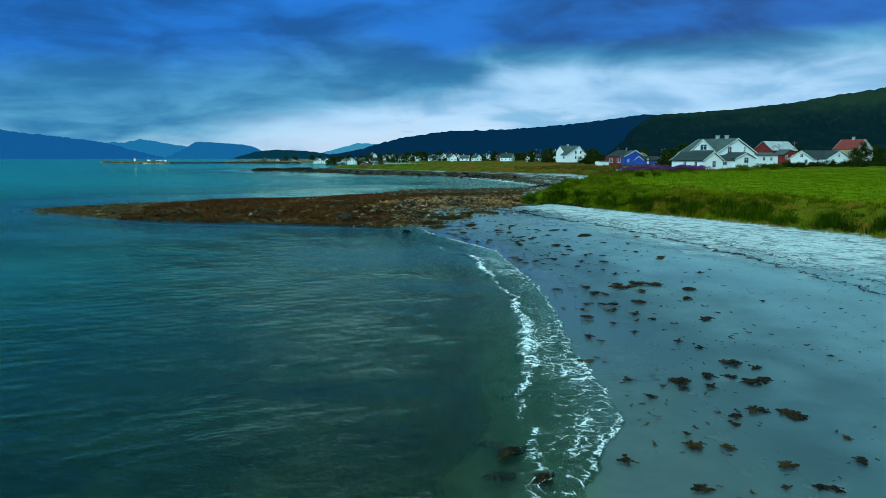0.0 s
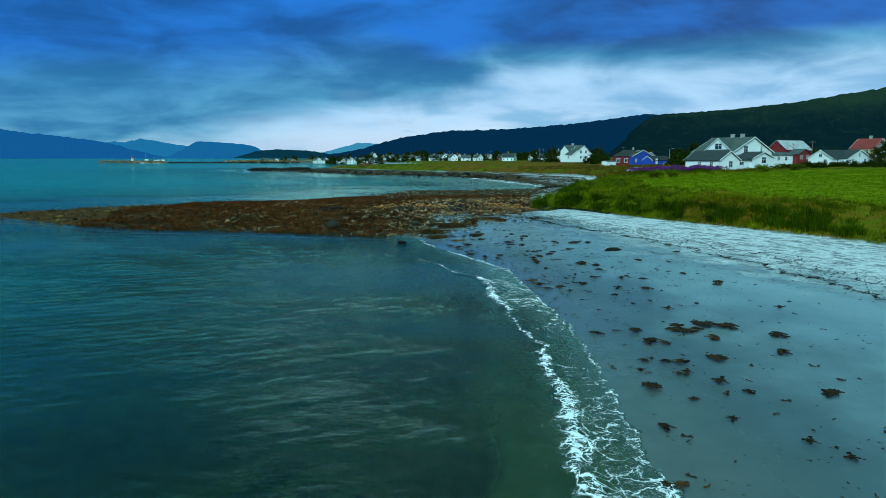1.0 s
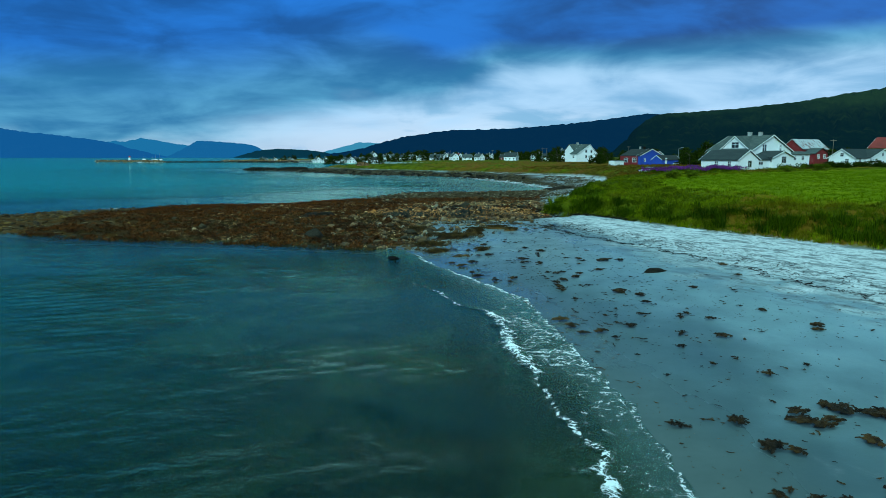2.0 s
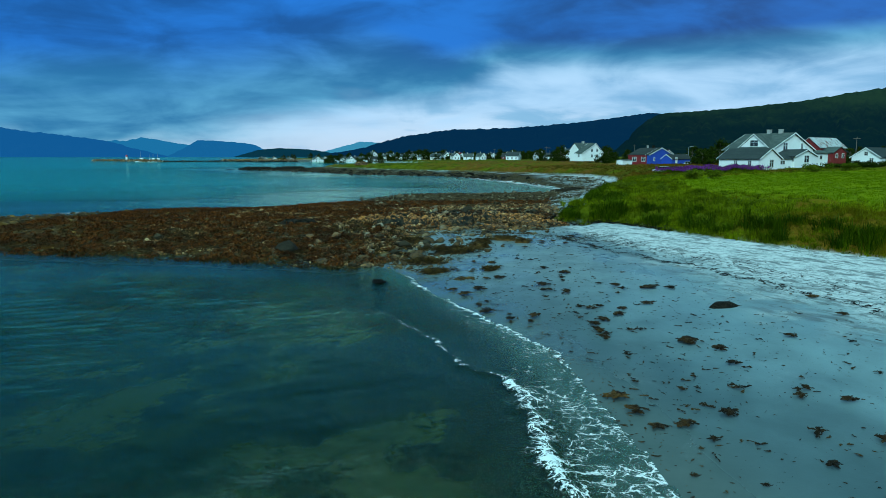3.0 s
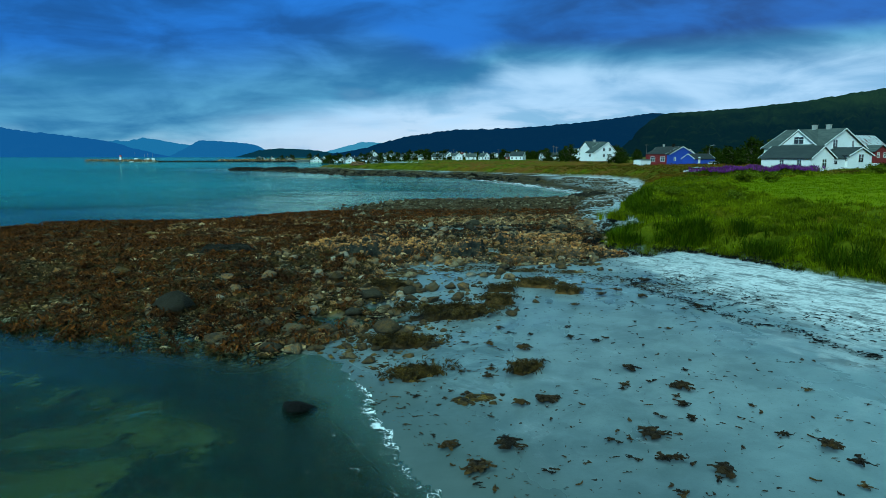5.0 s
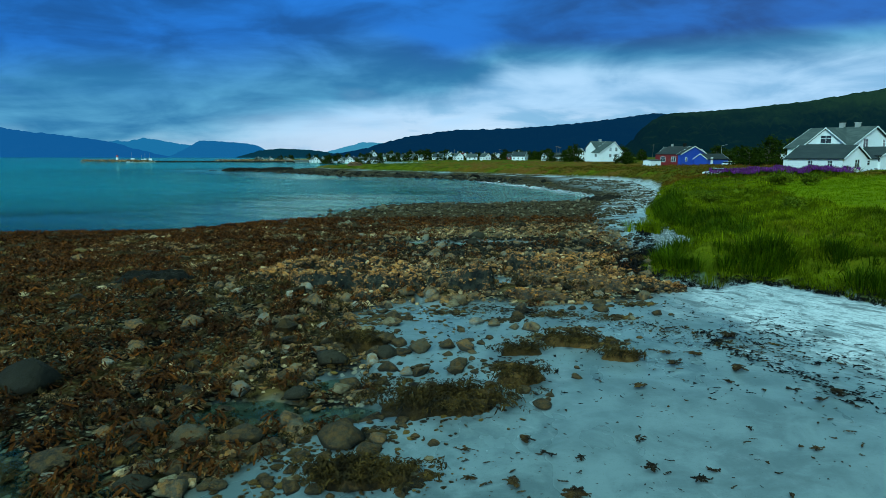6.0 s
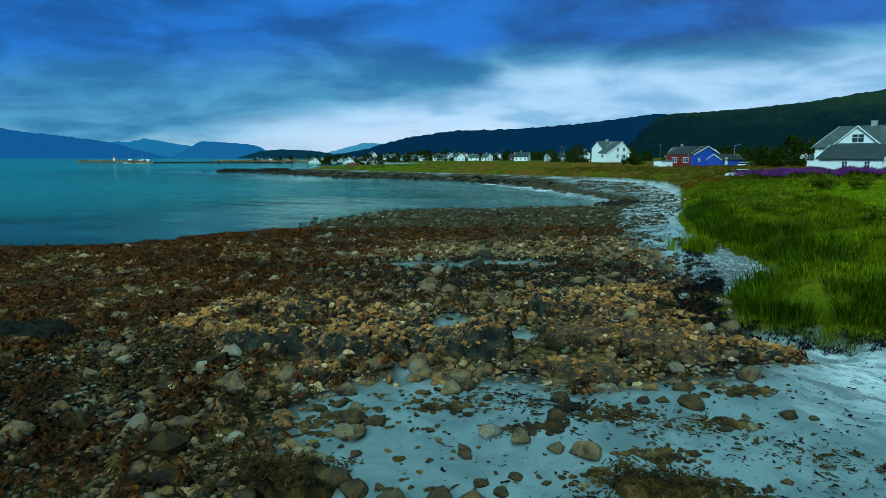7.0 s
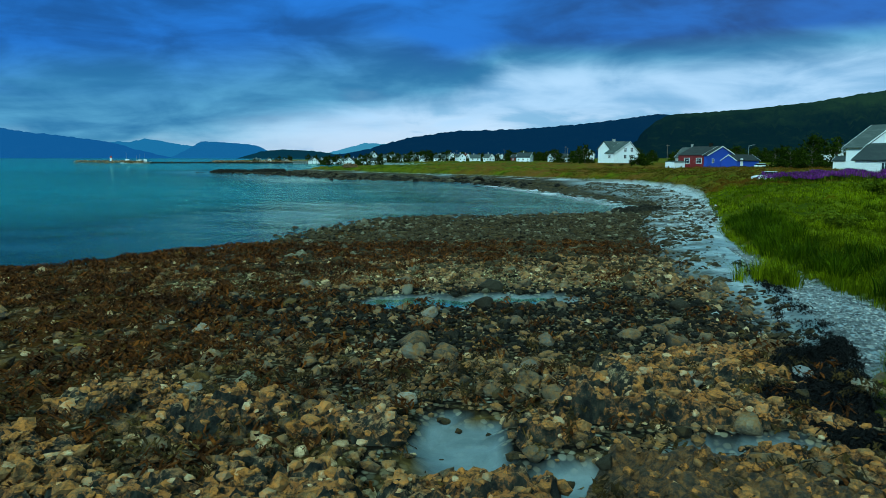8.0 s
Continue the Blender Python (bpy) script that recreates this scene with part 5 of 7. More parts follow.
# ---- poles ----
def pole(x, y, tall, label, lamp=False):
    e = plot("street_lamp" if lamp else "utility_pole", x, y, 0, label, "pole")
    part("post", tube(bmesh.new(), (0, 0, -0.5), (0, 0, tall), 0.10, 0.06, 8), METAL if lamp else WOOD_POLE, e)
    if lamp:
        part("arm", tube(bmesh.new(), (0, 0, tall), (1.3, 0, tall + 0.35), 0.06, 0.05, 6), METAL, e)
        part("lamp_head", box(bmesh.new(), 1.2, -0.15, tall + 0.28, 1.9, 0.15, tall + 0.42), METAL, e)
    else:
        part("crossarm", box(bmesh.new(), -0.9, -0.06, tall - 0.6, 0.9, 0.06, tall - 0.45), WOOD_POLE, e)


pole(108, 206, 8, "weathered wooden utility pole")
pole(97, 296, 6.5, "grey street lamp beside the road", True)
pole(128, 300, 6.5, "grey street lamp beside the road", True)
for px, py in ((8, 600), (41, 560), (70, 470), (60, 420), (108, 410), (-30, 690), (140, 330)):
    pole(px, py, 9, "weathered wooden utility pole in the village")


# ---- parked cars ----
def car(x, y, turn, label):
    e = plot("car", x, y, turn, label, "car")
    bm = bmesh.new()
    rows = []
    for xx, low, top, hw in ((-2.1, 0.45, 0.85, 0.7), (-1.9, 0.3, 1.0, 0.84), (0.9, 0.3, 0.98, 0.86), (1.9, 0.32, 0.8, 0.8), (2.1, 0.45, 0.65, 0.65)):
        rows.append([bm.verts.new((xx, s * hw, z)) for s, z in ((-1, low), (-1, top), (1, top), (1, low))])
    for a, b in zip(rows, rows[1:]):
        for i in range(4):
            bm.faces.new((a[i], a[(i + 1) % 4], b[(i + 1) % 4], b[i]))
    bm.faces.new(rows[0]), bm.faces.new(rows[-1][::-1])
    bmesh.ops.recalc_face_normals(bm, faces=bm.faces)
    body = part("body", bm, CAR_WHITE, e)
    bm = bmesh.new()
    rings = [[bm.verts.new((xx, s * hw, z)) for xx, s, hw in ((x0, -1, h), (x1, -1, h), (x1, 1, h), (x0, 1, h))] for x0, x1, h, z in ((-1.8, 1.1, 0.80, 0.97), (-1.4, 0.35, 0.62, 1.45))]
    for i in range(4):
        bm.faces.new((rings[0][i], rings[0][(i + 1) % 4], rings[1][(i + 1) % 4], rings[1][i]))
    bm.faces.new(rings[1])
    cabin = part("windows", bm, GLASS, e)
    part("roof_panel", box(bmesh.new(), -1.45, -0.64, 1.44, 0.4, 0.64, 1.49), CAR_WHITE, e)
    for wx0 in (-1.3, 1.3):
        for s in (-1, 1):
            wheel = part("tyre", tube(bmesh.new(), (wx0, s * 0.70, 0.32), (wx0, s * 0.88, 0.32), 0.32, 0.32, 14), TYRE, e)
            part("rim", tube(bmesh.new(), (wx0, s * 0.87, 0.32), (wx0, s * 0.895, 0.32), 0.19, 0.17, 10), METAL, wheel)


car(50.5, 184, 150, "white parked car beyond the purple flowers")
car(84, 258, 20, "white parked car beside the meadow track")


# ---- shore stones: the rocky reef ----
r = np.random.default_rng(11)
shapes = [stone_shape(r, 2) for _ in range(10)]
rough_shapes = [stone_shape(r, 1) for _ in range(8)]


def spots_in(poly, count, x0, x1, y0, y1, rr, keep=None):
    x, y = rr.uniform(x0, x1, count), rr.uniform(y0, y1, count)
    ok = signed(x, y, poly) > 0
    if keep is not None:
        ok &= rr.uniform(0, 1, count) < keep(x, y)
    x, y = x[ok], y[ok]
    return np.column_stack([x, y, terrain(x, y)[0]])


EDGE_STRIP = np.array([(10.6, 91.4), (12.6, 89.2), (15.8, 87.9), (18.2, 82.3), (18.9, 82.8), (16.5, 88.9), (13.3, 90.3), (11.4, 91.9)])
WRACK_STRIP = np.array([(9.4, 92.6), (11.0, 91.4), (11.4, 95), (12.9, 97.8), (14.3, 102), (15.4, 106.5), (16.4, 110.5), (17.4, 116), (16.4, 115), (15.2, 109), (13.7, 104.5), (12.4, 101), (10.4, 97.8), (9.0, 95.5)])
WET = np.array([(-9, 103), (-2, 101), (5, 100), (10.5, 99), (13, 104), (12, 110), (4, 111), (-5, 110.5), (-10, 108)], float)
reef_ob = tagged(new("rocky_reef"), "low rocky reef of weed-covered stones running into the sea", "reef", kind="structure")
near = spots_in(REEF, 54000, -26, 18, 72, 122, r, lambda x, y: (1 - 0.6 * smooth(signed(x, y, WET), -0.5, 1.0)) * (0.35 + 0.65 * (wobble(x, y, 3.0, 1.0) > -0.2)) * (pool_mask(x, y) < -0.1) * (1 - 0.7 * smooth(x, -3, -9)) * (1 - smooth(signed(x, y, WRACK_STRIP), -0.4, 0.2)))
sizes = np.clip(np.exp(r.normal(-1.85, 0.62, len(near))), 0.06, 0.85)
order = np.argsort(-(sizes * (near[:, 1] < 112) * (np.abs(near[:, 0] - 1) < 13)))
single, rest = order[:260], order[260:]
stone_meshes = []
weedy_meshes = [fast_mesh("stone", co, fs, WEEDY_STONE, True) for co, fs in shapes]
for co, fs in shapes:
    stone_meshes.append(fast_mesh("stone", co, fs, STONE_EACH, True))
me = scatter_mesh("stone_cover", rough_shapes, near[rest] + np.array([0, 0, 0.03]), sizes[rest], r, STONE)
ob = tagged(new("stone_cover", me), "grey and brown shore stones of all sizes", kind="stuff")
ob.parent = reef_ob
far_stones = np.vstack([spots_in(REEF, 14000, -14, 30, 116, 170, r), spots_in(REEF, 5000, -62, 28, 74, 190, r), spots_in(FAR_REEF, 9000, -115, 34, 165, 400, r)])
me = scatter_mesh("far_stone_cover", rough_shapes, far_stones, np.clip(np.exp(r.normal(-1.15, 0.5, len(far_stones))), 0.15, 1.2), r, OUTER_STONE)
ob = tagged(new("far_stone_cover", me), "dark wet stones of the outer reef", kind="stuff")
ob.parent = reef_ob


lumps = spots_in(REEF, 4200, -62, -4, 72, 126, r, lambda x, y: 0.35 + 0.65 * (wobble(x, y, 3.0, 7.0) > 0.1))
me = scatter_mesh("weedy_lump_cover", rough_shapes, lumps, np.clip(np.exp(r.normal(-0.85, 0.45, len(lumps))), 0.2, 1.3), r, WEED_LUMP, flat=0.8)
ob = tagged(new("weedy_lump_cover", me), "dark weed-covered rocks of the reef", kind="stuff")
ob.parent = reef_ob


head = spots_in(FAR_REEF, 3600, -118, 34, 230, 402, r)
me = scatter_mesh("headland_rock_cover", rough_shapes, head, np.clip(np.exp(r.normal(0.15, 0.5, len(head))), 0.5, 3.4), r, DARK_ROCK, flat=0.75)
ob = tagged(new("headland_rock_cover", me), "dark rocks along the low headland", kind="stuff")
ob.parent = reef_ob


# rockweed: limp tangles over the stones
def tangle(rr, strands=13, long=0.30):
    vs, fs = [], []
    for _ in range(strands):
        a, p = rr.uniform(0, math.tau), np.array([0, 0, 0.16 + rr.uniform(0, 0.08)])
        wd = rr.uniform(0.014, 0.032)
        d = np.array([math.cos(a), math.sin(a), 0])
        side = np.array([-d[1], d[0], 0]) * wd
        p = p + np.array([rr.normal() * 0.15, rr.normal() * 0.15, 0])
        for k in range(3):
            b = len(vs)
            vs += [p - side, p + side]
            if k:
                fs.append([b - 2, b - 1, b + 1, b])
            turn = rr.normal() * 0.5
            d = np.array([d[0] * math.cos(turn) - d[1] * math.sin(turn), d[0] * math.sin(turn) + d[1] * math.cos(turn), 0])
            side = np.array([-d[1], d[0], rr.normal() * 0.4]) * wd * (1 - 0.2 * k)
            p = p + d * long / 3.2 + np.array([0, 0, -0.055 + rr.normal() * 0.012])
    return np.array(vs), np.array(fs)


tangles = [tangle(r) for _ in range(6)]
weedy = spots_in(REEF, 12500, -40, 16, 72, 130, r, lambda x, y: (pool_mask(x, y) < -0.2) * (0.12 + 0.88 * np.clip(smooth(x, 2, -10) * (wobble(x, y, 4.0, 6.0) > -0.3) + 0.8 * smooth(y + 7 * wobble(x, y, 6.0, 2.5), 114, 130), 0, 1)))
me = scatter_mesh("rockweed", tangles, weedy + np.array([0, 0, 0.05]), r.uniform(0.8, 1.5, len(weedy)), r, RUSTWEED, lean=0.1)
tagged(new("rockweed", me), "rust-brown rockweed draped over reef stones", "seaweed", kind="stuff")
brown = spots_in(REEF, 11000, -34, 12, 70, 118, r, lambda x, y: (pool_mask(x, y) < -0.2) * (0.15 + 0.85 * smooth(x, 3, -4) * smooth(y, 95, 88) * (wobble(x, y, 2.4, 9.0) > -0.35)))
me = scatter_mesh("bladderwrack", tangles, brown + np.array([0, 0, 0.05]), r.uniform(0.5, 1.0, len(brown)), r, WRACK, lean=0.1)
tagged(new("bladderwrack", me), "olive-brown bladderwrack between the stones", "seaweed", kind="stuff")
black = np.vstack([spots_in(WRACK_STRIP, 3000, 8, 18, 90, 116, r), spots_in(WRACK_STRIP, 5000, 8, 14, 90, 100, r), spots_in(EDGE_STRIP, 2600, 10, 20, 81, 93, r)])
me = scatter_mesh("wrack_bank", tangles, black + np.array([0, 0, -0.02]), r.uniform(0.45, 0.85, len(black)), r, BLACKWEED, lean=0.1)
tagged(new("wrack_bank", me), "black rotting wrack piled along the grass edge", "seaweed", kind="stuff")
GRAVEL = np.array([(12.6, 96.8), (16.8, 99.4), (17.8, 103.4), (18.0, 106.4), (18.1, 110), (18.4, 115), (19.8, 121), (18.9, 121.5), (17.4, 115), (16.6, 111), (15.6, 107.5), (14.6, 103.5), (13.4, 99.8)])
peb = spots_in(GRAVEL, 30000, 12, 21, 93, 125, r)
small = [stone_shape(r, 1, 0.8) for _ in range(5)]
me = scatter_mesh("gravel_bank", small, peb, r.uniform(0.07, 0.20, len(peb)), r, PEBBLE)
tagged(new("gravel_bank", me), "pale grey gravel bank below the grass", "gravel", kind="stuff")
WHITE_ROCKS = UPPER_STONES
pale = spots_in(WHITE_ROCKS, 20000, 10, 45, 96, 240, r)
murk = spots_in(WHITE_ROCKS, 46000, 10, 45, 96, 240, r, lambda x, y: (wobble(x, y * 0.6, 2.6, 8.0) > -0.15) * (1 - 0.5 * smooth(signed(x, y, TURF), -4, -1)))
me = scatter_mesh("shingle", small, murk, np.clip(np.exp(r.normal(-1.5, 0.55, len(murk))), 0.1, 0.9), r, OUTER_STONE)
tagged(new("shingle", me), "dark wet stones strewn on the upper shore", "stones", kind="stuff")
pale = pale[wobble(pale[:, 0], pale[:, 1], 3.0, 4.4) > -0.25]
me = scatter_mesh("pale_stones", small, pale, np.clip(np.exp(r.normal(-1.7, 0.5, len(pale))), 0.08, 0.6), r, PEBBLE)
tagged(new("pale_stones", me), "pale stones strewn along the upper shore", "stones", kind="stuff")


# the pale gravel band and the dark wet band of the reef
BAND = np.array([(-16, 109), (-4, 112), (4, 112), (10, 110.5), (13, 113), (9, 118), (0, 119), (-10, 116)], float)
tan = spots_in(BAND, 16000, -17, 14, 108, 120, r)
me = scatter_mesh("olive_gravel", small, tan + np.array([0, 0, 0.03]), r.uniform(0.07, 0.17, len(tan)), r, OLIVE_PEBBLE)
ob = tagged(new("olive_gravel", me), "olive and tan gravel on the reef", kind="stuff")
ob.parent = reef_ob
wet = spots_in(WET, 12000, -11, 14, 98, 112, r, lambda x, y: (pool_mask(x, y) < -0.1) * (0.3 + 0.7 * (wobble(x, y, 2.0, 4.0) > -0.1)))
me = scatter_mesh("wet_stones", rough_shapes, wet + np.array([0, 0, 0.06]), np.clip(np.exp(r.normal(-1.7, 0.45, len(wet))), 0.1, 0.6), r, DARK_ROCK)
ob = tagged(new("wet_stones", me), "black wet stones round the tidal pool", kind="stuff")
ob.parent = reef_ob


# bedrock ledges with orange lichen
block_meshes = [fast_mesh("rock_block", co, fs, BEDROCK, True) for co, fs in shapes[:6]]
SLAB = make_rock("weedy_slab", (0.004, 0.004, 0.003), (0.070, 0.050, 0.026), lichen=(0.20, 0.085, 0.020), wetted=0.55, pale=None, spec=0.3)
dark_blocks = [fast_mesh("rock_block", co, fs, DARK_ROCK, True) for co, fs in shapes[6:]]


def rock_mass(name, rr, long, wide, tall, mat, step=0.075, shelf=0.15):
    """A craggy rock: steep rim, split and stepped top, worn by fractal noise."""
    nx, ny = min(96, max(10, int(long / step))), min(70, max(8, int(wide / step)))
    off = Vector(rr.uniform(0, 50, 3))
    tilt_x, tilt_y = rr.normal() * 0.16, rr.normal() * 0.22
    verts = []
    for v in np.linspace(-1, 1, ny + 1):
        for u in np.linspace(-1, 1, nx + 1):
            x, y = u * long / 2, v * wide / 2
            q = Vector((x, y, 0)) + off
            warp = noise.noise_vector(q * 0.9)
            ring = (abs(u) ** 3 + abs(v) ** 3) ** (1 / 3) * (1 + 0.28 * noise.noise(q * 1.1) + 0.14 * noise.noise(q * 3.1))
            gaps, cells = noise.voronoi(Vector((q.x * 1.0, q.y * 1.5, 0)) + warp * 0.5)
            crack = max(0.0, 0.16 - (gaps[1] - gaps[0])) / 0.16
            rise = 0.80 + 0.55 * noise.noise(q * 0.8) + 0.40 * noise.noise(cells[0] * 5.3) + tilt_x * u + tilt_y * v
            rise += 0.30 * (1 - abs(noise.noise(q * 2.2)) * 2) - 0.28 * crack
            h = 0.72 * tall * max(0.05, rise)
            h = 0.45 * h + 0.55 * (math.floor(h / shelf) + min(1.0, (h / shelf % 1) * 2.6)) * shelf
            h += 0.055 * noise.noise(q * 5.0) + 0.035 * noise.noise(q * 11.0)
            fall = min(1.0, max(0.0, (1.05 - ring) / 0.42))
            fall = fall * fall * (3 - 2 * fall)
            z = (h + 0.22) * fall - 0.22
            verts.append((x + 0.14 * warp.x + 0.05 * noise.noise(q * 7.0), y + 0.12 * warp.y + 0.05 * noise.noise(q * 7.0 + off), z))
    _, _, quads = sheet(np.arange(nx + 1), np.arange(ny + 1))
    return fast_mesh(name, np.array(verts), quads, mat)


def put_ledge(x, y, long, wide, tall, turn, seed, label, mat=None):
    rr = np.random.default_rng(seed)
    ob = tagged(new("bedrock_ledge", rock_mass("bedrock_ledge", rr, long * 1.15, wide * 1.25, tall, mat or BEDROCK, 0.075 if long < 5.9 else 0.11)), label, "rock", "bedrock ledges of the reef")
    ob.matrix_world = pose(x, y, height(x, y) - 0.02, 0, 0, turn)
    if mat in (None, SLAB):
        skin = np.array([v.co[:] for v in ob.data.vertices])
        skin = skin[skin[:, 2] > 0.05]
        pick = skin[rr.integers(len(skin), size=int((34 if mat is None else 16) * long * wide))]
        tops = scatter_mesh("crust", rough_shapes, pick, np.clip(np.exp(rr.normal(-1.75, 0.5, len(pick))), 0.08, 0.5), rr, CRUST_STONE)
        tagged(new("crust", tops), "tan and orange weathered lumps of rock", kind="stuff").parent = ob
    for k in range(int(3 + long * 1.4)):
        a = rr.uniform(0, math.tau)
        s = float(rr.uniform(0.16, 0.42)) * (1 if long < 6.5 else 2)
        block = new("rock_block", block_meshes[int(rr.integers(len(block_meshes)))] if mat is None else dark_blocks[int(rr.integers(len(dark_blocks)))])
        block.parent = ob
        block.matrix_basis = pose(math.cos(a) * long * 0.56, math.sin(a) * wide * 0.62, 0.06, *(float(b) for b in rr.uniform(-25, 25, 2)), float(rr.uniform(0, 360))) @ Matrix.Diagonal((s * 1.3, s, s * 0.9, 1))
    return ob


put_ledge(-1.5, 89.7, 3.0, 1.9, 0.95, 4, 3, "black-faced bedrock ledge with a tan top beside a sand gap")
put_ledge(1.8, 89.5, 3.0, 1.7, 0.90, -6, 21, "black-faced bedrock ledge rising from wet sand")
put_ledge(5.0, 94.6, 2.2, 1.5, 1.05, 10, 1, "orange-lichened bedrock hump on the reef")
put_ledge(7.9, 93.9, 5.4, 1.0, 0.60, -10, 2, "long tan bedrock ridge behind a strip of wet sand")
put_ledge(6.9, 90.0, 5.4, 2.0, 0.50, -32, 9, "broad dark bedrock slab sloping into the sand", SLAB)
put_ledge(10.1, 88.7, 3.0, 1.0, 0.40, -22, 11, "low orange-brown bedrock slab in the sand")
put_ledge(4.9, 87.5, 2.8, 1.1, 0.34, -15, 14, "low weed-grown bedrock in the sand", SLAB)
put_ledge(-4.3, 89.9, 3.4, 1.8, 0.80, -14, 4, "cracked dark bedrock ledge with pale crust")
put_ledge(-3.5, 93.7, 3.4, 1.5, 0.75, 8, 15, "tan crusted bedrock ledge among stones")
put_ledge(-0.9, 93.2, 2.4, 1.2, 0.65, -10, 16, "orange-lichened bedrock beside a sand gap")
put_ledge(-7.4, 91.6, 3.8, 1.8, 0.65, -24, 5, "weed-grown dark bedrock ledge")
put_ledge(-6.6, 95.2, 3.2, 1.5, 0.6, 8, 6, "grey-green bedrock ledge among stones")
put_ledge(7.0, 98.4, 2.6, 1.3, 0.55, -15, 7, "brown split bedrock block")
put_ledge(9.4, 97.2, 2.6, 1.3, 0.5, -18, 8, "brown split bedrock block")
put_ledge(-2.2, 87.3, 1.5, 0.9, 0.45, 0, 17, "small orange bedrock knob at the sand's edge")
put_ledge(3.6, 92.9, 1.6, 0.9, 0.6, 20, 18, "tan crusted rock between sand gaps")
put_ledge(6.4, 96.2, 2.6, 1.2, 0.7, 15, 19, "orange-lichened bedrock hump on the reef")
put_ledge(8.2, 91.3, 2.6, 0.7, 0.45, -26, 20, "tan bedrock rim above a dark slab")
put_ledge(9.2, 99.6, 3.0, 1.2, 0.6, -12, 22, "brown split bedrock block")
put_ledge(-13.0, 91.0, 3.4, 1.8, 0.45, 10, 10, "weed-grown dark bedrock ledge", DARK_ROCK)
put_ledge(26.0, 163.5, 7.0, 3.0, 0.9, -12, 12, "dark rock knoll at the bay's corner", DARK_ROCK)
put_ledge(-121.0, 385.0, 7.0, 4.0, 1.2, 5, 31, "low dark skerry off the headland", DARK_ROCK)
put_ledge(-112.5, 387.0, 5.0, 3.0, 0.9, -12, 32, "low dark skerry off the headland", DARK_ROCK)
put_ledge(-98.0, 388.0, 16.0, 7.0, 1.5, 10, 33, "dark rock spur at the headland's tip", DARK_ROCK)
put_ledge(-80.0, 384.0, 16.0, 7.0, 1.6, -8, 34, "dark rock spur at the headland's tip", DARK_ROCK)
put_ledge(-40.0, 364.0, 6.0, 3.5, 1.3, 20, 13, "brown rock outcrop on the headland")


# still water in the tidal pools
for k, (cx, cy, rx, ry) in enumerate(POOLS):
    ang = np.linspace(0, math.tau, 40, endpoint=False)
    rings = [np.column_stack([cx + rx * 1.15 * q * np.cos(ang), cy + ry * 1.15 * q * np.sin(ang), np.zeros(40)]) for q in (0.02, 0.5, 1.0)]
    v = np.concatenate(rings)
    rim = terrain(cx + rx * 1.1 * np.cos(ang), cy + ry * 1.1 * np.sin(ang))[0]
    v[:, 2] = float(np.quantile(rim, 0.25)) - 0.06
    i = np.arange(40)
    j = (i + 1) % 40
    f = np.concatenate([np.stack([i, j, j + 40, i + 40], 1), np.stack([i + 40, j + 40, j + 80, i + 80], 1)])
    me = fast_mesh("tidal_pool", v, f, STILL_WATER, True)
    attribute(me, "depth", np.full(len(v), 0.12)), attribute(me, "foam", np.zeros(len(v)))
    tagged(new("tidal_pool", me), "shallow tidal pool of still water in the reef", "water", kind="structure")


# weed and rubble on and round the ledges
lx, ly = r.uniform(-10, 12, 650), r.uniform(87.5, 98, 650)
ok = (signed(lx, ly, REEF) > 0) & (pool_mask(lx, ly) < -0.2) & (wobble(lx, ly, 1.6, 2.0) > 0.1)
lx, ly = lx[ok], ly[ok]
me = scatter_mesh("ledge_weed", tangles, np.column_stack([lx, ly, terrain(lx, ly)[0] + 0.25]), r.uniform(0.6, 1.1, len(lx)), r, WRACK, lean=0.2)
tagged(new("ledge_weed", me), "brown weed hanging on the bedrock ledges", "seaweed", kind="stuff")


# boulders that stand out
def boulder(x, y, size, tall, turn, kind, label, mat, sink=0.15):
    me = fast_mesh("boulder", shapes[kind][0] * np.array([1, 1, tall]), shapes[kind][1], mat, True)
    ob = tagged(new("boulder", me), label, "boulder", "boulders of the shore")
    ob.matrix_world = pose(x, y, height(x, y) + size * 0.37 * tall - sink * size, 0, 0, turn) @ Matrix.Diagonal((size, size, size, 1))
    return ob


boulder(-3.3, 67.2, 1.15, 0.65, 20, 3, "dark weed-covered boulder standing in the shallows", BLACKWEED)
boulder(-11.0, 78.2, 1.9, 0.9, 60, 1, "large grey-green boulder at the reef's edge", DARK_ROCK)
br = np.random.default_rng(5)
bm = bmesh.new()
for bx, by, bz in ((-0.85, 0, 0), (-0.75, -0.3, 0), (0, -0.5, 0), (0.8, -0.35, 0), (0.9, 0.1, 0), (0.3, 0.5, 0), (-0.5, 0.4, 0), (-0.62, 0.0, 0.30), (-0.1, -0.15, 0.40), (0.35, 0.1, 0.36), (0.62, -0.1, 0.22), (-0.3, 0.25, 0.33), (0.15, -0.38, 0.20), (-0.55, -0.25, 0.18)):
    bm.verts.new((bx + br.normal() * 0.03, by + br.normal() * 0.03, bz - 0.06))
bmesh.ops.convex_hull(bm, input=bm.verts[:])
bmesh.ops.bevel(bm, geom=bm.edges[:], offset=0.03, segments=1, affect="EDGES")
me = bpy.data.meshes.new("boulder")
bm.to_mesh(me), bm.free()
me.materials.append(DARK_ROCK)
tagged(new("boulder", me), "flat angular dark boulder half buried in the sand", "boulder", "boulders of the shore").matrix_world = pose(12.8, 58.6, height(12.8, 58.6) - 0.03, 0, 0, 8) @ Matrix.Diagonal((0.9, 0.9, 0.8, 1))
boulder(0.6, 105.3, 0.95, 0.9, 100, 3, "grey boulder beside the tidal pool", STONE_EACH)
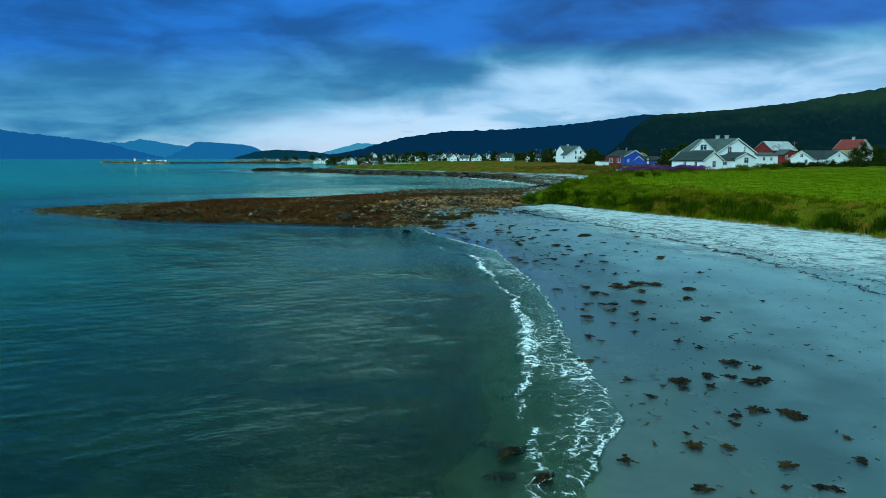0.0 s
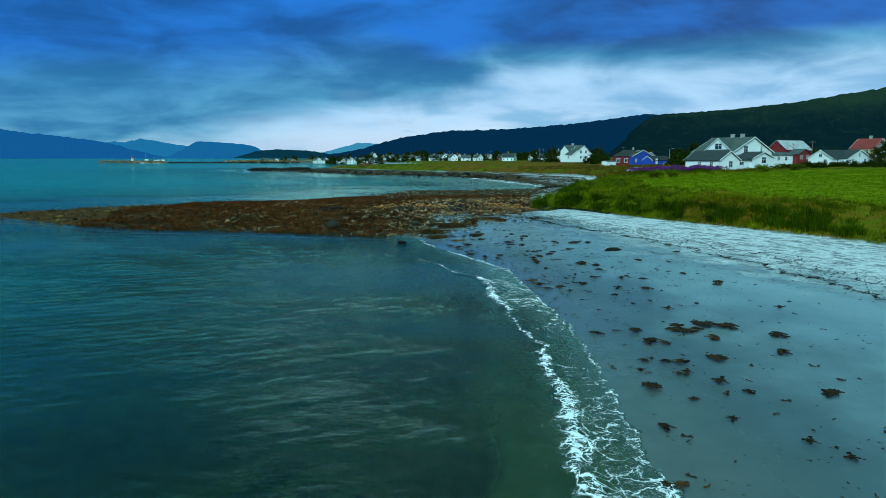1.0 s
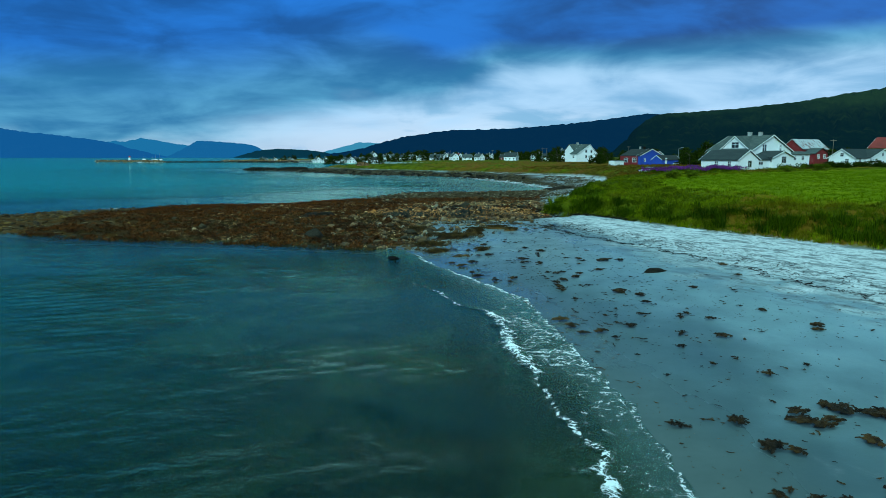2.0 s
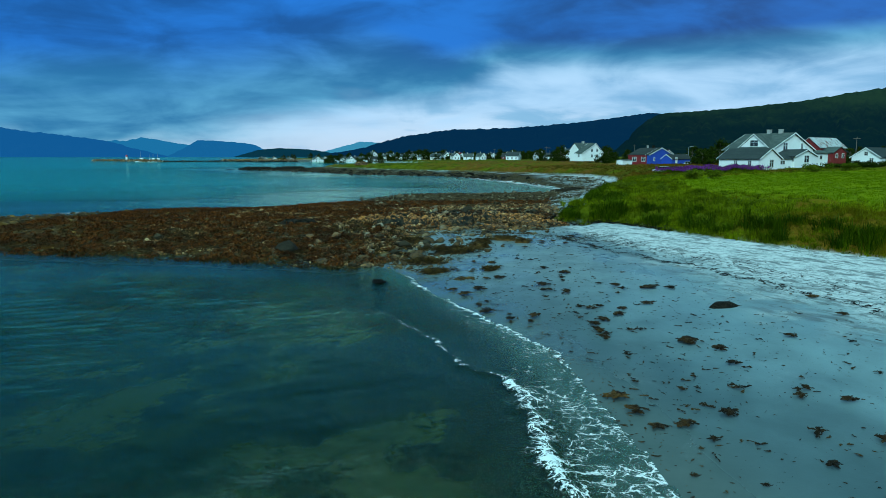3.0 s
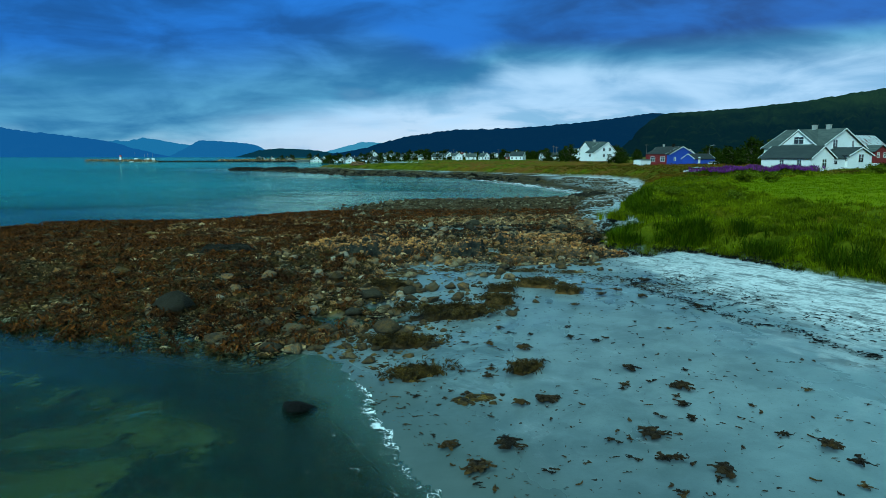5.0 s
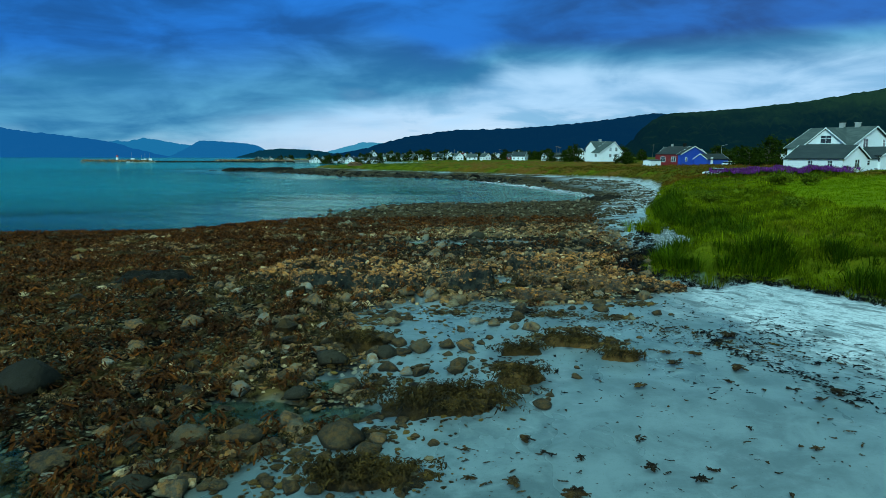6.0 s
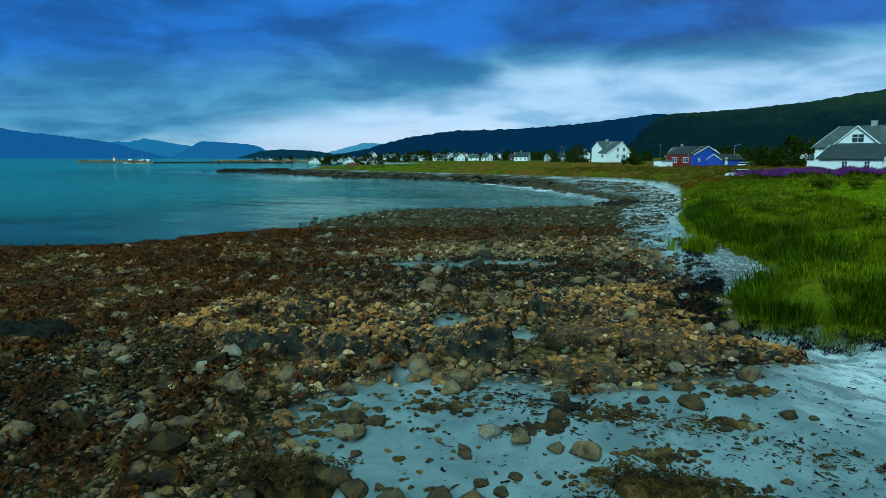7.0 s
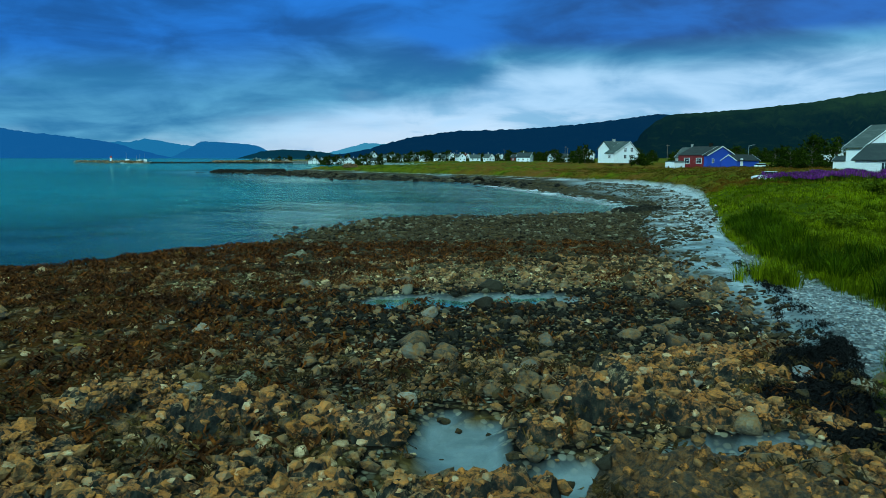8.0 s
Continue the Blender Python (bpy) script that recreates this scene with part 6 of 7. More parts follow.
boulder(0.3, 101.2, 1.2, 0.9, 40, 4, "dark grey boulder on the reef", STONE_EACH)
boulder(2.9, 107.0, 0.9, 1.0, 0, 5, "black boulder in the tidal pool", DARK_ROCK)
boulder(3.4, 110.6, 1.2, 0.9, 70, 6, "black boulder in the tidal pool", DARK_ROCK)
boulder(4.6, 107.8, 0.8, 0.6, 30, 7, "pale brown boulder in the tidal pool", STONE_EACH)
boulder(8.9, 101.0, 1.2, 0.8, 15, 8, "rounded grey boulder on the upper reef", STONE_EACH)
boulder(10.8, 106.5, 1.2, 0.7, 55, 9, "dark rounded boulder on the upper reef", DARK_ROCK)
boulder(3.9, 104.2, 0.8, 0.8, 5, 1, "small grey boulder on the reef", STONE_EACH)
boulder(11.2, 97.6, 0.9, 0.6, 80, 2, "pale boulder on the upper shore", PEBBLE)
boulder(12.6, 96.2, 0.8, 0.6, 80, 4, "grey boulder at the wrack's edge", STONE_EACH)
for bx, by, bs, kd in ((-7.6, 73.6, 1.1, 0), (-6.3, 74.4, 0.9, 3), (-5.5, 72.6, 0.9, 5), (-3.9, 75.0, 1.0, 6), (-3.2, 77.6, 0.9, 7), (-1.8, 78.8, 0.8, 8), (-2.6, 80.2, 1.0, 9), (-0.9, 80.4, 0.9, 1), (1.0, 81.0, 0.7, 2), (-5.0, 77.0, 0.9, 4)):
    boulder(bx, by, bs, 0.75, 37 * kd, kd, "dark boulder with brown weed at the sand's edge", DARK_ROCK if kd % 2 else WEEDY_STONE)


# stones and weed mats on the wet sand before the reef
sr = np.random.default_rng(77)
LOOSE = np.array([(-5.0, 73), (-1.5, 70), (2.5, 74), (5.5, 79), (9.5, 83), (9.5, 88), (3, 86.5), (-0.7, 87), (-4, 84), (-4.3, 80)], float)
loose = spots_in(LOOSE, 1600, -6, 10, 70, 88, sr, lambda x, y: np.clip(1.0 - 0.17 * (x + 2), 0.16, 1) * (wobble(x, y, 1.5, 2.0) > -0.2))
for k, (x, y, z) in enumerate(loose[:330]):
    ob = tagged(new("stone", weedy_meshes[k % 10]), "small weed-grown stone lying on wet sand" if k % 3 else "brown stone half sunk in wet sand", "stone", "stones on the wet sand")
    sz = float(np.clip(np.exp(sr.normal(-1.35, 0.55)), 0.10, 0.75))
    ob.matrix_world = pose(x, y, z + 0.08 * sz, 10 * math.sin(k), 0, 53 * k) @ Matrix.Diagonal((sz, sz, sz * 0.8, 1))
mats = []
for cx, cy, rx, ry in ((0.8, 76.2, 1.6, 1.1), (-1.2, 77.8, 1.4, 0.9), (4.2, 81.6, 1.5, 0.7), (5.6, 82.6, 0.8, 0.5), (2.6, 79.0, 0.8, 0.6), (-2.5, 74.0, 1.2, 1.2), (0.3, 72.6, 0.9, 0.6), (6.3, 81.0, 0.8, 0.6), (5.0, 84.6, 1.3, 0.5), (7.4, 84.0, 1.0, 0.4), (8.6, 85.8, 1.2, 0.4), (3.2, 84.0, 0.9, 0.4), (-0.5, 69.6, 0.8, 0.7), (1.6, 67.4, 0.7, 0.5), (-3.0, 79.0, 1.5, 1.6), (-2.6, 82.5, 1.4, 1.2), (-3.4, 76.0, 1.2, 1.0), (-1.0, 74.6, 1.0, 0.8), (-1.6, 84.6, 1.2, 0.8), (1.2, 85.4, 1.2, 0.6)):
    q = sr.normal(size=(110, 2)) * 0.42 * np.array([rx, ry]) + np.array([cx, cy])
    mats.append(q)
mats = np.concatenate(mats)
more = spots_in(LOOSE, 4200, -6, 6, 70, 88, sr, lambda x, y: np.clip(0.9 - 0.22 * (x + 2.2), 0, 1) * (wobble(x, y, 1.1, 5.0) > 0.0))[:, :2]
mats = np.concatenate([mats, more])
me = scatter_mesh("weed_mats", rough_shapes, np.column_stack([mats, terrain(mats[:, 0], mats[:, 1])[0] + 0.01]), np.clip(np.exp(sr.normal(-1.9, 0.45, len(mats))), 0.07, 0.4), sr, WEED_LUMP, flat=0.5, lean=0.15)
tagged(new("weed_mats", me), "olive-brown mats of weed on wet sand", "seaweed", kind="stuff")


def weed_mound(x, y, long, wide, tall, turn, seed, label, mat):
    rr = np.random.default_rng(seed)
    ob = tagged(new("weed_mound", rock_mass("weed_mound", rr, long, wide, tall, mat, 0.06, 0.07)), label, "seaweed", "weed mounds on the wet sand")
    ob.matrix_world = pose(x, y, height(x, y) + 0.01, 0, 0, turn)
    n = int(60 * long * wide)
    q = rr.normal(size=(n, 2)) * np.array([long, wide]) * 0.27
    tops = scatter_mesh("fronds", tangles, np.column_stack([q, np.full(n, tall * 0.6)]), rr.uniform(0.4, 0.8, n), rr, WRACK, lean=0.25)
    new("fronds", tops).parent = ob


weed_mound(1.0, 76.3, 3.4, 1.7, 0.34, 4, 51, "dark brown mat of bladderwrack on wet sand", WEED_LUMP)
weed_mound(3.1, 77.8, 1.5, 1.0, 0.42, 20, 52, "orange-brown weed heaped over a rock", TAN_WEED)
weed_mound(5.1, 81.1, 2.1, 1.1, 0.20, -20, 53, "low tan weed mat on wet sand", TAN_WEED)
weed_mound(6.3, 79.5, 1.3, 0.8, 0.16, -25, 54, "low tan weed mat on wet sand", TAN_WEED)
weed_mound(3.4, 80.2, 1.4, 0.7, 0.24, 5, 55, "olive weed-covered rock on wet sand", WEED_LUMP)
weed_mound(-0.6, 72.6, 2.2, 1.1, 0.26, 0, 56, "dark brown mat of bladderwrack on wet sand", WEED_LUMP)
weed_mound(-2.1, 82.1, 2.3, 1.2, 0.30, -8, 57, "dark weed mat at the reef's edge", WEED_LUMP)
weed_mound(-0.1, 69.6, 1.8, 1.2, 0.10, 30, 58, "thin brown weed spread on wet sand", WEED_LUMP)
weed_mound(-1.3, 72.9, 1.5, 1.0, 0.14, 10, 59, "thin brown weed spread on wet sand", WEED_LUMP)
weed_mound(3.2, 69.5, 1.3, 0.8, 0.09, 50, 60, "thin brown weed spread on wet sand", WEED_LUMP)
for bx, by, bs, kd in ((0.1, 80.8, 0.95, 3), (-1.3, 80.6, 0.85, 5), (-1.4, 74.3, 1.2, 1), (-5.2, 74.8, 1.2, 7), (-6.3, 75.2, 1.0, 9), (1.7, 80.7, 0.75, 8), (-0.9, 83.8, 0.62, 0), (2.1, 83.8, 0.60, 6), (4.0, 82.7, 0.72, 4), (2.7, 83.4, 0.62, 2),
                       (-1.0, 84.6, 0.7, 1), (3.4, 82.9, 0.45, 3), (-1.0, 81.9, 0.7, 9), (-2.3, 78.5, 0.65, 6), (-0.6, 74.4, 0.5, 4), (-0.2, 78.6, 0.55, 2)):
    boulder(bx, by, bs, 0.8, 41 * kd, kd, "rounded grey-olive stone on wet sand" if kd % 2 == 0 else "dark weed-grown boulder on wet sand", STONE_EACH if kd % 2 == 0 else WEEDY_STONE)


# ---- kelp cast up on the sand ----
def kelp_shape(rr, fronds, stretch=1.0):
    """A heap of torn ribbons about a metre across, folded over a wrinkled core."""
    vs, fs = [], []
    heading = rr.uniform(0, math.tau)
    along = np.array([math.cos(heading), math.sin(heading), 0])
    across = np.array([-along[1], along[0], 0])
    for _ in range(fronds):
        a = heading + rr.normal() * 0.7 + (math.pi if rr.uniform() < 0.5 else 0)
        p = along * rr.normal() * 0.05 + np.array([0, 0, 0.05])
        fork = None
        if vs:
            picks = rr.integers(len(vs) // 3, size=4) * 3
            fork = int(max(picks, key=lambda i: abs(np.dot(vs[i + 1], along)) * stretch - 1.6 * abs(np.dot(vs[i + 1], across)) - 0.6 * np.linalg.norm(vs[i + 1])))
            p = vs[fork + 1] + np.array([0, 0, rr.uniform(0, 0.03)])
        n, wd = rr.integers(4, 8), rr.uniform(0.018, 0.060)
        for k in range(n):
            t = k / (n - 1)
            s = np.array([-math.sin(a), math.cos(a), 0]) * wd * (0.35 + 1.1 * math.sin(math.pi * min(1, 0.15 + 0.85 * t)) * rr.uniform(0.6, 1.3))
            lift = np.array([0, 0, rr.uniform(-0.02, 0.05)])
            if k == 0 and fork is not None:
                last = fork
            else:
                b = len(vs)
                vs += [p - s + lift, p + np.array([0, 0, 0.03]), p + s - lift * 0.5]
                if k:
                    fs += [[last, last + 1, b + 1, b], [last + 1, last + 2, b + 2, b + 1]]
                last = b
            a += rr.normal() * 0.6
            p = p + np.array([math.cos(a), math.sin(a), 0]) * rr.uniform(0.04, 0.10)
            p[2] = max(0.012, p[2] * 0.8 + rr.uniform(0, 0.03))
    return np.array(vs), np.array(fs)


kr = np.random.default_rng(31)
kelps = [fast_mesh("kelp_clump", *kelp_shape(kr, n, st), KELP) for n, st in ((5, 0.8), (7, 0.7), (10, 0.8), (16, 0.8), (24, 0.9), (34, 1.0), (46, 1.1), (60, 1.2))]
KELP_NEAR = ((8.2, 13.9, 1.0), (6.0, 14.0, 0.6), (8.4, 15.0, 0.6), (10.1, 15.2, 0.5), (4.6, 15.5, 0.6), (7.4, 16.0, 0.5), (6.6, 16.1, 0.7), (6.6, 17.1, 0.3), (9.7, 17.8, 1.4), (8.2, 17.9, 1.1),
             (9.2, 18.5, 0.7), (6.5, 19.9, 0.5), (7.4, 20.6, 1.2), (9.0, 20.9, 2.1), (6.3, 21.4, 0.5), (10.9, 22.1, 0.6), (10.3, 22.8, 0.9), (5.5, 24.0, 1.1), (9.9, 24.6, 0.5), (9.4, 25.6, 0.5),
             (6.2, 26.8, 0.6), (8.2, 27.3, 0.5), (11.6, 28.9, 0.8), (7.6, 28.9, 0.5), (9.6, 29.2, 0.5), (6.9, 30.2, 0.8), (9.0, 30.2, 0.7), (8.1, 31.1, 1.3), (15.7, 31.9, 0.5), (6.9, 31.9, 0.4))
KELP_LOW = ((8.7, 32.4, 0.7), (8.2, 32.5, 0.6), (10.0, 32.7, 0.9), (12.3, 32.8, 0.8), (7.3, 33.0, 0.5), (8.7, 35.0, 0.6), (13.2, 35.0, 0.9), (8.1, 35.2, 0.9), (10.8, 35.4, 0.8), (6.5, 36.6, 1.3),
             (8.3, 36.7, 0.8), (10.8, 36.8, 2.3), (15.7, 39.7, 0.6), (10.7, 40.2, 0.6), (7.2, 43.0, 0.3), (5.9, 43.6, 0.3), (9.0, 43.7, 0.5), (10.9, 44.9, 0.8), (14.9, 45.1, 0.6), (7.0, 45.3, 0.5),
             (9.8, 45.5, 0.6), (15.1, 45.6, 0.7), (5.8, 46.3, 0.6), (6.6, 46.4, 0.7), (8.2, 46.8, 0.7), (5.8, 47.2, 0.8), (11.8, 47.4, 0.6), (7.7, 47.5, 0.5), (10.8, 48.3, 1.2), (14.3, 48.6, 0.6))
KELP_MID = ((9.6, 48.6, 1.1), (5.4, 48.7, 0.9), (7.5, 48.9, 0.4), (10.1, 50.9, 0.6), (10.0, 52.5, 0.7), (6.7, 52.5, 1.0), (9.4, 53.5, 1.7), (13.3, 53.5, 0.6), (6.6, 54.5, 0.5), (6.7, 55.2, 1.4),
             (8.2, 55.7, 1.1), (16.8, 56.2, 0.6), (6.7, 56.5, 0.7), (7.0, 57.3, 0.8), (4.1, 57.6, 0.5), (7.8, 57.7, 0.8), (6.3, 57.7, 0.4), (3.4, 58.2, 0.6), (4.5, 58.5, 0.8), (6.2, 58.5, 0.5),
             (8.2, 58.8, 0.6), (7.0, 59.4, 1.3), (9.8, 59.4, 0.7), (17.0, 59.5, 0.7), (2.2, 59.8, 0.9), (2.0, 61.1, 0.6), (2.4, 61.5, 0.5), (11.8, 62.3, 0.7), (10.4, 62.7, 0.9), (9.4, 62.7, 0.6))
KELP_HIGH = ((6.6, 62.9, 0.8), (5.4, 63.4, 1.2), (1.3, 63.5, 0.9), (9.4, 63.6, 0.7), (2.2, 64.2, 0.9), (8.5, 64.3, 0.5), (5.7, 64.4, 0.9), (0.7, 64.4, 0.7), (6.9, 65.6, 1.0), (6.9, 66.6, 1.0),
             (3.4, 67.1, 1.4), (7.2, 67.3, 0.8), (5.8, 67.7, 0.5), (6.4, 68.9, 0.7), (1.8, 69.3, 1.1), (3.3, 71.5, 0.7), (5.9, 72.0, 0.5), (2.3, 72.3, 0.5), (1.4, 72.4, 0.4), (5.2, 72.6, 0.5),
             (3.2, 73.3, 0.4), (2.8, 73.9, 0.5), (10.4, 75.9, 1.3), (6.3, 77.0, 0.5), (9.2, 77.9, 0.7), (7.6, 78.6, 0.7), (8.5, 79.5, 0.6), (7.4, 80.1, 1.1), (10.4, 81.0, 0.8), (4.0, 85.1, 0.9))


def put_kelp(x, y, size):
    """A clump at its place; wide ones are heaps of many fronds."""
    m = kelps[int(np.clip(round(1.2 + size * 4.0 + kr.uniform(-0.8, 0.8)), 0, 7))]
    ob = tagged(new("kelp_clump", m), "tangled brown kelp lying on wet sand" if size > 0.7 else "small scrap of brown kelp on wet sand", "seaweed", "kelp cast up on the beach")
    s = size * 1.15
    ob.matrix_world = pose(x, y, height(x, y) + 0.01, 0, 0, kr.uniform(0, 360)) @ Matrix.Diagonal((s, s * 0.8, min(s, 0.9), 1))


for x, y, s in KELP_NEAR + KELP_LOW + KELP_MID + KELP_HIGH:
    if s < 1.0:
        put_kelp(x, y, s)
        continue
    for j in range(int(s * 3.2)):
        put_kelp(x + kr.normal() * 0.27 * s, y + kr.normal() * 0.22 * s, s * kr.uniform(0.25, 0.5))
for k in range(150):
    y = kr.uniform(12, 76) if k % 3 else kr.uniform(48, 80)
    edge_x = float(np.interp(y, [0, 14, 20, 28, 37, 46, 55, 62, 67, 72, 80], [3.5, 4.5, 5.4, 5.7, 5.6, 4.8, 3.6, 1.5, -1.5, -3.5, -3.5]))
    put_kelp(edge_x + 0.8 + 11.5 * kr.uniform() ** 1.35, y, kr.uniform(0.14, 0.4))
for x, y, s in ((1.6, 16.9, 0.8), (2.1, 16.5, 1.0), (1.7, 15.1, 0.85), (2.6, 15.0, 0.8)):
    ob = tagged(new("kelp_clump", kelps[6]), "dark kelp clump washed about in the shallows", "seaweed", "kelp cast up on the beach")
    ob.matrix_world = pose(x, y, height(x, y) + 0.06, 0, 0, 70 * s + 40 * x) @ Matrix.Diagonal((s * 0.8, s * 0.8, s * 1.3, 1))
bits = [kelp_shape(kr, 1) for _ in range(6)]
y = np.concatenate([kr.uniform(8, 90, 3400), kr.uniform(44, 82, 2600)])
edge = np.interp(y, [0, 14, 20, 28, 37, 46, 55, 62, 67, 72, 90], [3.5, 4.5, 5.4, 5.7, 5.6, 4.8, 3.6, 1.5, -1.5, -3.5, -3.5])
x = edge + 0.4 + 16 * kr.uniform(0, 1, len(y)) ** 1.6
keep = (signed(x, y, TURF) < -0.5) & (wobble(x, y, 4.0, 2.2) > -0.55)
x, y = x[keep], y[keep]
me = scatter_mesh("kelp_scraps", bits, np.column_stack([x, y, terrain(x, y)[0] + 0.005]), np.clip(np.exp(kr.normal(-1.75, 0.6, len(x))), 0.05, 0.6), kr, KELP, lean=0.05)
tagged(new("kelp_scraps", me), "small scraps of brown weed scattered on the sand", "seaweed", kind="stuff")
# a streak of torn weed from the reef's foot across the upper sand
streak_line = np.array([(1.6, 86.2), (4.0, 85.0), (6.6, 84.0), (9.2, 81.6), (11.5, 78.6)], float)
t = kr.uniform(0, 4, 1500)
i = np.minimum(t.astype(int), 3)
p = streak_line[i] + (streak_line[i + 1] - streak_line[i]) * (t - i)[:, None] + kr.normal(size=(1500, 2)) * np.array([0.55, 0.42])
me = scatter_mesh("weed_streak", bits, np.column_stack([p, terrain(p[:, 0], p[:, 1])[0] + 0.008]), np.clip(np.exp(kr.normal(-1.5, 0.5, 1500)), 0.08, 0.7), kr, WRACK, lean=0.05)
tagged(new("weed_streak", me), "streak of torn brown weed across the sand", "seaweed", kind="stuff")
x, y = kr.uniform(1, 14, 700), kr.uniform(76, 89, 700)
keep = (signed(x, y, TURF) < -0.5) & (signed(x, y, REEF) < 0)
x, y = x[keep], y[keep]
me = scatter_mesh("sand_litter", bits, np.column_stack([x, y, terrain(x, y)[0] + 0.006]), np.clip(np.exp(kr.normal(-1.4, 0.5, len(x))), 0.1, 0.6), kr, BLACKWEED, lean=0.05)
tagged(new("sand_litter", me), "thin dark scraps of weed on pale wet sand", "seaweed", kind="stuff")
# a wavering tide line of debris below the dry sand
t = kr.uniform(0, 1, 5000)
line = np.array([(9.6, 82), (10.8, 76.5), (13.9, 70), (17.2, 61.5), (19.5, 52), (21.0, 43), (22.2, 30), (26, 8)], float)
ix = t * 7
i = np.minimum(ix.astype(int), 6)
p = line[i] + (line[i + 1] - line[i]) * (ix - i)[:, None]
shift = kr.normal(size=5000) * 0.16 + np.where(kr.uniform(size=5000) < 0.5, 2.0 + kr.normal(size=5000) * 0.8, 0)
p = p + np.column_stack([shift, shift * 0.45]) + 0.5 * np.column_stack([wobble(p[:, 0], p[:, 1], 1.7), wobble(p[:, 0], p[:, 1], 1.3, 3)])
me = scatter_mesh("tide_line", bits, np.column_stack([p, terrain(p[:, 0], p[:, 1])[0] + 0.01]), kr.uniform(0.14, 0.48, 5000), kr, BLACKWEED, lean=0.05)
tagged(new("tide_line", me), "dark tide line of dried weed on the sand", "seaweed", kind="stuff")


# ---- grass ----
def blades(rr, count, tall, wide, spread, plain=False):
    """A tuft of bent blades."""
    vs, fs = [], []
    for _ in range(count):
        a, h = rr.uniform(0, math.tau), tall * rr.uniform(0.6, 1.15)
        out = np.array([math.cos(a), math.sin(a), 0])
        root = out * spread * rr.uniform(0, 1) * np.array([1, 1, 0])
        side = np.array([-out[1], out[0], 0]) * wide
        bend = rr.uniform(0.15, 0.7)
        b = len(vs)
        for t, wf in ((0, 1.0), (1.0, 0.25)) if plain else ((0, 1.0), (0.55, 0.8), (1.0, 0.1)):
            c = root + out * h * bend * t * t + np.array([0, 0, h * (t - 0.25 * bend * t * t)])
            vs += [c - side * wf, c + side * wf]
        fs += [[b, b + 1, b + 3, b + 2]] if plain else [[b, b + 1, b + 3, b + 2], [b + 2, b + 3, b + 5, b + 4]]
    return np.array(vs), np.array(fs)


gr = np.random.default_rng(41)


def turf_spots(count, x0, x1, y0, y1, lo, hi, fieldwards=True):
    x, y = gr.uniform(x0, x1, count), gr.uniform(y0, y1, count)
    g, f = signed(x, y, TURF), signed(x, y, FIELD)
    ok = (g > lo) & (g < hi) & ((f < 0.5) if fieldwards else (f > 0))
    x, y = x[ok], y[ok]
    return np.column_stack([x, y, terrain(x, y)[0] - 0.03])


fine_tufts = [blades(gr, 20, 0.46, 0.0105, 0.36) for _ in range(5)]
mid_tufts = [blades(gr, 10, 0.42, 0.034, 0.46, True) for _ in range(5)]
s = turf_spots(42000, 9, 40, 66, 128, -0.1, 12)
me = scatter_mesh("tall_grass", fine_tufts, s, gr.uniform(0.5, 1.1, len(s)) * (0.78 + 0.6 * wobble(s[:, 0], s[:, 1], 1.7, 1.0)), gr, TALL_GRASS, lean=0.28)
tagged(new("tall_grass", me), "tall green shore grass leaning along the bank", "grass", kind="stuff")
s = np.vstack([turf_spots(42000, 14, 70, 20, 190, 0, 30), turf_spots(22000, 30, 90, 120, 280, 0, 60)])
far_off = s[:, 1] > 172 + 14 * wobble(s[:, 0], s[:, 1], 9.0, 2.0)
me = scatter_mesh("heath_grass", mid_tufts, s[far_off], gr.uniform(0.5, 1.0, int(far_off.sum())), gr, HEATH, lean=0.12)
tagged(new("heath_grass", me), "rust-brown and olive rough grass beyond the bay", "grass", kind="stuff")
s = s[~far_off]
me = scatter_mesh("meadow_grass", mid_tufts, s, gr.uniform(0.5, 1.1, len(s)) * (0.8 + 0.3 * wobble(s[:, 0], s[:, 1], 3.0, 2.0)), gr, TALL_GRASS, lean=0.12)
tagged(new("meadow_grass", me), "rough green and yellowed meadow grass", "grass", kind="stuff")
lawn = [blades(gr, 7, 0.16, 0.036, 0.4, True) for _ in range(4)]
s = turf_spots(36000, 26, 110, 60, 175, 0, 200, False)
me = scatter_mesh("hay_field", lawn, s, gr.uniform(0.6, 1.3, len(s)), gr, SHORT_GRASS, lean=0.1)
tagged(new("hay_field", me), "bright green mown hay field", "grass", kind="stuff")
# Darkened tussocks paint the bank's shade along its edge.
tussocks = [blades(gr, 20, 0.80, 0.020, 0.45) for _ in range(4)]
s = turf_spots(90000, 9, 60, 10, 135, 0.6, 3.0)
s = s[wobble(s[:, 0], s[:, 1], 2.2, 5.0) > -0.05]
s = s[:12000]
me = scatter_mesh("tussock_bank", tussocks, s, gr.uniform(0.7, 1.25, len(s)), gr, SHADE_TUSSOCK, lean=0.1)
tagged(new("tussock_bank", me), "green tussocks along the shore bank, darkened with its painted shade", "grass", kind="stuff")
clump = [blades(gr, 60, 1.0, 0.02, 0.6) for _ in range(3)]
px, py = 16.3 + gr.normal(size=26) * 0.42, 110.2 + gr.normal(size=26) * 0.8
me = scatter_mesh("grass_clump", clump, np.column_stack([px, py, terrain(px, py)[0]]), gr.uniform(0.6, 0.95, 26), gr, TALL_GRASS, lean=0.05)
tagged(new("grass_clump", me), "lone clump of green grass on the gravel", "grass", kind="stuff")


# ---- fireweed and herbs by the farm ----
def stalks(rr):
    vs, fs = blades(rr, 8, 1.0, 0.03, 0.3)
    return vs, fs


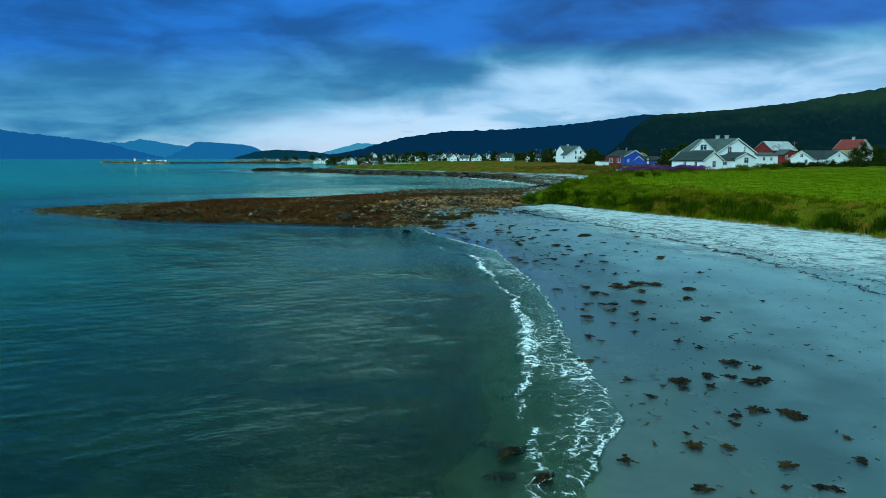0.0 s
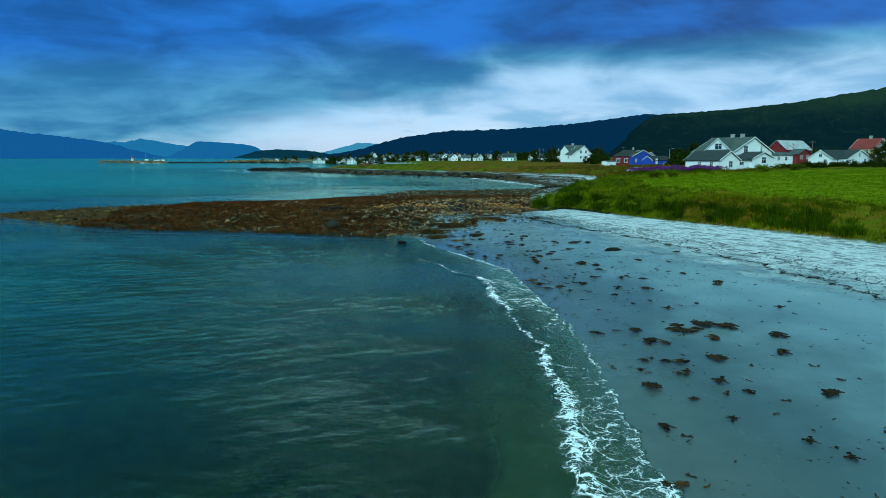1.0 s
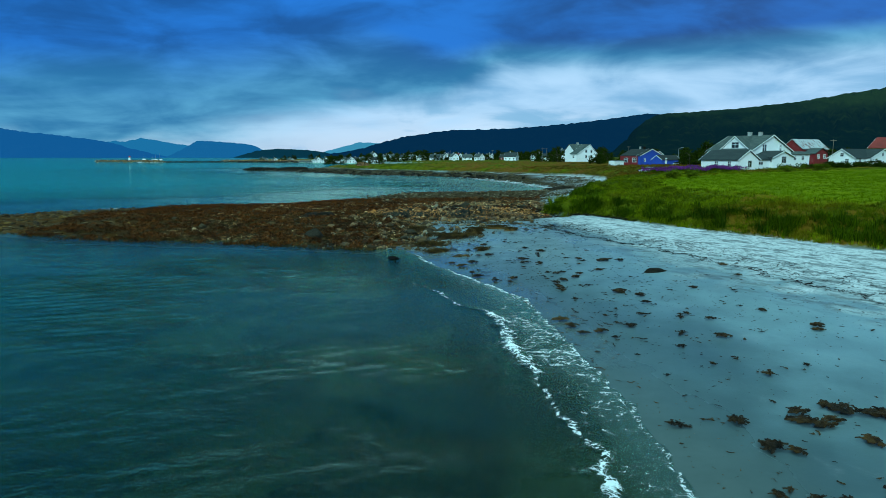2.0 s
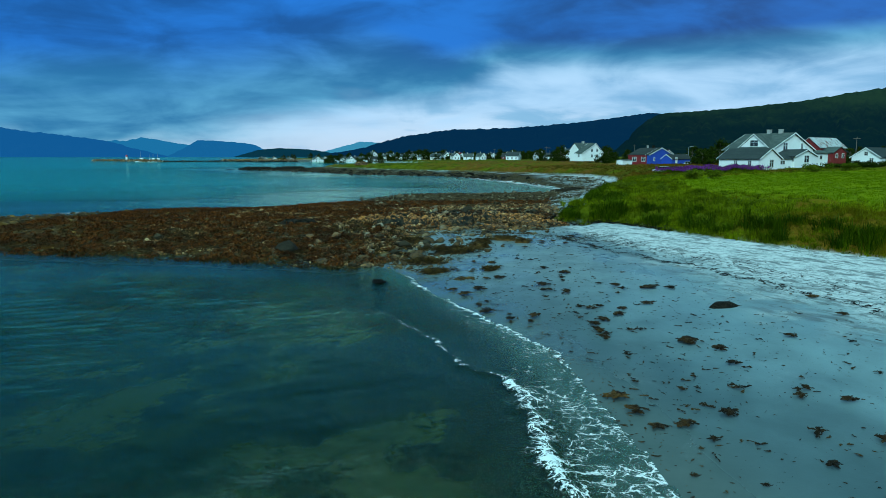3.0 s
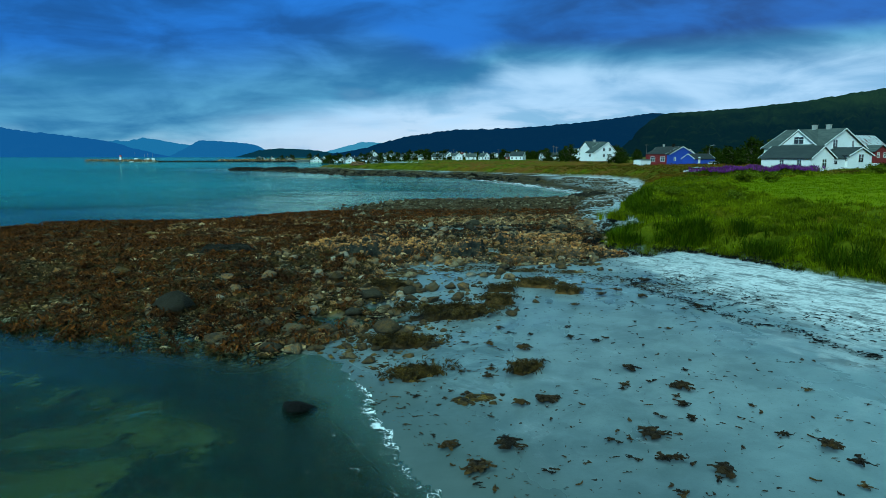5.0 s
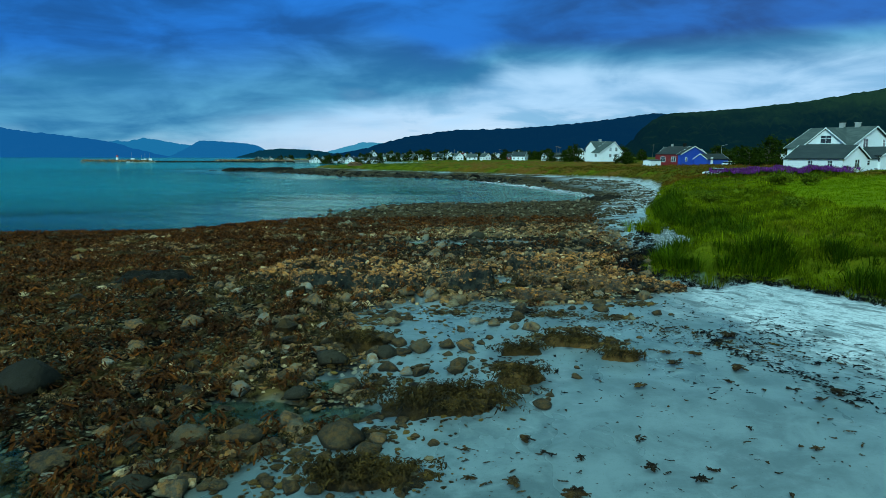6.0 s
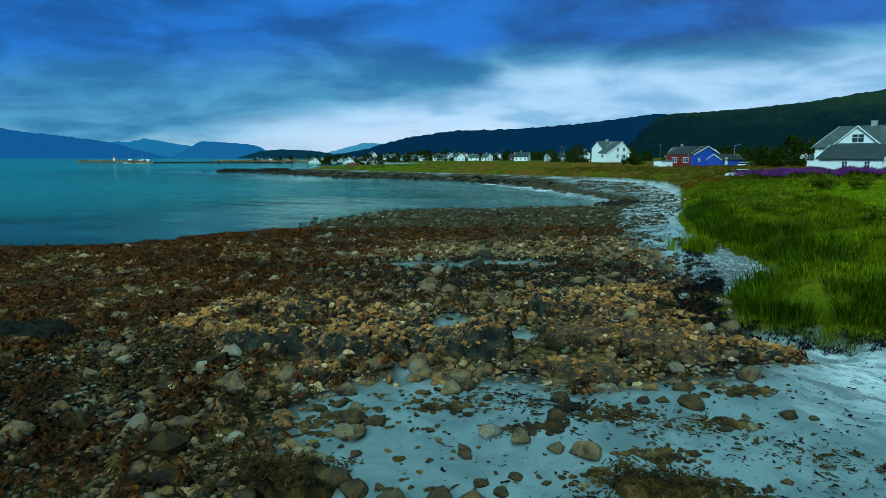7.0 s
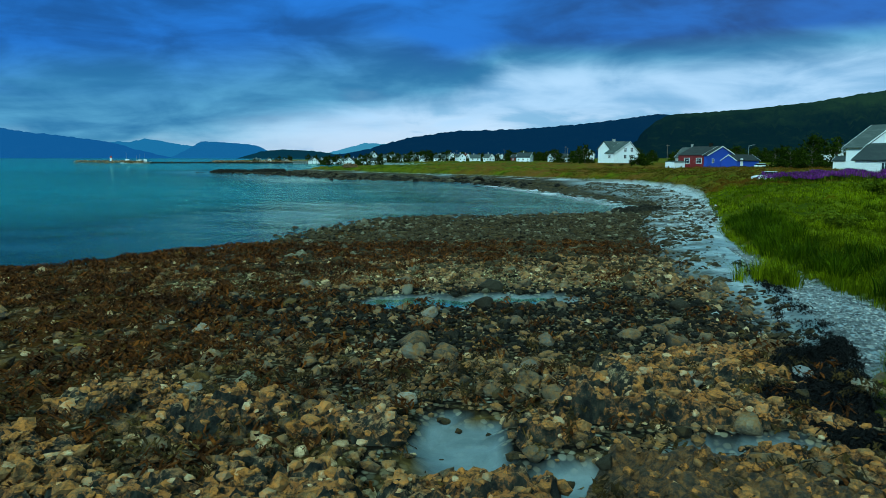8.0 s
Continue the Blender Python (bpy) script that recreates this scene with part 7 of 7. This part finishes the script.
st = [stalks(gr) for _ in range(3)]
bloom = [blades(gr, 12, 0.55, 0.05, 0.35) for _ in range(4)]
n = 2200
t = gr.uniform(0, 1, n)
a, b = np.array([50.5, 177.5]), np.array([64.0, 168.5])
p = a + (b - a) * t[:, None] + gr.normal(size=(n, 2)) * np.array([1.6, 1.6])
z = terrain(p[:, 0], p[:, 1])[0]
me = scatter_mesh("fireweed_stems", st, np.column_stack([p, z]), gr.uniform(0.9, 1.35, n), gr, HERB, lean=0.05)
tagged(new("fireweed_stems", me), "green stems of tall fireweed before the farm", "flowers", kind="stuff")
me = scatter_mesh("fireweed_flowers", bloom, np.column_stack([p, z + 0.85]), gr.uniform(0.6, 1.1, n), gr, FIREWEED, lean=0.05)
tagged(new("fireweed_flowers", me), "strip of purple fireweed in bloom before the farm", "flowers", kind="stuff")


def herb(x, y, size, seed, label):
    rr = np.random.default_rng(seed)
    v = np.concatenate([clump_leaves(rr, np.array([rr.normal() * 0.45, rr.normal() * 0.45, 0.35 + rr.uniform(0, 0.4)]) * size, 0.42 * size, 130, 0.065 * size) for _ in range(9)])
    ob = tagged(new("herb_bush", fast_mesh("herb_bush", v, np.arange(len(v)).reshape(-1, 4), HERB)), label, "bush", "leafy herbs in the meadow")
    ob.matrix_world = pose(x, y, height(x, y) - 0.1)


herb(43, 146, 2.0, 1, "yellow-green leafy herb clump in the meadow"), herb(46, 143, 1.7, 2, "yellow-green leafy herb clump in the meadow"), herb(74, 163, 2.0, 3, "yellow-green bush before the farm")
herb(84, 168, 1.8, 4, "yellow-green bush before the farm"), herb(26, 108, 1.3, 5, "dark leafy dock clump in tall grass"), herb(24, 119, 1.3, 6, "dark leafy dock clump in tall grass")


# hedge between the field and the farm buildings
hr = np.random.default_rng(8)
hedge = []
for k in range(150):
    u = hr.uniform()
    c = np.array([86 + 58 * u + hr.normal() * 0.8, 180.5 + 26 * u + hr.normal() * 0.8, 0.0])
    c[2] = height(c[0], c[1]) + 0.5 + hr.uniform(0, 0.5)
    hedge.append(clump_leaves(hr, c, 0.9, 46, 0.20))
v = np.concatenate(hedge)
tagged(new("hedge", fast_mesh("hedge", v, np.arange(len(v)).reshape(-1, 4), LEAVES)), "low dark hedge between the hay field and the farm", "hedge", kind="stuff")


# ---- single stones of the reef, last ----
for k, i in enumerate(single):
    ob = new("stone", stone_meshes[k % len(stone_meshes)])
    ob.parent = reef_ob
    sz = float(sizes[i])
    ob.matrix_world = pose(near[i, 0], near[i, 1], near[i, 2] + 0.12 * sz, 12 * math.sin(k), 10 * math.cos(k * 1.7), 47 * k) @ Matrix.Diagonal((sz, sz * (0.8 + 0.3 * math.sin(k * 2.1) ** 2), sz, 1))
